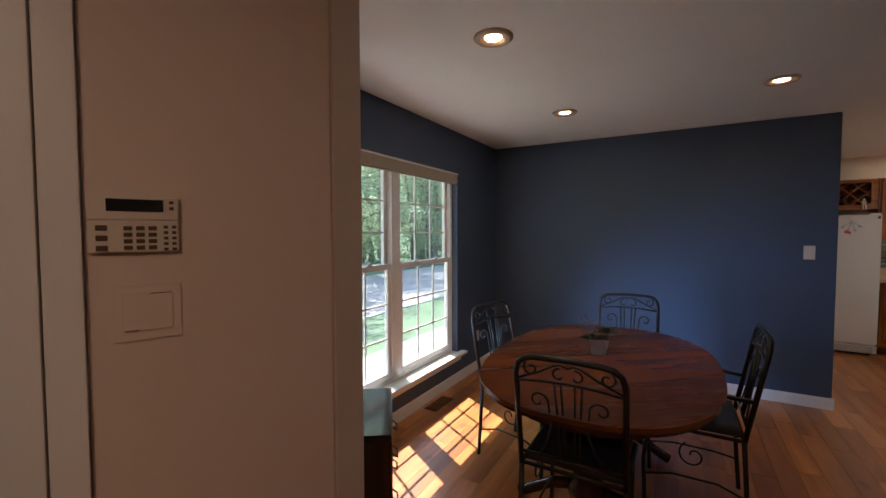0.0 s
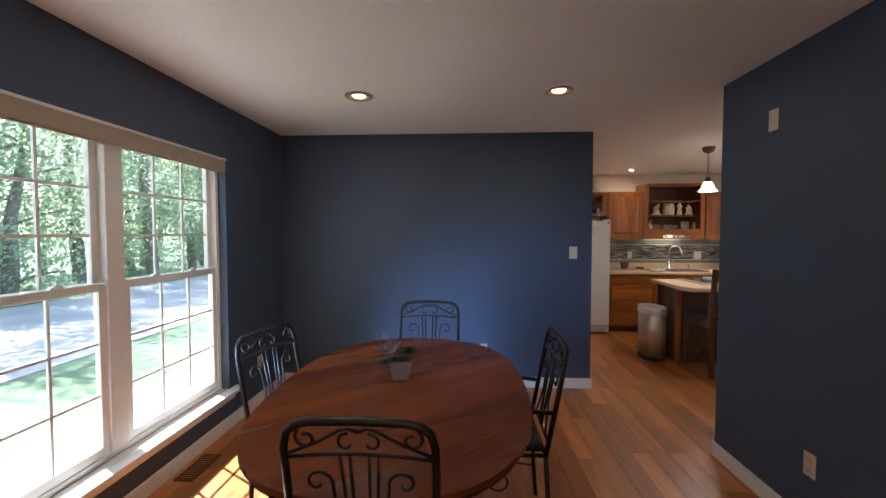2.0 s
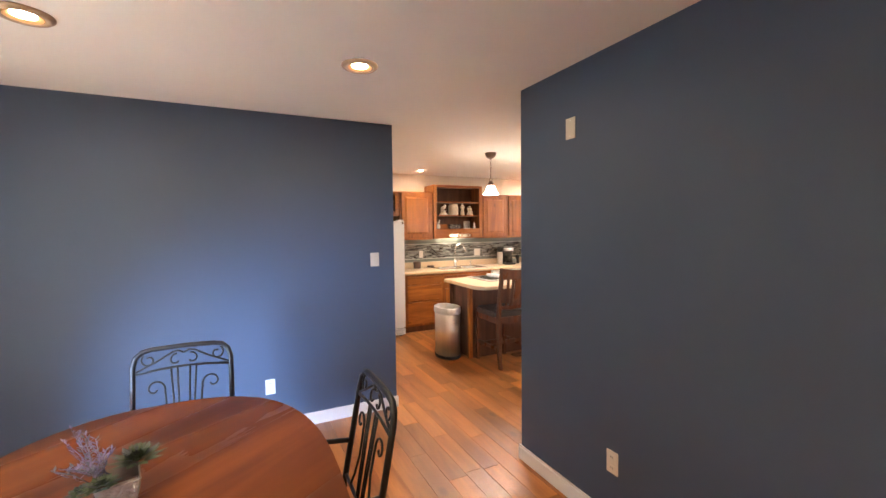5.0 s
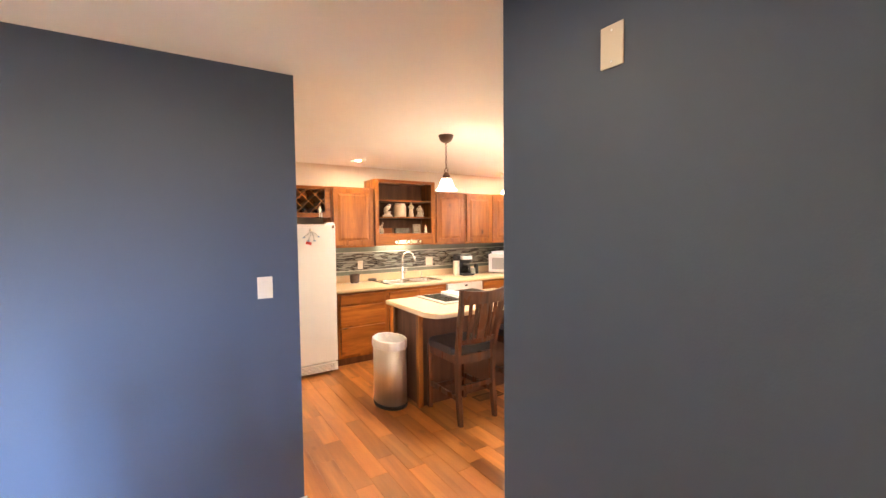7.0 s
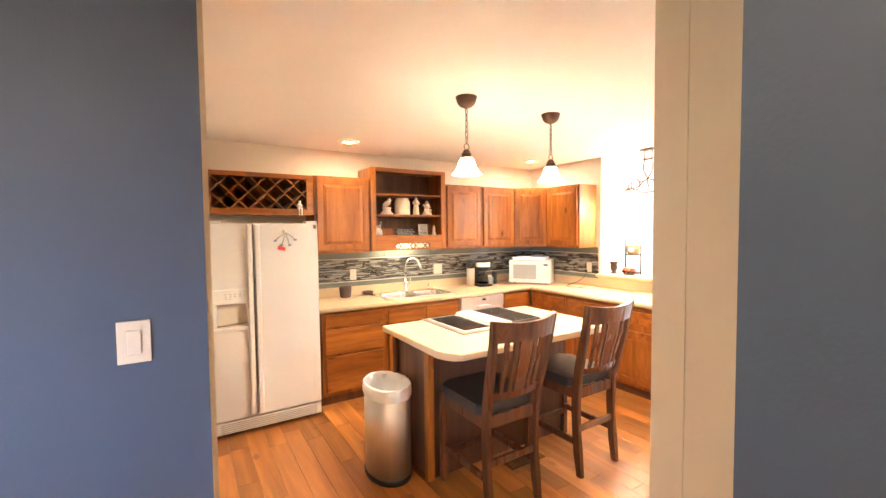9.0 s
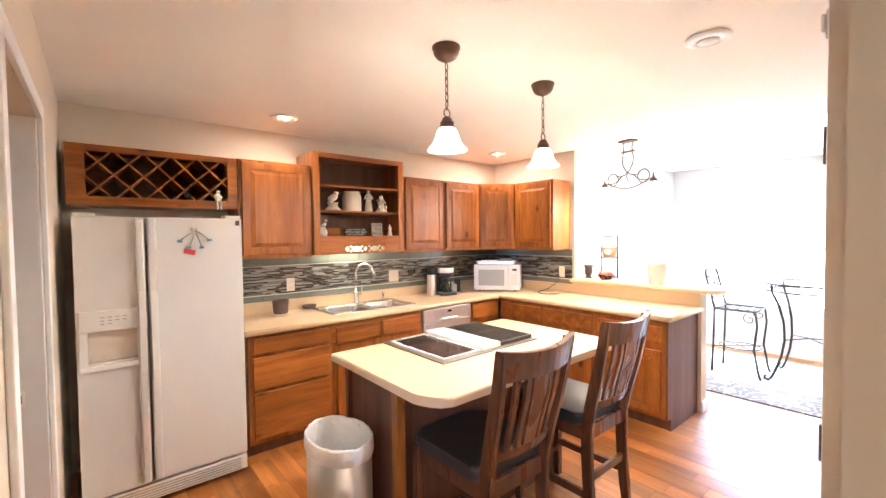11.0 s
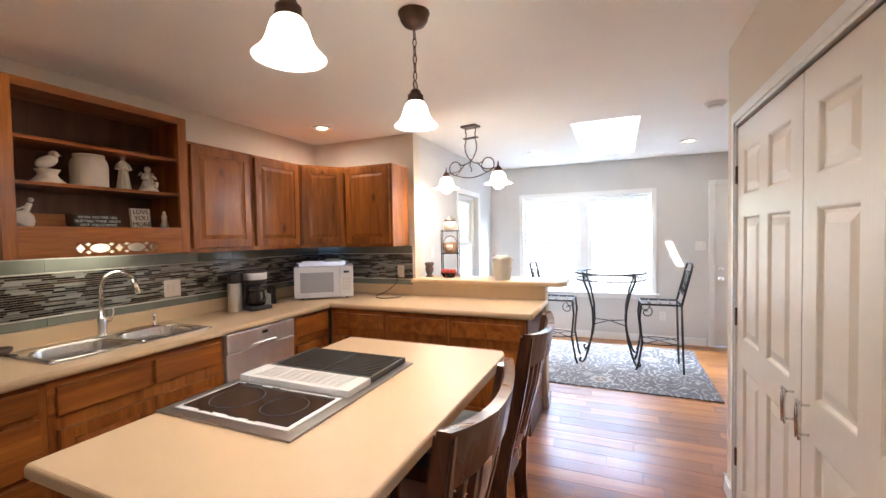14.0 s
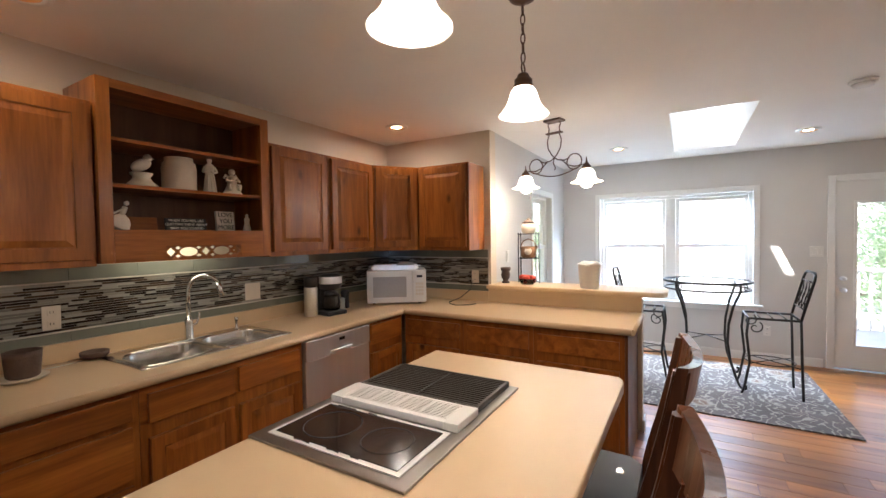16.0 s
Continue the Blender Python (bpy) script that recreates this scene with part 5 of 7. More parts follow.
# dishwasher
dw = thing("dishwasher", "stainless steel dishwasher under the counter", "dishwasher", m=pose(4.205, YB, 0))
part("door", boxes((0, 0.588, -0.022, 0.02, 0.11, 0.735), bev=0.006), STEEL, dw)
part("control_panel", boxes((0, 0.588, -0.030, 0.02, 0.737, 0.862), bev=0.006), STEEL, dw)
part("display", boxes((0.28, 0.33, -0.0315, -0.0302, 0.815, 0.835)), BLACKGLASS, dw)
part("pocket_handle", prism([(0.19, -0.031), (0.41, -0.031), (0.37, -0.045), (0.23, -0.045)], 0.735, 0.765, 0.004), STEEL, dw)
part("kick_plate", boxes((0, 0.588, 0.05, 0.07, 0.0, 0.10)), DARK, dw)
part("tub", boxes((0.01, 0.578, 0.0205, 0.58, 0.10, 0.86)), DARK, dw)

# worktop with a cut-out for the sink
SX0, SX1, SY0, SY1 = 3.395, 4.175, 7.79, 8.215
wt = thing("worktop", "cream laminate L-shaped worktop with rounded edge", "worktop")
ZC0, ZC1, YC, XC = 0.870, 0.910, 7.655, 5.215
for r in ((2.685, SX0, YC, YS - 0.001), (SX1, XC, YC, YS - 0.001), (SX0, SX1, YC, SY0), (SX0, SX1, SY1, YS - 0.001), (XC, XE - 0.001, 5.935, YS - 0.001)):
    part("slab", boxes((*r, ZC0, ZC1)), LAMINATE, wt)
part("front_edge", bars([[(2.685, YC, 0.89), (XC, YC, 0.89)], [(XC, YC, 0.89), (XC, 5.937, 0.89)], [(XC, 5.937, 0.89), (XE, 5.937, 0.89)]], 0.0198, 12), LAMINATE, wt)
part("upstand", boxes((2.685, XE - 0.022, YS - 0.021, YS - 0.001, ZC1 + 0.0005, 1.005), (XE - 0.021, XE - 0.001, 7.17, YS - 0.001, ZC1 + 0.0005, 1.005), bev=0.003), LAMINATE, wt)
part("bar_face", boxes((XE - 0.021, XE - 0.001, 5.936, 7.169, ZC1 + 0.0005, 1.029)), LAMINATE, wt)
bar = thing("bar_top", "cream laminate raised breakfast bar top", "worktop")
part("slab", prism([(5.79, 7.168), (5.79, 5.84), (5.82, 5.79), (5.87, 5.765), (6.10, 5.765), (6.15, 5.79), (6.18, 5.84), (6.18, 7.168)], 1.031, 1.07, 0.012, 3), LAMINATE, bar)

# sink and taps
sn = thing("double_sink", "stainless steel double-bowl sink set in the worktop", "sink")
xm, yb0, yb1 = 3.79, SY0 + 0.018, SY1 - 0.062
def loop(x0, x1, y0, y1, r, z, bm):
    return [bm.verts.new((x, y, z)) for x, y in rounded(x0, x1, y0, y1, (r, r, r, r))]


def bridge(bm, a, b):
    for i in range(len(a)):
        j = (i + 1) % len(a)
        bm.faces.new((a[i], a[j], b[j], b[i])).smooth = True


rim = bmesh.new()
for x0, x1, o0, o1 in ((SX0 + 0.016, xm - 0.012, SX0 - 0.02, xm), (xm + 0.012, SX1 - 0.016, xm, SX1 + 0.02)):
    cx, cy = (x0 + x1) / 2, (yb0 + yb1) / 2
    inner = loop(x0, x1, yb0, yb1, 0.105, 0.9165, rim)
    outer = []
    for k, v in enumerate(inner):
        lo_x, lo_y = v.co.x < cx, v.co.y < cy
        q, i = divmod(k, 7)
        on_x, on_y = (v.co.x, v.co.y) if i in (0, 6) else (None, None)
        px, py = (o0 if lo_x else o1), (SY0 - 0.02 if lo_y else SY1 + 0.02)
        f = i / 6 if q % 2 == 0 else 1 - i / 6
        if f < 0.5:
            py = v.co.y + (py - v.co.y) * 2 * f
        elif f > 0.5:
            px = v.co.x + (px - v.co.x) * 2 * (1 - f)
        outer.append(rim.verts.new((px, py, 0.9165)))
    skirt = [rim.verts.new((v.co.x, v.co.y, 0.9105)) for v in outer]
    bridge(rim, inner, outer)
    bridge(rim, outer, skirt)
part("rim", rim, SINKSTEEL, sn)
for a0, a1 in ((SX0 + 0.016, xm - 0.012), (xm + 0.012, SX1 - 0.016)):
    b_ = bmesh.new()
    rows_ = [loop(a0 + k, a1 - k, yb0 + k, yb1 - k, max(0.105 - k, 0.05), z, b_) for k, z in ((0.0003, 0.9162), (0.004, 0.914), (0.008, 0.905), (0.014, 0.80), (0.02, 0.755), (0.034, 0.738), (0.056, 0.732), (0.12, 0.7315))]
    for r0, r1 in zip(rows_, rows_[1:]):
        bridge(b_, r0, r1)
    b_.faces.new(rows_[-1])
    bw = part("bowl", b_, SINKSTEEL, sn)
    part("drain", lathe([(0.042, 0.732), (0.042, 0.7355), (0.03, 0.7345), (0.0, 0.733)], 20, ((a0 + a1) / 2, (yb0 + yb1) / 2, 0)), CHROME, bw)
fc = thing("kitchen_faucet", "chrome gooseneck pull-down kitchen faucet", "faucet", m=pose(3.80, 8.185, 0.917))
part("base", lathe([(0.028, 0), (0.028, 0.006), (0.024, 0.012), (0.023, 0.10), (0.018, 0.12)], 20), CHROME, fc)
neck = [(0, 0, 0.11), (0, 0, 0.26)]
for i in range(11):
    a_ = math.pi * (1 - i / 10 * 0.83)
    neck.append((0.075 + 0.075 * math.cos(a_), -0.5 * (0.075 + 0.075 * math.cos(a_)), 0.27 + 0.10 * math.sin(a_)))
part("neck", bars([neck], 0.0125, 12), CHROME, fc)
e = Vector(neck[-1])
part("spray_head", bars([[e, e + Vector((0.012, -0.006, -0.045)), e + Vector((0.018, -0.009, -0.085))]], 0.0155, 10), CHROME, fc)
part("lever", bars([[(0.018, 0, 0.075), (0.045, 0, 0.085), (0.06, 0, 0.12), (0.062, 0, 0.15)]], 0.007, 8), CHROME, fc)
part("escutcheon", boxes((-0.12, 0.12, -0.03, 0.03, 0.0, 0.005), bev=0.002), CHROME, fc)
sp2 = single("soap_dispenser", lathe([(0.017, 0), (0.017, 0.006), (0.009, 0.012), (0.009, 0.05), (0.012, 0.055), (0.012, 0.075), (0.0, 0.078)], 16), CHROME, "chrome soap pump beside the sink", "soap dispenser", m=pose(4.10, 8.19, 0.917))

# ---------------------------------------------------------------- island
IX0, IX1, IY0, IY1 = 2.89, 4.29, 5.866, 6.775
def clipped(x0, x1, y0, y1, cuts):
    """Rectangle whose first two corners are cut off (along y, along x) with softened bends."""
    out = []
    ay, ax, by, bx = cuts
    for a, b, c in (((x0, y0 + ay), (x0, y0), (x0 + ax, y0)), ((x1 - bx, y0), (x1, y0), (x1, y0 + by))):
        for i in range(9):
            t = i / 8
            w = 0.35 * 2 * t * (1 - t)
            k0, k2 = (1 - t) ** 2, t ** 2
            n = k0 + w + k2
            out.append(((k0 * a[0] + w * b[0] + k2 * c[0]) / n, (k0 * a[1] + w * b[1] + k2 * c[1]) / n))
    return out + [(x1, y1 - 0.008), (x1 - 0.008, y1), (x0 + 0.008, y1), (x0, y1 - 0.008)]


isl = thing("kitchen_island", "brown panelled kitchen island with cream laminate top", "kitchen island")
part("body", boxes((2.985, 4.235, 6.25, 6.732, 0.0, 0.868)), PANELB, isl)
part("corner_post", boxes((2.957, 3.003, 6.228, 6.275, 0.0, 0.869), bev=0.003), CAB_Z, isl, "lighter hickory corner post")
part("corner_post", boxes((2.957, 2.984, 6.705, 6.738, 0.0, 0.869), bev=0.003), PANELB, isl)
part("top", prism(clipped(IX0, IX1, IY0, IY1, (0.15, 0.10, 0.05, 0.07)), 0.868, 0.910, 0.012, 4), LAMINATE, isl, "cream laminate top with rounded corners")

# downdraft cooktop, reaching to the back edge of the top
ck = thing("cooktop", "steel-framed downdraft cooktop with black glass and grill", "cooktop",
           m=pose(-0.005, -0.021, 0))
part("frame_pan", boxes((3.22, 3.96, 6.225, 6.79, 0.9105, 0.9185), bev=0.003), PANSTEEL, ck)
part("white_border", boxes((3.258, 3.512, 6.268, 6.75, 0.919, 0.9215)), WHITESTRIP, ck, "worn white border")
gt = part("glass_plate", boxes((3.274, 3.496, 6.284, 6.734, 0.9218, 0.9245), bev=0.001), BLACKGLASS, ck, "black ceramic glass plate")
for cy, r in ((6.40, 0.075), (6.61, 0.088)):
    part("burner_ring", ring((3.385, cy, 0.9245), r, 0.0012, 36), DARK, gt)
for i, (x, y, w_, l_) in enumerate(((3.272, 6.62, 0.012, 0.07), (3.273, 6.50, 0.009, 0.05), (3.272, 6.42, 0.007, 0.03), (3.498, 6.66, 0.010, 0.09), (3.499, 6.55, 0.006, 0.04))):
    part("worn_chip", prism([(x - w_ / 2, y - l_ / 2), (x + w_ / 2, y - l_ * 0.4), (x + w_ * 0.3, y + l_ * 0.1), (x + w_ / 2, y + l_ / 2), (x - w_ / 2, y + l_ * 0.4), (x - w_ * 0.2, y)], 0.9215, 0.9249), BLACKGLASS, ck)
vg = part("vent_grille", boxes((3.522, 3.662, 6.250, 6.300, 0.919, 0.944), (3.522, 3.662, 6.710, 6.760, 0.919, 0.944), (3.522, 3.545, 6.3001, 6.7099, 0.919, 0.9435), (3.648, 3.662, 6.3001, 6.7099, 0.919, 0.9435), bev=0.003), PLASTIC, ck, "white slotted downdraft vent cover")
# Brown base puts the shade below the slots into the colour.
part("vent_well", boxes((3.5452, 3.6478, 6.3002, 6.7098, 0.919, 0.928)), CLAY, vg, "vent well coloured dark for the shade under the slots")
for k in range(10):
    x = 3.5465 + k * 0.0103
    part("grille_bar", boxes((x, x + 0.0048, 6.3002, 6.7098, 0.9395, 0.9432)), PLASTIC, vg)
for i in range(13):
    w_ = 0.012 if i % 3 == 0 else 0.004
    y = 6.303 + i * 0.0335
    part("grille_rib", boxes((3.5453, 3.6477, y - w_ / 2, y + w_ / 2, 0.930, 0.9426)), PLASTIC, vg)
gp = part("grill_pan", boxes((3.672, 3.948, 6.258, 6.756, 0.9187, 0.924)), DARK, ck)
part("grill_rim", boxes((3.672, 3.682, 6.258, 6.756, 0.9242, 0.940), (3.938, 3.948, 6.258, 6.756, 0.9242, 0.940), (3.6822, 3.9378, 6.258, 6.270, 0.9242, 0.940), (3.6822, 3.9378, 6.744, 6.756, 0.9242, 0.940), bev=0.002), GRILLE, gp)
for k in range(15):
    x = 3.688 + k * 0.0168
    for y0, y1 in ((6.2703, 6.503), (6.512, 6.7437)):
        part("grill_bar", boxes((x, x + 0.0040, y0, y1, 0.934, 0.9385)), GRILLE, gp)
part("grill_rail", boxes((3.6823, 3.9377, 6.5035, 6.5115, 0.9245, 0.936)), DARK, gp)


# ---------------------------------------------------------------- counter stools (local: faces +y, rear legs at y=0)
def stool(m):
    t = thing("counter_stool", "dark brown wooden counter stool with black padded seat", "stool", "stools at the island", m)
    w = 0.178
    def bent(s, z):
        k = max(0.0, (z - 0.55) / 0.57)
        low = max(0.0, (0.55 - z) / 0.55)
        return (s * (w + 0.034 * k), -0.085 * k ** 1.2 + 0.035 * math.sin(math.pi * min(1, z / 0.9)), z)
    for s in (-1, 1):
        bm = bmesh.new()
        zs = [0.0, 0.14, 0.28, 0.42, 0.56, 0.70, 0.84, 0.98, 1.115]
        rows = []
        for z in zs:
            x, y, _ = bent(s, z)
            hw, hd = 0.0175, 0.021 + 0.008 * math.sin(math.pi * min(1, z / 1.1))
            rows.append([bm.verts.new((x + a_ * hw, y + b_ * hd, z)) for a_, b_ in ((-1, -1), (1, -1), (1, 1), (-1, 1))])
        for r0, r1 in zip(rows, rows[1:]):
            for i in range(4):
                bm.faces.new((r0[i], r0[(i + 1) % 4], r1[(i + 1) % 4], r1[i]))
        bm.faces.new(rows[0][::-1])
        bm.faces.new(rows[-1])
        bmesh.ops.bevel(bm, geom=[e_ for e_ in bm.edges if abs(e_.verts[0].co.z - e_.verts[1].co.z) > 0.05], offset=0.005, segments=2, affect="EDGES")
        part("rear_post", bm, STOOLW, t)
        part("front_leg", prism([(s * 0.19 - 0.018, 0.445), (s * 0.19 + 0.018, 0.445), (s * 0.19 + 0.018, 0.48), (s * 0.19 - 0.018, 0.48)], 0.0, 0.575, 0.003), STOOLW, t)
        part("side_rail", boxes((s * 0.185 - 0.011, s * 0.185 + 0.011, 0.03, 0.445, 0.50, 0.57), bev=0.003), STOOLW, t)
        part("side_stretcher", boxes((s * 0.185 - 0.010, s * 0.185 + 0.010, 0.035, 0.445, 0.20, 0.24), bev=0.003), STOOLW, t)
    part("front_rail", boxes((-0.172, 0.172, 0.45, 0.472, 0.50, 0.57), bev=0.003), STOOLW, t)
    part("rear_rail", boxes((-0.16, 0.16, 0.02, 0.042, 0.50, 0.57), bev=0.003), STOOLW, t)
    part("front_stretcher", boxes((-0.172, 0.172, 0.452, 0.472, 0.16, 0.20), bev=0.003), STOOLW, t)
    part("rear_stretcher", boxes((-0.16, 0.16, 0.018, 0.038, 0.28, 0.32), bev=0.003), STOOLW, t)
    def curved(z0, z1, sag, name, thick=0.022, wide=0.0):
        bm = bmesh.new()
        n = 10
        cols = []
        for i in range(n + 1):
            u = -1 + 2 * i / n
            zc0, zc1 = z0, z1 - 0.022 * (1 - u * u) * wide
            col = []
            for z in (zc0, zc1):
                x = u * (bent(1, z)[0] - (0.016 if wide == 0 else -0.018))
                y = bent(1, z)[1] - sag * (1 - u * u)
                col += [bm.verts.new((x, y - thick / 2, z)), bm.verts.new((x, y + thick / 2, z))]
            cols.append(col)
        for c0, c1_ in zip(cols, cols[1:]):
            for a_, b_ in ((0, 1), (1, 3), (3, 2), (2, 0)):
                bm.faces.new((c0[a_], c0[b_], c1_[b_], c1_[a_]))
        for c0 in (cols[0], cols[-1]):
            bm.faces.new((c0[0], c0[1], c0[3], c0[2]))
        return part(name, bm, STOOLW, t)
    curved(1.005, 1.128, 0.045, "crest_rail", 0.028, 1.0)
    curved(0.665, 0.705, 0.03, "lower_back_rail")
    for u, hw in ((-0.62, 0.013), (-0.34, 0.013), (0.0, 0.042), (0.34, 0.013), (0.62, 0.013)):
        bm = bmesh.new()
        rows = []
        for z in (0.70, 0.80, 0.91, 1.02):
            x = u * bent(1, z)[0]
            y = bent(1, z)[1] - 0.033 * (1 - u * u)
            ww = hw * (0.8 + 0.35 * (z - 0.70) / 0.32)
            rows.append([bm.verts.new((x + a_ * ww, y + b_ * 0.007, z)) for a_, b_ in ((-1, -1), (1, -1), (1, 1), (-1, 1))])
        for r0, r1 in zip(rows, rows[1:]):
            for i in range(4):
                bm.faces.new((r0[i], r0[(i + 1) % 4], r1[(i + 1) % 4], r1[i]))
        bm.faces.new(rows[0][::-1])
        bm.faces.new(rows[-1])
        part("splat", bm, STOOLW, t)
    part("seat", prism(rounded(-0.212, 0.212, 0.045, 0.485, (0.04, 0.04, 0.06, 0.06)), 0.571, 0.632, 0.022, 4), LEATHER, t, "black padded leather seat")
    return t


s1 = stool(pose(3.246, 5.745, 0))
copy_thing(s1, pose(3.985, 5.75, 0))

# waste bin with liner
tc_ = thing("waste_bin", "oval brushed steel waste bin with white bag liner", "waste bin", m=pose(2.795, 6.49, 0))
part("base_band", lathe([(1, 0.0), (1.02, 0.005), (1.02, 0.03), (1.0, 0.034)], 40, sx=0.142, sy=0.200), DARK, tc_, "black plastic base band")
part("shell", lathe([(0.985, 0.0345), (0.985, 0.595), (0.96, 0.595), (0.96, 0.05), (0.0, 0.05)], 40, sx=0.142, sy=0.200), CANSTEEL, tc_)
bm = lathe([(1.02, 0.535), (1.035, 0.56), (1.02, 0.602), (0.985, 0.612), (0.945, 0.60), (0.92, 0.45), (0.88, 0.2), (0.0, 0.12)], 56, sx=0.142, sy=0.200)
bmesh.ops.delete(bm, geom=[f for f in bm.faces if len(f.verts) > 4], context="FACES_ONLY")
for v in bm.verts:
    k = noise.noise(Vector((v.co.x * 34, v.co.y * 34, v.co.z * 6))) * 1.5
    v.co.x *= 1 + 0.035 * k
    v.co.y *= 1 + 0.035 * k
    v.co.z += 0.006 * noise.noise(v.co * 35)
part("bag_liner", bm, LINER, tc_, "white plastic bag liner")

# ---------------------------------------------------------------- refrigerator
def framed(x0, x1, z0, z1, hx0, hx1, hz0, hz1, y0, y1):
    """Upright slab with a rectangular hole, in one piece."""
    bm = bmesh.new()
    lay = []
    for y in (y0, y1):
        o = [bm.verts.new((x, y, z)) for x, z in ((x0, z0), (x1, z0), (x1, z1), (x0, z1))]
        i = [bm.verts.new((x, y, z)) for x, z in ((hx0, hz0), (hx1, hz0), (hx1, hz1), (hx0, hz1))]
        lay.append((o, i))
        for k in range(4):
            j = (k + 1) % 4
            bm.faces.new((o[k], o[j], i[j], i[k]))
    for k in range(4):
        j = (k + 1) % 4
        for n in (0, 1):
            bm.faces.new((lay[0][n][k], lay[0][n][j], lay[1][n][j], lay[1][n][k]))
    return bm


fg = thing("refrigerator", "white side-by-side refrigerator with ice dispenser", "refrigerator")
FX0_, FX1_, FY = 1.835, 2.655, 7.555
part("cabinet", boxes((FX0_, FX1_, FY + 0.065, 8.25, 0.03, 1.66), bev=0.006), ENAMEL, fg)
XM = 2.147
ld = part("freezer_door", framed(FX0_, XM - 0.004, 0.14, 1.668, FX0_ + 0.045, XM - 0.05, 0.86, 1.055, FY, FY + 0.06), ENAMEL, fg)
rd = part("fridge_door", boxes((XM + 0.004, FX1_, FY, FY + 0.06, 0.14, 1.668), bev=0.008), ENAMEL, fg)
part("dispenser_panel", boxes((FX0_ + 0.012, XM - 0.045, FY - 0.012, FY - 0.0005, 1.05, 1.16), (FX0_ + 0.012, FX0_ + 0.046, FY - 0.012, FY - 0.0005, 0.865, 1.05), (XM - 0.054, XM - 0.045, FY - 0.012, FY - 0.0005, 0.865, 1.05), (FX0_ + 0.012, XM - 0.045, FY - 0.022, FY - 0.0005, 0.838, 0.865), bev=0.003), PLASTIC, ld, "white dispenser surround")
part("dispenser_recess", boxes((FX0_ + 0.0455, XM - 0.0505, FY + 0.05, FY + 0.058, 0.861, 1.054), (FX0_ + 0.0455, XM - 0.0505, FY, FY + 0.05, 0.861, 0.876)), IVORY, ld, "shaded dispenser recess")
for r in range(3):
    for k in range(4 if r else 2):
        part("panel_marking", boxes((FX0_ + 0.10 + k * 0.032, FX0_ + 0.118 + k * 0.032, FY - 0.0126, FY - 0.0121, 1.085 + r * 0.018, 1.090 + r * 0.018)), GALV, ld)
for dn, x in ((ld, XM - 0.028), (rd, XM + 0.028)):
    bm = boxes((x - 0.02, x + 0.02, FY - 0.038, FY - 0.001, 0.16, 1.664), bev=0.012)
    part("long_handle", bm, ENAMEL, dn)
    part("grip_pad", boxes((x - 0.016, x + 0.016, FY - 0.045, FY - 0.0385, 0.80, 1.25), bev=0.004), PLASTIC, dn)
gl_ = part("toe_grille", boxes((FX0_ + 0.01, FX1_ - 0.002, FY + 0.005, FY + 0.03, 0.035, 0.125), bev=0.003), PLASTIC, fg)
for i in range(5):
    part("grille_slot", boxes((FX0_ + 0.05, FX1_ - 0.04, FY + 0.002, FY + 0.0048, 0.045 + i * 0.015, 0.051 + i * 0.015)), GALV, gl_)
for x in (FX0_ + 0.05, FX1_ - 0.05):
    part("hinge_cover", boxes((x - 0.045, x + 0.045, FY + 0.01, FY + 0.10, 1.669, 1.688), bev=0.004), PLASTIC, fg)
    part("foot", lathe([(0.02, 0.0), (0.02, 0.03), (0.012, 0.035)], 12, (x, FY + 0.1, 0)), DARK, fg)
    part("foot", lathe([(0.02, 0.0), (0.02, 0.03), (0.012, 0.035)], 12, (x, 8.18, 0)), DARK, fg)
mg = thing("wire_magnet", "blue wire figure magnet holding a red note on the fridge", "magnet", m=pose(2.39, FY - 0.002, 1.54))
part("head_disc", lathe([(0.016, 0), (0.016, 0.008), (0.0, 0.009)], 14), CERAMIC, mg).matrix_basis = pose(-0.005, 0, 0.065, 90, 0, 0)
part("wire", bars([[(0, -0.006, 0.05), (-0.03, -0.006, 0.03), (-0.075, -0.006, -0.005)], [(0, -0.006, 0.05), (0.04, -0.006, 0.03), (0.075, -0.006, 0.0)], [(-0.005, -0.006, 0.04), (-0.012, -0.006, 0.0), (-0.03, -0.006, -0.045)], [(0.005, -0.006, 0.04), (0.02, -0.006, 0.0), (0.03, -0.006, -0.045)]], 0.003), GALV, mg)
for x, z in ((-0.078, -0.012), (0.078, -0.006), (-0.032, -0.05), (0.033, -0.05)):
    part("clip", boxes((x - 0.012, x + 0.012, -0.012, -0.001, z - 0.007, z + 0.007), bev=0.002), BLUEP, mg)
part("note", boxes((-0.03, 0.03, -0.003, -0.001, -0.015, 0.015)), REDP, mg, "red paper note").matrix_basis = pose(-0.03, 0, -0.075, 0, 14, 0)
st = thing("corner_magnet", "small dark square magnet on the fridge door", "magnet", m=pose(2.628, FY - 0.002, 1.64))
part("face_tile", boxes((-0.012, 0.012, -0.004, -0.0005, -0.016, 0.016)), BROWNKEY, st)

# ---------------------------------------------------------------- things on the counter
mw = thing("microwave", "white countertop microwave oven set across the corner", "microwave", m=pose(5.385, 7.845, 0.911, 0, 0, -54))
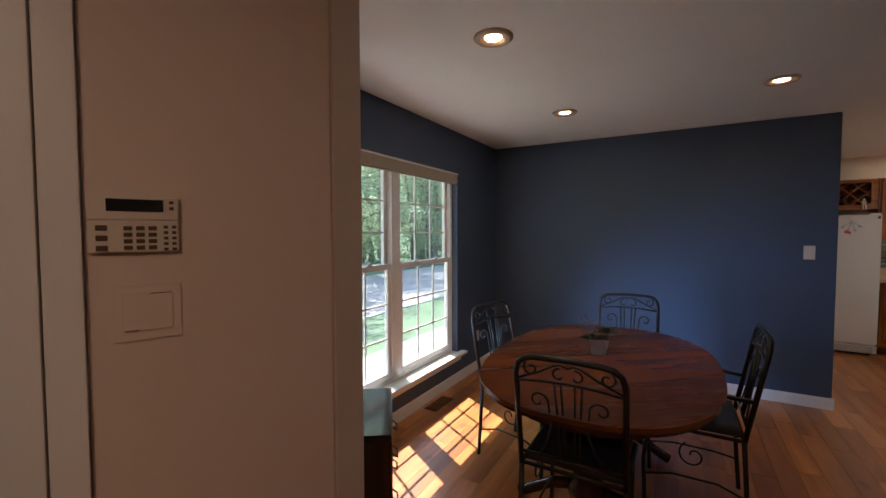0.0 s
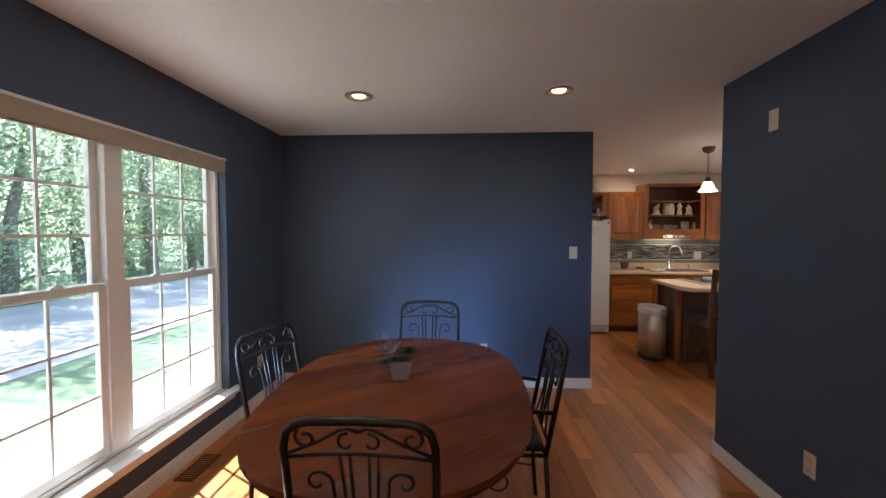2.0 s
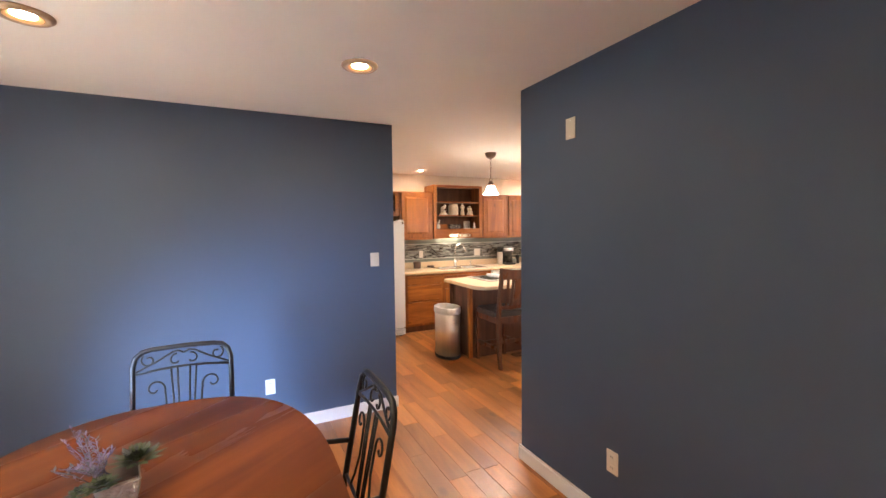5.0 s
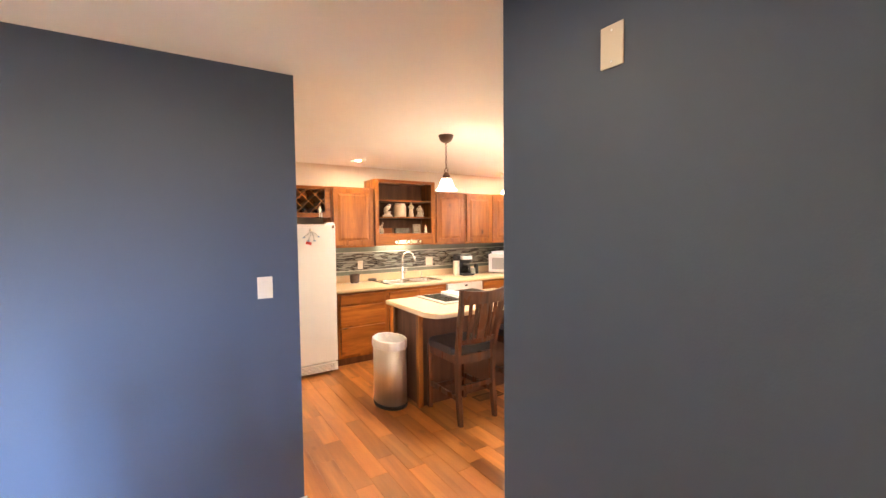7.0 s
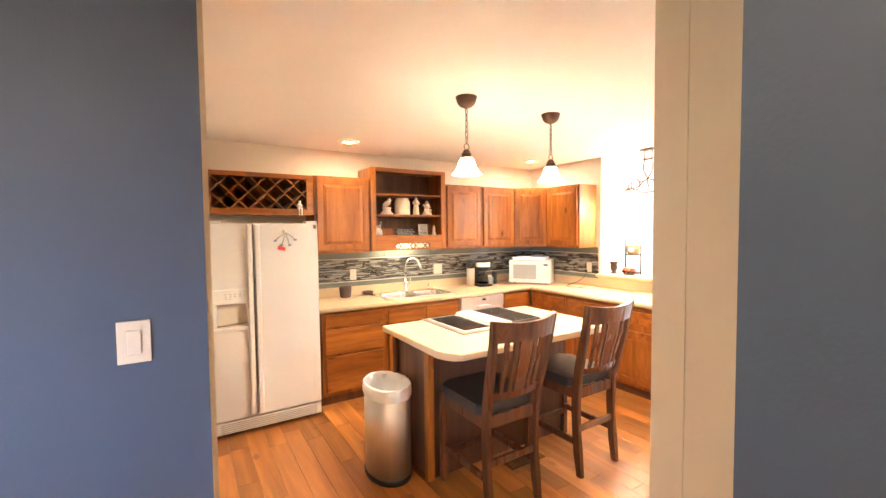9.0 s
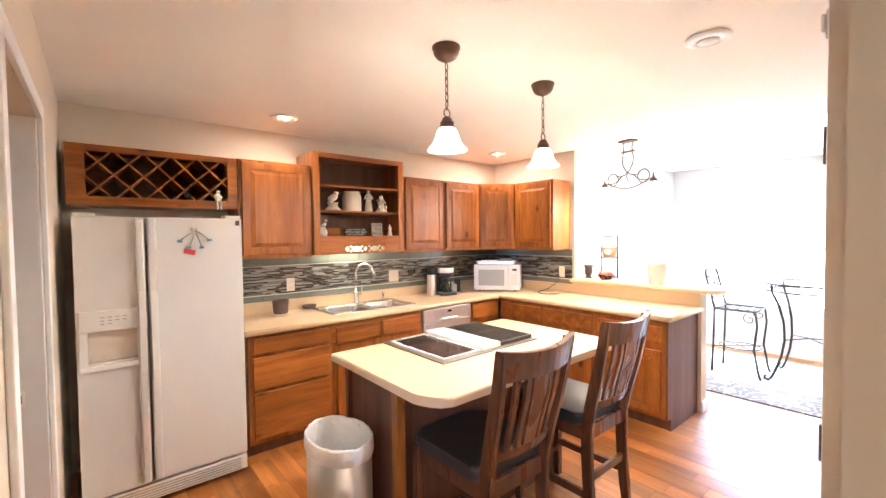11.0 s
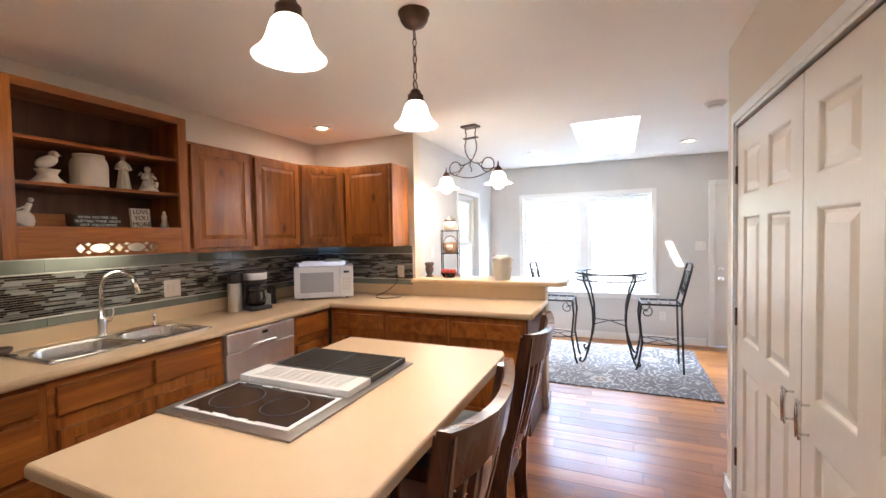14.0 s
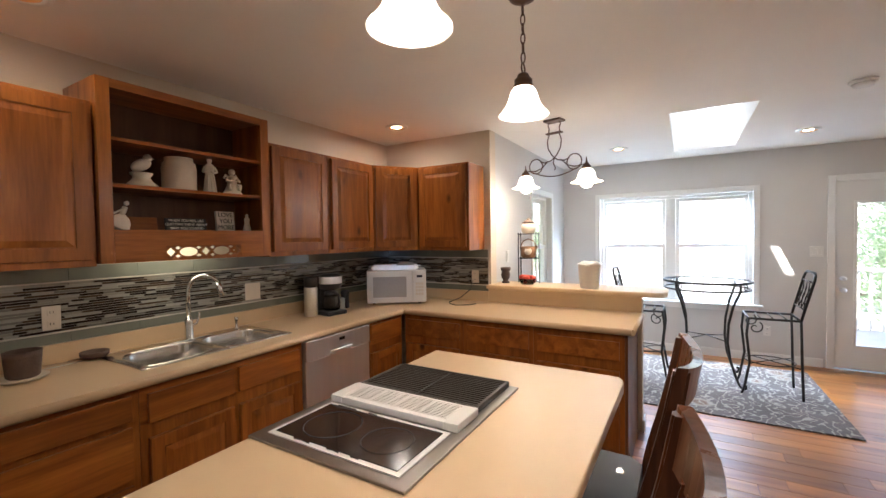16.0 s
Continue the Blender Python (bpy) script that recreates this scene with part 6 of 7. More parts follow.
# local: x along the front, front towards -y
part("case", boxes((-0.26, 0.26, 0.0, 0.34, 0.012, 0.30), bev=0.008), PLASTIC, mw)
d_ = part("door", boxes((-0.258, 0.135, -0.022, -0.001, 0.016, 0.296), bev=0.006), PLASTIC, mw)
part("door_window", boxes((-0.205, 0.085, -0.0245, -0.0222, 0.065, 0.245), bev=0.001), MESHWIN, d_, "pale grey mesh window")
for r in ((-0.212, 0.092, 0.055, 0.063), (-0.212, 0.092, 0.247, 0.255), (-0.212, -0.206, 0.063, 0.247), (0.086, 0.092, 0.063, 0.247)):
    part("window_bead", boxes((r[0], r[1], -0.0255, -0.0222, r[2], r[3])), PLASTIC, d_)
cp = part("control_panel", boxes((0.139, 0.258, -0.020, -0.001, 0.016, 0.296), bev=0.005), PLASTIC, mw)
part("display", boxes((0.175, 0.225, -0.0215, -0.0202, 0.235, 0.255)), BLACKGLASS, cp)
for r in range(4):
    for k in range(3):
        part("button", boxes((0.165 + k * 0.025, 0.183 + k * 0.025, -0.0215, -0.0202, 0.08 + r * 0.03, 0.10 + r * 0.03)), IVORY, cp)
for x in (-0.2, 0.2):
    for y in (0.05, 0.29):
        part("foot", lathe([(0.015, 0), (0.015, 0.012)], 10, (x, y, 0)), DARK, mw)
tr = single("serving_tray", boxes((-0.22, 0.19, 0.03, 0.29, 0.0, 0.008), (-0.22, 0.19, 0.03, 0.04, 0.008, 0.035), (-0.22, 0.19, 0.28, 0.29, 0.008, 0.035), (-0.25, -0.22, 0.10, 0.22, 0.022, 0.030), (0.19, 0.22, 0.10, 0.22, 0.022, 0.030), bev=0.002), STEEL, "metal serving tray on top of the microwave", "tray", m=pose(5.385, 7.845, 1.212, 0, 0, -54))
single("folded_foil", boxes((0.0, 0.16, 0.08, 0.24, 0.0, 0.014), (0.02, 0.15, 0.09, 0.22, 0.015, 0.024), bev=0.004), GALV, "folded foil packet on the tray", "packet", m=pose(5.385, 7.845, 1.2475, 0, 0, -54))

cm = thing("coffee_maker", "black and steel drip coffee maker with glass carafe", "coffee maker", m=pose(4.79, 8.06, 0.911, 0, 0, -8))
part("base", boxes((-0.09, 0.09, -0.11, 0.10, 0.0, 0.03), bev=0.008), DARK, cm)
part("tower", boxes((-0.085, 0.085, 0.03, 0.10, 0.0305, 0.30), bev=0.008), DARK, cm)
part("brew_head", lathe([(0.08, 0.20), (0.085, 0.235), (0.085, 0.30), (0.07, 0.315), (0.0, 0.318)], 24, (0, -0.025, 0)), DARK, cm)
part("steel_band", lathe([(0.0865, 0.24), (0.0875, 0.242), (0.0875, 0.292), (0.0865, 0.294)], 24, (0, -0.025, 0)), STEEL, cm)
cf = part("carafe", lathe([(0.055, 0.034), (0.07, 0.05), (0.072, 0.09), (0.055, 0.135), (0.045, 0.15), (0.042, 0.15), (0.052, 0.133), (0.068, 0.09), (0.066, 0.052), (0.0, 0.04)], 24, (0, -0.03, 0)), CLEAR, cm, "clear glass carafe")
part("carafe_band", lathe([(0.046, 0.15), (0.05, 0.152), (0.05, 0.175), (0.0, 0.18)], 20, (0, -0.03, 0)), DARK, cm)
part("carafe_handle", bars([[(0, -0.078, 0.165), (0, -0.125, 0.155), (0, -0.13, 0.10), (0, -0.10, 0.065)]], 0.009, 8), DARK, cm)
th = thing("thermal_flask", "tall steel and black thermal flask", "flask", m=pose(4.655, 8.11, 0.911))
part("flask_body", lathe([(0.048, 0.0), (0.05, 0.004), (0.05, 0.21), (0.046, 0.222)], 24), CANSTEEL, th)
part("flask_lid", lathe([(0.05, 0.2225), (0.05, 0.285), (0.042, 0.30), (0.0, 0.303)], 24), DARK, th)
part("flask_handle", bars([[(0.048, -0.01, 0.26), (0.08, -0.01, 0.24), (0.08, -0.01, 0.10), (0.05, -0.01, 0.06)]], 0.008, 8), DARK, th)
gk = thing("canister_set", "small dark canister and grinder beside the coffee maker", "canister", m=pose(4.99, 8.14, 0.911))
part("canister", lathe([(0.045, 0), (0.047, 0.005), (0.047, 0.09), (0.03, 0.10), (0.0, 0.102)], 20, (-0.03, -0.02, 0)), GALV, gk)
part("grinder", lathe([(0.035, 0), (0.037, 0.004), (0.033, 0.08), (0.037, 0.13), (0.034, 0.15), (0.0, 0.155)], 20, (0.06, 0.0, 0)), DARK, gk)
cable = single("power_cord", bars([[(5.835, 7.32, 1.10), (5.80, 7.33, 1.02), (5.74, 7.40, 0.95), (5.66, 7.47, 0.917), (5.58, 7.42, 0.916), (5.54, 7.33, 0.916), (5.60, 7.24, 0.916), (5.68, 7.22, 0.916)]], 0.004), DARK, "black power cord lying on the worktop", "cord")
pt = thing("ceramic_pot", "dark brown speckled ceramic pot on a saucer", "pot", m=pose(3.07, 8.10, 0.911))
part("saucer", lathe([(0.05, 0.0), (0.075, 0.006), (0.085, 0.014), (0.08, 0.016), (0.0, 0.008)], 26), CERAMIC, pt)
part("pot_body", lathe([(0.048, 0.012), (0.055, 0.02), (0.062, 0.10), (0.064, 0.125), (0.058, 0.125), (0.05, 0.04), (0.0, 0.035)], 28), CLAY, pt)
single("scrubber_dish", lathe([(0.045, 0), (0.058, 0.012), (0.06, 0.03), (0.055, 0.03), (0.05, 0.014), (0.0, 0.01)], 24), CLAY, "small dark bowl beside the sink", "bowl", m=pose(3.36, 8.22, 0.918))
single("charger_cable", bars([[(2.96, 8.16, 0.914), (3.0, 8.19, 0.914), (3.06, 8.21, 0.914), (3.15, 8.20, 0.914), (3.24, 8.20, 0.914), (3.31, 8.215, 0.914)]], 0.0025), PLASTIC, "white charging cable on the worktop", "cable")

# ---------------------------------------------------------------- things on the open shelves
def figure(name, label, profile, x, z, tilt=0, s=1.0, sx=1.0, sy=1.0, y=8.07, lumps=0.0, material=CERAMIC):
    bm = lathe(profile, 18, sx=sx, sy=sy)
    if lumps:
        for v in bm.verts:
            v.co += Vector((1, 0.6, 0.2)) * lumps * noise.noise(v.co * 28 + Vector((x * 9, 0, 0)))
    ob = single(name, bm, material, label, "ornament", m=pose(x, y, z, 0, 0, tilt))
    return ob


Z1s, Z2s = 1.773, 1.551
bd = figure("bird_ornament", "cream bird ornament perched on a pedestal", [(0.066, 0), (0.070, 0.010), (0.058, 0.020), (0.044, 0.034), (0.038, 0.05), (0.046, 0.066), (0.048, 0.075), (0.0, 0.080)], 3.53, Z1s, lumps=0.014)
bm = bmesh.new()
bmesh.ops.create_uvsphere(bm, u_segments=16, v_segments=10, radius=1.0, matrix=Matrix.Translation((0, 0, 0.115)) @ Matrix.Rotation(radians(-30), 4, "Y") @ Matrix.Diagonal((0.052, 0.028, 0.03, 1)))
bmesh.ops.create_uvsphere(bm, u_segments=12, v_segments=8, radius=0.021, matrix=Matrix.Translation((0.03, 0, 0.155)))
bmesh.ops.create_cone(bm, segments=8, radius1=0.007, radius2=0.0, depth=0.02, cap_ends=True, matrix=Matrix.Translation((0.056, 0, 0.155)) @ Matrix.Rotation(radians(90), 4, "Y"))
for f in bm.faces:
    f.smooth = True
part("bird", bm, CERAMIC, bd)
figure("stoneware_jar", "large cream stoneware jar", [(0.078, 0), (0.084, 0.006), (0.086, 0.12), (0.08, 0.15), (0.068, 0.165), (0.07, 0.172), (0.07, 0.182), (0.062, 0.183), (0.062, 0.165), (0.07, 0.14), (0.07, 0.03), (0.0, 0.02)], 3.725, Z1s, y=8.09)
bm = lathe([(0.034, 0), (0.036, 0.01), (0.029, 0.06), (0.022, 0.11), (0.027, 0.145), (0.022, 0.165), (0.009, 0.175), (0.014, 0.188), (0.015, 0.198), (0.010, 0.210), (0.0, 0.214)], 20, sy=0.75, ripple=0.02, waves=9)
for sx in (-1, 1):
    tube(bm, [(sx * 0.024, 0, 0.155), (sx * 0.036, -0.008, 0.125), (sx * 0.018, -0.024, 0.118), (0.0, -0.026, 0.128)], 0.0075, 8)
for k in range(9):
    a = 0.7 * k
    tube(bm, [(0.034 * math.cos(a), 0.026 * math.sin(a), 0.004), (0.026 * math.cos(a), 0.02 * math.sin(a), 0.07), (0.02 * math.cos(a), 0.015 * math.sin(a), 0.11)], 0.004, 6)
single("robed_statuette", bm, CERAMIC, "slim cream robed statuette with folded arms", "ornament", m=pose(3.885, 8.07, Z1s, 0, 0, -20))
bm = lathe([(0.052, 0), (0.054, 0.012), (0.044, 0.026), (0.038, 0.04), (0.030, 0.062), (0.026, 0.085), (0.029, 0.105), (0.018, 0.120), (0.0, 0.124)], 20, ripple=0.05, waves=7)
bmesh.ops.create_uvsphere(bm, u_segments=12, v_segments=8, radius=0.020, matrix=Matrix.Translation((-0.004, -0.006, 0.140)))
for sx in (-1, 1):
    tube(bm, [(sx * 0.024, 0, 0.108), (sx * 0.036, -0.014, 0.084), (sx * 0.014, -0.034, 0.090)], 0.008, 8)
    tube(bm, [(sx * 0.018, -0.006, 0.060), (sx * 0.034, -0.036, 0.056), (sx * 0.026, -0.044, 0.026)], 0.011, 8)
    tube(bm, [(sx * 0.012, 0.018, 0.105), (sx * 0.030, 0.030, 0.125), (sx * 0.038, 0.032, 0.105)], 0.008, 6)
for f in bm.faces:
    f.smooth = True
single("cherub_statuette", bm, CERAMIC, "small seated cream statuette on a base", "ornament", m=pose(4.025, 8.07, Z1s, 0, 0, -15))
bm = lathe([(0.030, 0), (0.034, 0.006), (0.040, 0.03), (0.036, 0.055), (0.018, 0.078), (0.0, 0.084)], 20, sy=0.6)
for v in bm.verts:
    sweep = max(0.0, -v.co.x) / 0.04 * max(0.0, 0.085 - v.co.z) / 0.085
    v.co.x -= 0.035 * sweep
    v.co.z += 0.045 * sweep
tube(bm, [(0.0, 0, 0.07), (0.012, 0, 0.095), (0.020, 0, 0.118)], 0.012, 8)
tube(bm, [(0.018, 0, 0.112), (-0.008, -0.004, 0.098), (-0.040, -0.008, 0.080), (-0.052, -0.006, 0.066)], 0.005, 6)
bmesh.ops.create_uvsphere(bm, u_segments=12, v_segments=8, radius=0.012, matrix=Matrix.Translation((0.026, 0, 0.136)))
single("dancer_statuette", bm, CERAMIC, "small cream dancing statuette in a sweeping skirt", "ornament", m=pose(3.43, 8.06, Z2s))
figure("kneeling_statuette", "small cream statuette at the shelf end", [(0.022, 0), (0.022, 0.02), (0.014, 0.05), (0.018, 0.075), (0.008, 0.088), (0.011, 0.1), (0.0, 0.11)], 4.095, Z2s, y=8.04, lumps=0.004)
single("wooden_plaque", boxes((-0.07, 0.07, 0.0, 0.016, 0.0, 0.075), bev=0.003), CAB_X, "plain brown wooden plaque leaning on the shelf", "plaque", m=pose(3.545, 8.10, Z2s, -12, 0, 0))
BOARD = mat("black_sign_board", (0.03, 0.028, 0.026), 0.7, var=0.3, scale=30)
LETTER = mat("cream_lettering", (0.62, 0.58, 0.50), 0.7, var=0.08, scale=30)
KRAFT = mat("tan_sign_board", (0.50, 0.44, 0.36), 0.7, var=0.15, scale=20)
sg = thing("motto_sign", "black wooden sign with cream lettering", "sign", m=pose(3.745, 8.06, Z2s, -8, 0, 0))
part("board", boxes((-0.108, 0.108, 0.0, 0.02, 0.0, 0.072), bev=0.002), BOARD, sg)
for i, line in enumerate(("WHEN YOU FEEL LIKE", "QUITTING THINK ABOUT", "WHY YOU STARTED")):
    text("lettering", line, 0.0195, LETTER, sg, pose(0, -0.0012, 0.058 - i * 0.022, 90, 0, 0))
lv = thing("love_sign", "tan block sign with dark lettering", "sign", m=pose(3.972, 8.06, Z2s, -6, 0, 0))
part("board", boxes((-0.055, 0.055, 0.0, 0.02, 0.0, 0.12), bev=0.002), KRAFT, lv)
for i, line in enumerate(("LOVE", "YOU", "MORE")):
    text("lettering", line, 0.038, BOARD, lv, pose(0, -0.0012, 0.098 - i * 0.038, 90, 0, 0))

# ---------------------------------------------------------------- things on the bar
BZ = 1.071
figure("footed_vase", "brown footed vase on the bar", [(0.035, 0), (0.037, 0.01), (0.02, 0.022), (0.035, 0.045), (0.042, 0.075), (0.034, 0.105), (0.044, 0.12), (0.046, 0.14), (0.038, 0.14), (0.03, 0.108), (0.0, 0.05)], 5.99, BZ, y=7.065, material=CLAY)
rk = thing("tiered_stand", "black wire tiered stand holding a jar and basket", "stand", m=pose(6.085, 6.88, BZ, 0, 0, -60) @ Matrix.Diagonal((1.15, 1.15, 1.28, 1)))
for sx in (-0.07, 0.07):
    for sy in (-0.055, 0.055):
        part("upright", bars([[(sx, sy, 0.0), (sx, sy, 0.355)]], 0.004), IRON, rk)
for z in (0.012, 0.175, 0.345):
    part("tier", bars([[(-0.07, -0.055, z), (0.07, -0.055, z), (0.07, 0.055, z), (-0.07, 0.055, z), (-0.07, -0.055, z)]] + [[(-0.07 + 0.028 * i, -0.055, z), (-0.07 + 0.028 * i, 0.055, z)] for i in range(1, 5)], 0.003), IRON, rk)
jr = thing("lidded_jar", "cream and brown lidded jar on the stand", "jar", m=pose(6.085, 6.88, BZ + 0.447) @ Matrix.Scale(1.1, 4))
part("jar_body", lathe([(0.045, 0), (0.055, 0.01), (0.058, 0.05), (0.05, 0.075), (0.04, 0.08)], 22), CERAMIC, jr)
part("lid", lathe([(0.048, 0.0805), (0.05, 0.088), (0.03, 0.105), (0.012, 0.112), (0.014, 0.122), (0.0, 0.128)], 22), CLAY, jr)
bs = thing("wicker_basket", "brown wicker basket on the stand", "basket", m=pose(6.085, 6.88, BZ + 0.230) @ Matrix.Scale(1.15, 4))
part("basket_body", lathe([(0.05, 0), (0.055, 0.01), (0.07, 0.085), (0.066, 0.085), (0.05, 0.02), (0.0, 0.015)], 24), WICKER, bs)
part("medallion", lathe([(0.028, 0), (0.028, 0.004), (0.0, 0.005)], 20), CERAMIC, bs).matrix_basis = pose(-0.062, -0.018, 0.05, 0, -80, 16)
part("basket_handle", bars([[(0, 0.066, 0.085), (0, 0.04, 0.13), (0, 0, 0.145), (0, -0.04, 0.13), (0, -0.066, 0.085)]], 0.004), WICKER, bs)
fb = thing("fruit_basket", "glass dish with red apples on the bar", "fruit bowl", m=pose(5.965, 6.85, BZ))
part("dish", lathe([(0.05, 0), (0.055, 0.004), (0.085, 0.05), (0.08, 0.05), (0.05, 0.01), (0.0, 0.007)], 24), CLEAR, fb)
for x, y, z in ((-0.035, 0.0, 0.047), (0.035, 0.01, 0.047), (0.0, -0.04, 0.05), (0.005, 0.045, 0.052)):
    part("apple", lathe([(0.008, -0.032), (0.024, -0.03), (0.034, -0.012), (0.036, 0.008), (0.026, 0.028), (0.01, 0.03), (0.0, 0.024)], 16, (x, y, z)), TOMATO, fb)
bk_ = thing("white_bucket", "white tapered bucket with grey cloth inside", "bucket", m=pose(5.90, 6.315, BZ) @ Matrix.Scale(1.1, 4))
part("pail", lathe([(0.062, 0), (0.065, 0.004), (0.082, 0.17), (0.086, 0.178), (0.080, 0.178), (0.062, 0.01), (0.0, 0.008)], 30), ENAMEL, bk_)
bm = lathe([(0.076, 0.15), (0.07, 0.185), (0.04, 0.198), (0.0, 0.19)], 22)
for v in bm.verts:
    v.co.z += 0.01 * noise.noise(v.co * 30)
part("cloth", bm, GALV, bk_, "crumpled grey cloth")
for s in (-1, 1):
    part("ear", bars([[(s * 0.08, -0.015, 0.165), (s * 0.095, -0.01, 0.168), (s * 0.095, 0.01, 0.168), (s * 0.08, 0.015, 0.165)]], 0.004), PLASTIC, bk_)

# ---------------------------------------------------------------- breakfast nook
RUGM = mat("patterned_rug", (0.24, 0.22, 0.22), 0.95, var=0.1, scale=4, bump=0.9, fine=260)
def rug_pattern(m):
    """Flowers and scrolls in cream, grey and blue."""
    nt, b = m.node_tree, m.node_tree.nodes["Principled BSDF"]
    tc = nt.nodes.new("ShaderNodeTexCoord")
    vor, nz, wv = nt.nodes.new("ShaderNodeTexVoronoi"), nt.nodes.new("ShaderNodeTexNoise"), nt.nodes.new("ShaderNodeTexWave")
    vor.inputs["Scale"].default_value, nz.inputs["Scale"].default_value = 3.1, 5.5
    wv.wave_type = "RINGS"
    wv.inputs["Scale"].default_value, wv.inputs["Distortion"].default_value, wv.inputs["Detail"].default_value = 3.2, 16.0, 2.0
    wv.inputs["Detail Scale"].default_value = 2.2
    for n in (vor, nz, wv):
        nt.links.new(tc.outputs["Object"], n.inputs["Vector"])
    r1 = nt.nodes.new("ShaderNodeValToRGB")
    for p, c in ((0.0, (0.33, 0.27, 0.20)), (0.14, (0.22, 0.13, 0.09)), (0.24, (0.40, 0.35, 0.29)), (0.36, (0.155, 0.125, 0.115))):
        e = r1.color_ramp.elements.new(p) if p not in (0.0,) else r1.color_ramp.elements[0]
        e.color = (*c, 1)
    r1.color_ramp.elements[-1].color = (0.20, 0.165, 0.15, 1)
    nt.links.new(vor.outputs["Distance"], r1.inputs["Fac"])
    r2 = nt.nodes.new("ShaderNodeValToRGB")
    r2.color_ramp.elements[0].position, r2.color_ramp.elements[1].position = 0.84, 0.93
    nt.links.new(wv.outputs["Fac"], r2.inputs["Fac"])
    mx = nt.nodes.new("ShaderNodeMix")
    mx.data_type = "RGBA"
    mx.inputs["B"].default_value = (0.42, 0.37, 0.31, 1)
    nt.links.new(r2.outputs["Color"], mx.inputs["Factor"])
    nt.links.new(r1.outputs["Color"], mx.inputs["A"])
    nt.links.new(mx.outputs["Result"], b.inputs["Base Color"])
rug_pattern(RUGM)
single("area_rug", boxes((6.46, 8.12, 4.55, 6.92, 0.001, 0.012), bev=0.003), RUGM, "grey and cream floral patterned area rug", "rug")

bt = thing("bistro_table", "black wrought-iron bar-height bistro table without glass", "table", m=pose(7.47, 5.47, 0.012))
part("top_ring", ring((0, 0, 1.0), 0.385, 0.011, 48), IRON, bt)
part("lower_ring", ring((0, 0, 0.925), 0.375, 0.009, 48), IRON, bt)
part("glass_disc", lathe([(0.375, 1.012), (0.378, 1.015), (0.375, 1.02), (0.0, 1.02)], 48), GLASS, bt, "clear round glass top")
for k in range(4):
    a = radians(45 + 90 * k)
    R = lambda r, z, t=0.0: (r * math.cos(a) - t * math.sin(a), r * math.sin(a) + t * math.cos(a), z)
    part("leg", bars([[R(0.375, 1.0), R(0.37, 0.92), R(0.30, 0.78), R(0.25, 0.60), R(0.24, 0.42), R(0.27, 0.25), R(0.33, 0.10), R(0.365, 0.035), R(0.40, 0.012), R(0.43, 0.03), R(0.43, 0.055), R(0.41, 0.06)]], 0.0115, 8), IRON, bt)
    part("cross_brace", bars([[R(0.245, 0.42), R(0.0, 0.44)]], 0.006), IRON, bt)
    part("rim_scroll", bars([[R(0.38 + 0.0 * u, 0.962 + v, u) for u, _, v in scroll((0.05, 0, 0), 0.006, 0.034, 0, 500, 22)]], 0.005), IRON, bt)


def bistro_chair(m):
    """Local: faces +y, back legs at y=0."""
    t = thing("bistro_chair", "black wrought-iron bar-height bistro chair", "chair", "bistro chairs", m)
    w, zs = 0.19, 0.70
    lean = lambda z: -0.10 * max(0.0, z - zs) / 0.42
    P = lambda x, z: (x, lean(z), z)
    bk = part("back_frame", bars([[P(-w, zs), P(-w, 1.06), P(-w + 0.02, 1.10), P(-w + 0.06, 1.12), P(w - 0.06, 1.12), P(w - 0.02, 1.10), P(w, 1.06), P(w, zs)]], 0.0115, 8), IRON, t)
    part("back_rail", bars([[P(-w, 0.80), P(w, 0.80)]], 0.007), IRON, bk)
    part("back_rail", bars([[P(-w, 1.04), P(w, 1.04)]], 0.007), IRON, bk)
    for x in (-0.10, 0.0, 0.10):
        part("back_bar", bars([[P(x - 0.05, 0.80), P(x + 0.02, 0.90), P(x - 0.02, 0.97), P(x + 0.04, 1.04)]], 0.005), IRON, bk)
        part("back_bar", bars([[P(x + 0.05, 0.80), P(x - 0.02, 0.92), P(x + 0.03, 1.04)]], 0.005), IRON, bk)
    part("seat_frame", bars([[(-w, 0, zs), (-w, 0.37, zs), (w, 0.37, zs), (w, 0, zs), (-w, 0, zs)]], 0.011, 8), IRON, t)
    for y in (0.09, 0.185, 0.28):
        part("seat_bar", bars([[(-w, y, zs), (w, y, zs)]], 0.006), IRON, t)
    for s in (-1, 1):
        part("rear_leg", bars([[(s * w, 0, zs), (s * w, -0.01, 0.3), (s * w, -0.02, 0.0)]], 0.011, 8), IRON, t)
        part("front_leg", bars([[(s * w, 0.37, zs), (s * w, 0.385, 0.55), (s * w, 0.36, 0.30), (s * w, 0.40, 0.06), (s * w, 0.42, 0.0)]], 0.011, 8), IRON, t)
        part("leg_scroll", bars([[(s * w, 0.32 - u, v) for u, _, v in scroll((0.0, 0, 0.62), 0.01, 0.06, 40, 420, 20)]], 0.006), IRON, t)
    oval = [(0.18 * math.cos(a_), 0.19 + 0.19 * math.sin(a_), 0.28) for a_ in [2 * math.pi * i / 28 for i in range(28)]]
    part("foot_ring", tube(bmesh.new(), oval, 0.006, 6, True), IRON, t)
    part("foot_brace", bars([[(-w, 0.0, 0.28), (0, 0.19, 0.285), (w, 0.37, 0.28)], [(w, 0.0, 0.28), (0, 0.19, 0.285), (-w, 0.37, 0.28)]], 0.005), IRON, t)
    return t


b1 = bistro_chair(pose(7.31, 4.785, 0.012))
copy_thing(b1, pose(7.33, 6.22, 0.012, 0, 0, 180))

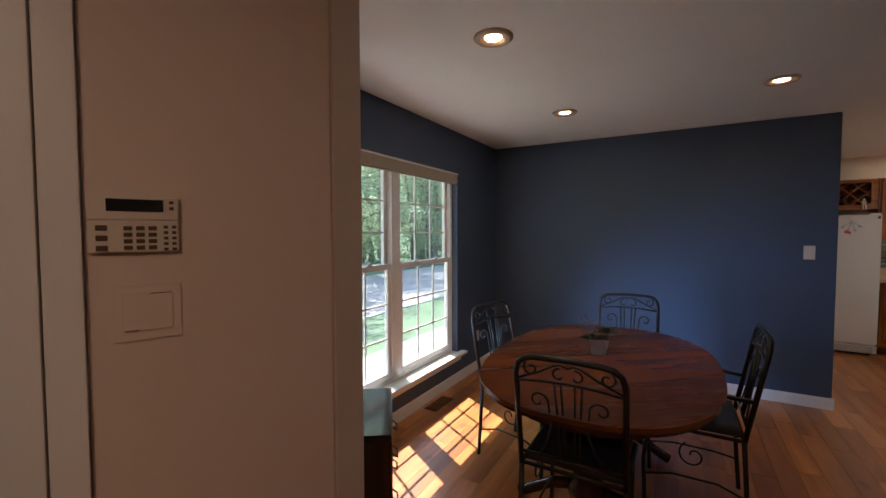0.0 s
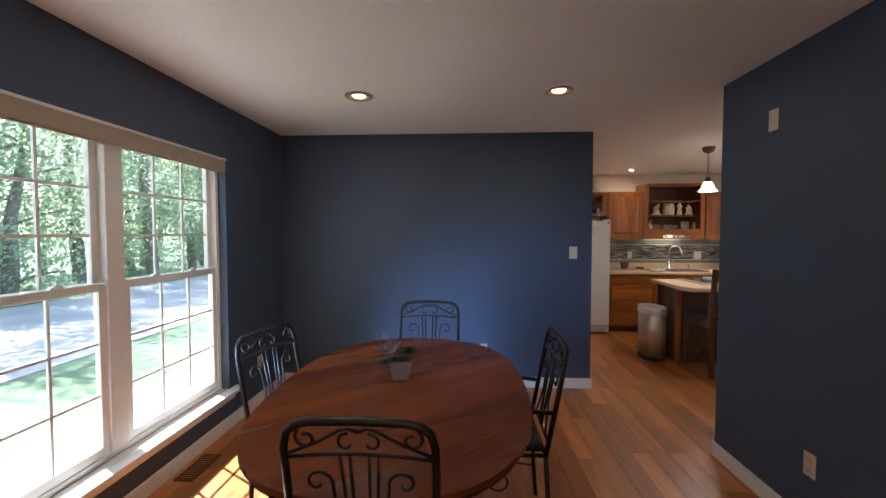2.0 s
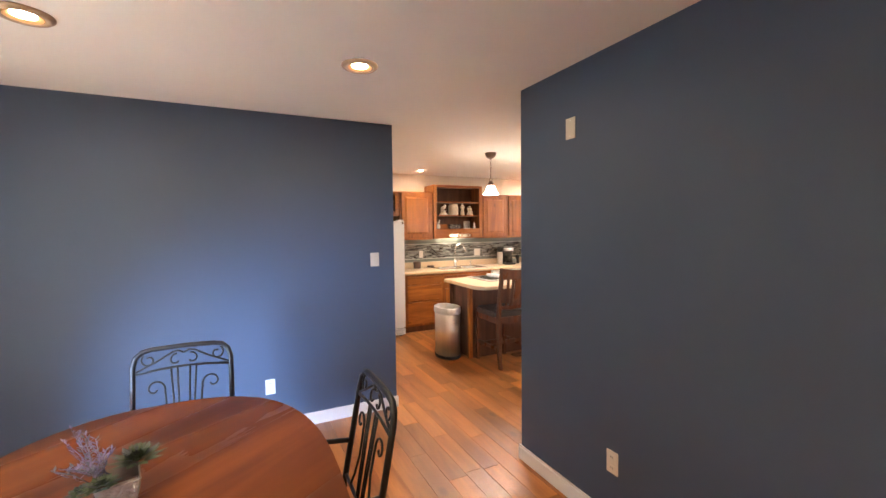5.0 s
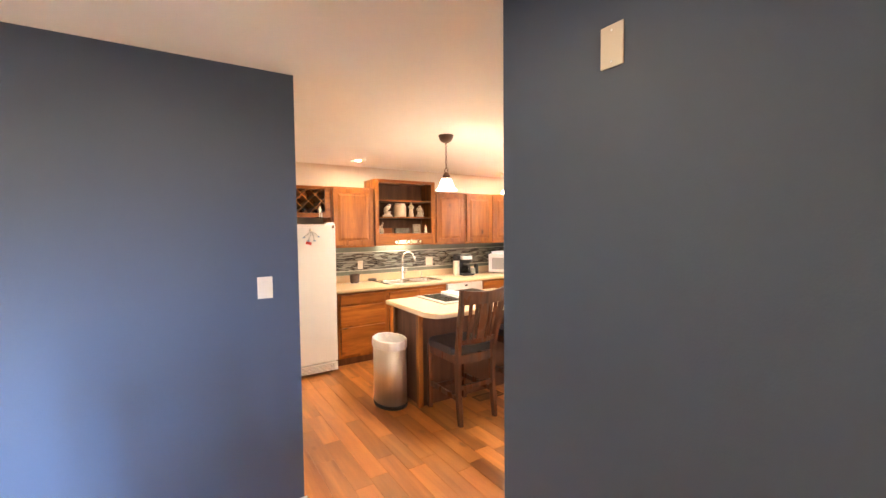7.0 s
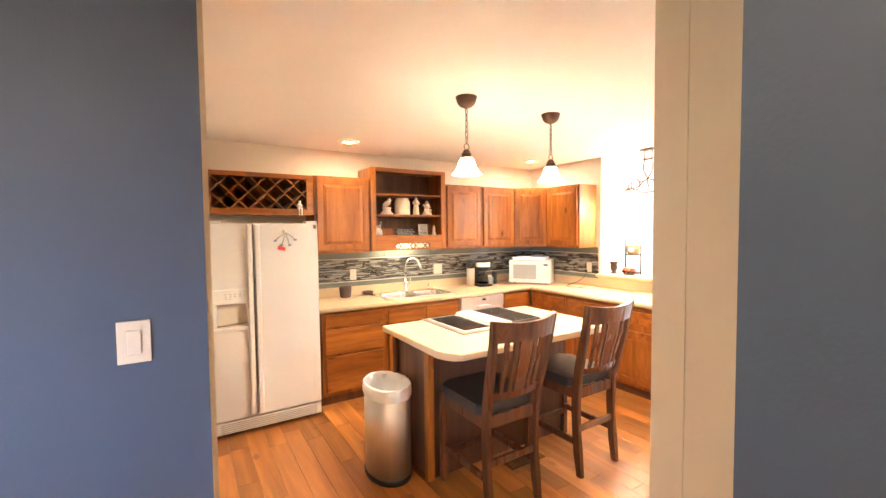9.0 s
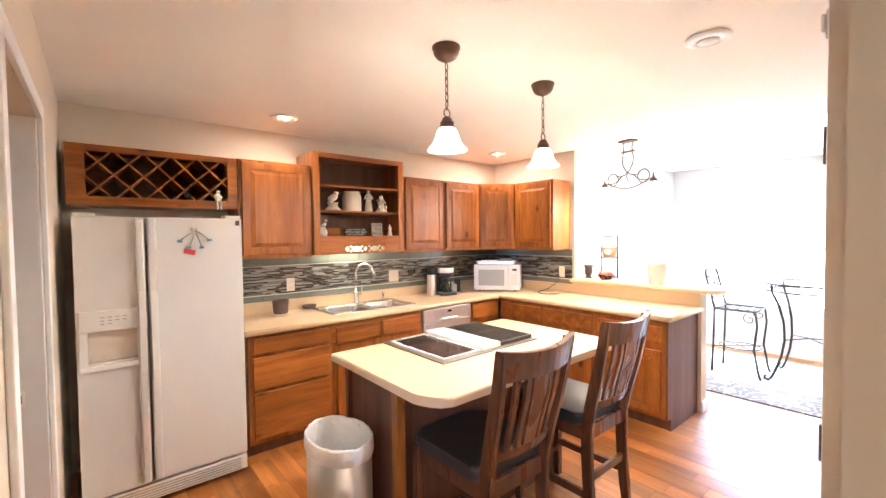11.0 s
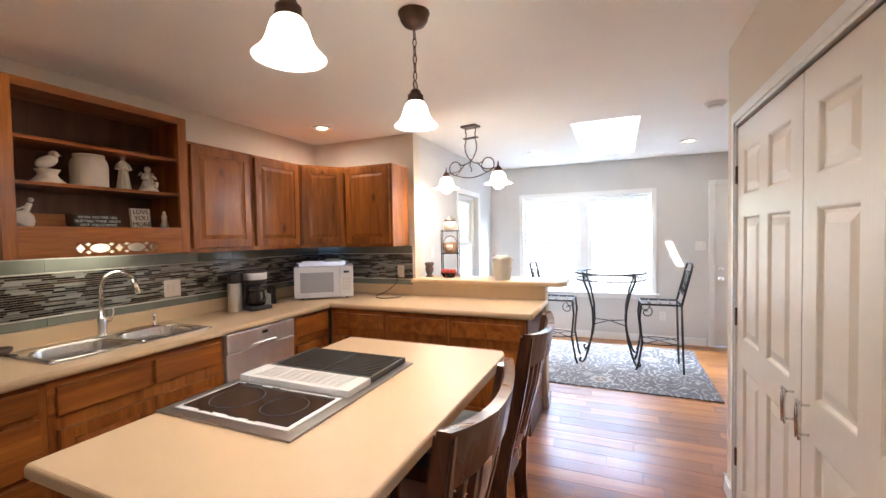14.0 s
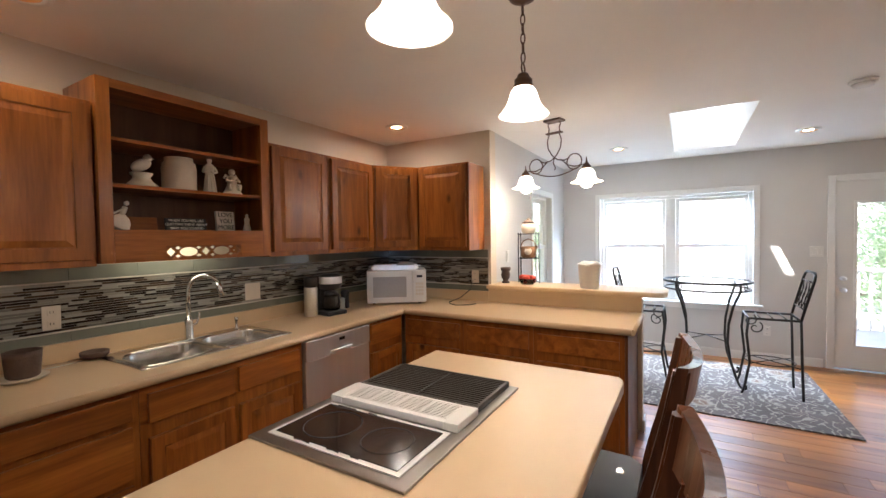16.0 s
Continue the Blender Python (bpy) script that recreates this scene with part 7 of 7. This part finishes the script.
# ---------------------------------------------------------------- trees
LEAFY = islands("tree_leaves", [(0.16, 0.23, 0.13), (0.23, 0.29, 0.18), (0.14, 0.20, 0.12), (0.28, 0.33, 0.22)], 0.5)
def let_through(m):
    nt = m.node_tree
    b, out = nt.nodes["Principled BSDF"], nt.nodes["Material Output"]
    tr, mx = nt.nodes.new("ShaderNodeBsdfTranslucent"), nt.nodes.new("ShaderNodeMixShader")
    tr.inputs["Color"].default_value = (0.52, 0.63, 0.42, 1)
    mx.inputs[0].default_value = 0.6
    nt.links.new(b.outputs[0], mx.inputs[1])
    nt.links.new(tr.outputs[0], mx.inputs[2])
    nt.links.new(mx.outputs[0], out.inputs["Surface"])
let_through(LEAFY)


def tree(rng, height, low, spread, leaves, size=1.0):
    t = thing("tree", "tall leafy woodland tree with slim brown trunk", "tree", "woodland trees")
    r0 = 0.10 + 0.012 * height
    bend = [Vector((rng.uniform(-0.2, 0.2), rng.uniform(-0.2, 0.2), 0)) for _ in range(5)]
    spine = [Vector((0, 0, -0.5))]
    for i in range(1, 7):
        spine.append(spine[-1] + Vector((0, 0, height / 6.5)) + bend[i % 5])
    bm = bmesh.new()
    rows = []
    for i, p in enumerate(spine):
        r = r0 * (1 - 0.85 * i / 6)
        rows.append([bm.verts.new(p + Vector((r * math.cos(k * math.pi / 4), r * math.sin(k * math.pi / 4), 0))) for k in range(8)])
    for a, b in zip(rows, rows[1:]):
        for k in range(8):
            bm.faces.new((a[k], a[(k + 1) % 8], b[(k + 1) % 8], b[k])).smooth = True
    ends = []
    for i in range(14):
        z = low + (height - low) * i / 14
        base = spine[0].lerp(spine[-1], min(1, (z + 0.5) / height))
        a = i * 2.4 + rng.uniform(-0.4, 0.4)
        l = spread * rng.uniform(0.55, 1.0) * (1 - 0.5 * i / 14)
        tip = base + Vector((math.cos(a) * l, math.sin(a) * l, l * rng.uniform(0.1, 0.5)))
        tube(bm, [base, base.lerp(tip, 0.5) + Vector((0, 0, 0.1)), tip], 0.03, 5)
        ends += [base.lerp(tip, f) for f in (0.45, 0.65, 0.85, 1.0)]
    part("trunk", bm, BARK, t)
    verts, faces = [], []
    for _ in range(leaves):
        c = rng.choice(ends) + Vector((rng.gauss(0, 0.45), rng.gauss(0, 0.45), rng.gauss(0, 0.4)))
        n = Vector((rng.gauss(0, 1), rng.gauss(0, 1), rng.gauss(0, 1.2))).normalized()
        u = n.orthogonal().normalized()
        w = n.cross(u)
        s = rng.uniform(0.06, 0.13) * size
        k = len(verts)
        verts += [c - u * s, c + w * s * 0.55, c + u * s, c - w * s * 0.55]
        faces.append((k, k + 1, k + 2, k + 3))
    me = bpy.data.meshes.new("crown")
    me.from_pydata(verts, [], faces)
    me.materials.append(LEAFY)
    cr = new("crown", me)
    cr.parent = t
    return t


rng = random.Random(7)
kinds = [tree(rng, 11, 1.2, 2.4, 7500, 0.7), tree(rng, 13, 2.0, 2.8, 7500, 0.7), tree(rng, 9, 0.6, 2.0, 6500, 0.7)]
spots = []
for i in range(63):
    row = i // 21
    spots.append((-12.6 - row * 3.2 + rng.uniform(-1.0, 1.0), -6.5 + (i % 21) * 2.4 + rng.uniform(-0.9, 0.9)))
for n, (x, y) in enumerate(spots):
    m = pose(x, y, -0.42, 0, 0, rng.uniform(0, 360))
    if n < 3:
        kinds[n].matrix_basis = m
    else:
        copy_thing(kinds[n % 3], m)

sh = tree(rng, 2.6, 0.2, 1.3, 9000, 0.5)
sh.name = "shrub"
tagged(sh, "low green leafy shrub beyond the deck", "shrub", "garden shrubs")
for n, (x, y, k) in enumerate(((17.5, 9.6, 1.0), (15.0, 1.6, 1.0), (16.5, 0.2, 1.4), (10.5, 15.0, 1.2))):
    m = pose(x, y, -0.42, 0, 0, 70 * n)
    if n == 0:
        sh.matrix_basis = m
    else:
        copy_thing(sh, m)

# ---------------------------------------------------------------- backsplash
bsp = setting("backsplash", boxes((2.685, XE - 0.012, YS - 0.010, YS - 0.001, 1.006, 1.384), (XE - 0.010, XE - 0.001, 7.172, YS - 0.011, 1.006, 1.379)), GROUT, "mosaic strip and sage glass tile backsplash", "backsplash")
TILE = islands("mosaic_strip", [(0.025, 0.018, 0.014), (0.095, 0.066, 0.042), (0.33, 0.31, 0.26), (0.040, 0.032, 0.026), (0.22, 0.21, 0.18), (0.40, 0.39, 0.34)], 0.12, piece=True)
TILEJ = islands("mosaic_strip_joined", [(0.025, 0.018, 0.014), (0.095, 0.066, 0.042), (0.33, 0.31, 0.26), (0.040, 0.032, 0.026), (0.22, 0.21, 0.18), (0.40, 0.39, 0.34)], 0.12)
shared_tiles = {}
def tile_mesh(l, h, material):
    key = (round(l, 2), round(h, 3), material.name)
    if key not in shared_tiles:
        shared_tiles[key] = mesh_of("tile", box(bmesh.new(), 0.001, key[0] - 0.001, -0.005, 0.0, 0.001, key[1] - 0.001), material)
    return shared_tiles[key]
rng = random.Random(3)
count, rest = 0, bmesh.new()
for r in range(19):
    z = 1.064 + r * 0.0124
    x = 2.69 - rng.uniform(0, 0.06)
    while x < XE - 0.02:
        l = rng.choice((0.05, 0.08, 0.10, 0.15))
        a, b = max(x, 2.69), min(x + l, XE - 0.015)
        if b - a > 0.015:
            if count < 290 and 2.69 <= x and x + l < 4.35:
                ob = new("tile", tile_mesh(l, 0.0122, TILE))
                ob.parent, ob.matrix_basis = bsp, pose(x, YS - 0.0105, z)
                count += 1
            else:
                box(rest, a + 0.001, b - 0.001, YS - 0.0155, YS - 0.0105, z + 0.001, z + 0.0112)
        x += l
    y = YS - 0.02
    while y > 7.18:
        l = rng.choice((0.05, 0.08, 0.10, 0.15))
        box(rest, XE - 0.0155, XE - 0.0105, max(7.175, y - l) + 0.001, y - 0.001, z + 0.001, z + 0.0112)
        y -= l
tagged(part("mosaic_tiles", rest, TILEJ, bsp), kind="stuff")
for z in (1.0565, 1.3005):
    part("pencil_liner", boxes((2.69, XE - 0.018, YS - 0.0185, YS - 0.0105, z, z + 0.0065), bev=0.002), LETTER, bsp, "pale pencil liner tile")
    part("pencil_liner", boxes((XE - 0.0185, XE - 0.0105, 7.175, YS - 0.02, z, z + 0.0065), bev=0.002), LETTER, bsp, "pale pencil liner tile")
for z, h in ((1.3075, 0.072), (1.0075, 0.048)):
    for i in range(11):
        x = 2.69 + i * 0.30
        ob = new("glass_tile", tile_mesh(min(0.30, XE - 0.015 - x), h, SAGE))
        ob.parent, ob.matrix_basis = bsp, pose(x, YS - 0.0105, z)
    for i in range(4):
        y = 7.175 + i * 0.28
        ob = new("glass_tile", tile_mesh(min(0.28, YS - 0.02 - y), h, SAGE))
        ob.parent, ob.matrix_basis = bsp, pose(XE - 0.0105, y + min(0.28, YS - 0.02 - y), z, 0, 0, -90)

# ---------------------------------------------------------------- floor planks
rng = random.Random(11)
shared_planks = {}
def plank_mesh(w, l):
    key = (round(w, 3), round(l, 2))
    if key not in shared_planks:
        bm = bmesh.new()
        e = 0.0009
        lo = [bm.verts.new((x, y, -0.012)) for x, y in ((0.0003, 0.0003), (w - 0.0003, 0.0003), (w - 0.0003, key[1] - 0.0003), (0.0003, key[1] - 0.0003))]
        md = [bm.verts.new((v.co.x, v.co.y, -0.0022)) for v in lo]
        hi = [bm.verts.new((x, y, 0.0)) for x, y in ((e + 0.0003, e + 0.0003), (w - e - 0.0003, e + 0.0003), (w - e - 0.0003, key[1] - e - 0.0003), (e + 0.0003, key[1] - e - 0.0003))]
        bm.faces.new(hi)
        for a, b in ((lo, md), (md, hi)):
            for i in range(4):
                bm.faces.new((a[i], a[(i + 1) % 4], b[(i + 1) % 4], b[i]))
        shared_planks[key] = mesh_of("plank", bm, PLANK)
    return shared_planks[key]
PW = 0.127
near, far_v, far_f = 0, [], []
xs = -1.25
while xs < XP - 0.01:
    w = min(PW, XP - xs)
    y = -1.3 - rng.uniform(0, 0.8)
    while y < 8.3:
        l = rng.choice((0.35, 0.5, 0.65, 0.8, 0.95, 1.1, 1.25))
        if y + l > -1.25:
            close = (0.9 <= xs < 5.2 and 3.0 < y + l / 2 < 7.7) or (5.0 <= xs < 6.6 and 4.5 < y + l / 2 < 6.0)
            if close and near < 300:
                ob = new("plank", plank_mesh(w, l))
                ob.parent, ob.location = floor, (xs, y, 0)
                near += 1
            else:
                k = len(far_v)
                y0, y1 = max(y, -1.29), min(y + l, 8.40)
                e = 0.0010
                far_v += [(xs, y0, -0.004), (xs + w, y0, -0.004), (xs + w, y1, -0.004), (xs, y1, -0.004), (xs + e, y0 + e, 0), (xs + w - e, y0 + e, 0), (xs + w - e, y1 - e, 0), (xs + e, y1 - e, 0)]
                far_f += [(k + 4, k + 5, k + 6, k + 7)] + [(k + i, k + (i + 1) % 4, k + 4 + (i + 1) % 4, k + 4 + i) for i in range(4)]
        y += l
    xs += PW
me = bpy.data.meshes.new("planks")
me.from_pydata(far_v, [], far_f)
me.materials.append(None)
FARP = wood("floor_plank_joined", (0.25, 0.080, 0.016), (0.47, 0.185, 0.044), "y", 0.38, 0.65, 7, 0.5, piece=0.0, sheen=0.29)
def by_island(m, piece=0.40):
    """Varies the joined planks one by one."""
    nt = m.node_tree
    geo = nt.nodes.new("ShaderNodeNewGeometry")
    for n in [n for n in nt.nodes if n.bl_idname == "ShaderNodeObjectInfo"]:
        for link in list(n.outputs["Random"].links):
            nt.links.new(geo.outputs["Random Per Island"], link.to_socket)
    for n in nt.nodes:
        if n.bl_idname == "ShaderNodeMapRange" and abs(n.inputs["To Min"].default_value - 1.3) < 1e-3:
            n.inputs["To Min"].default_value, n.inputs["To Max"].default_value = 1.3 - piece, 1.3 + piece
by_island(FARP)
me.materials[0] = FARP
pk = new("planks", me)
pk.parent = floor
tagged(pk, kind="stuff")
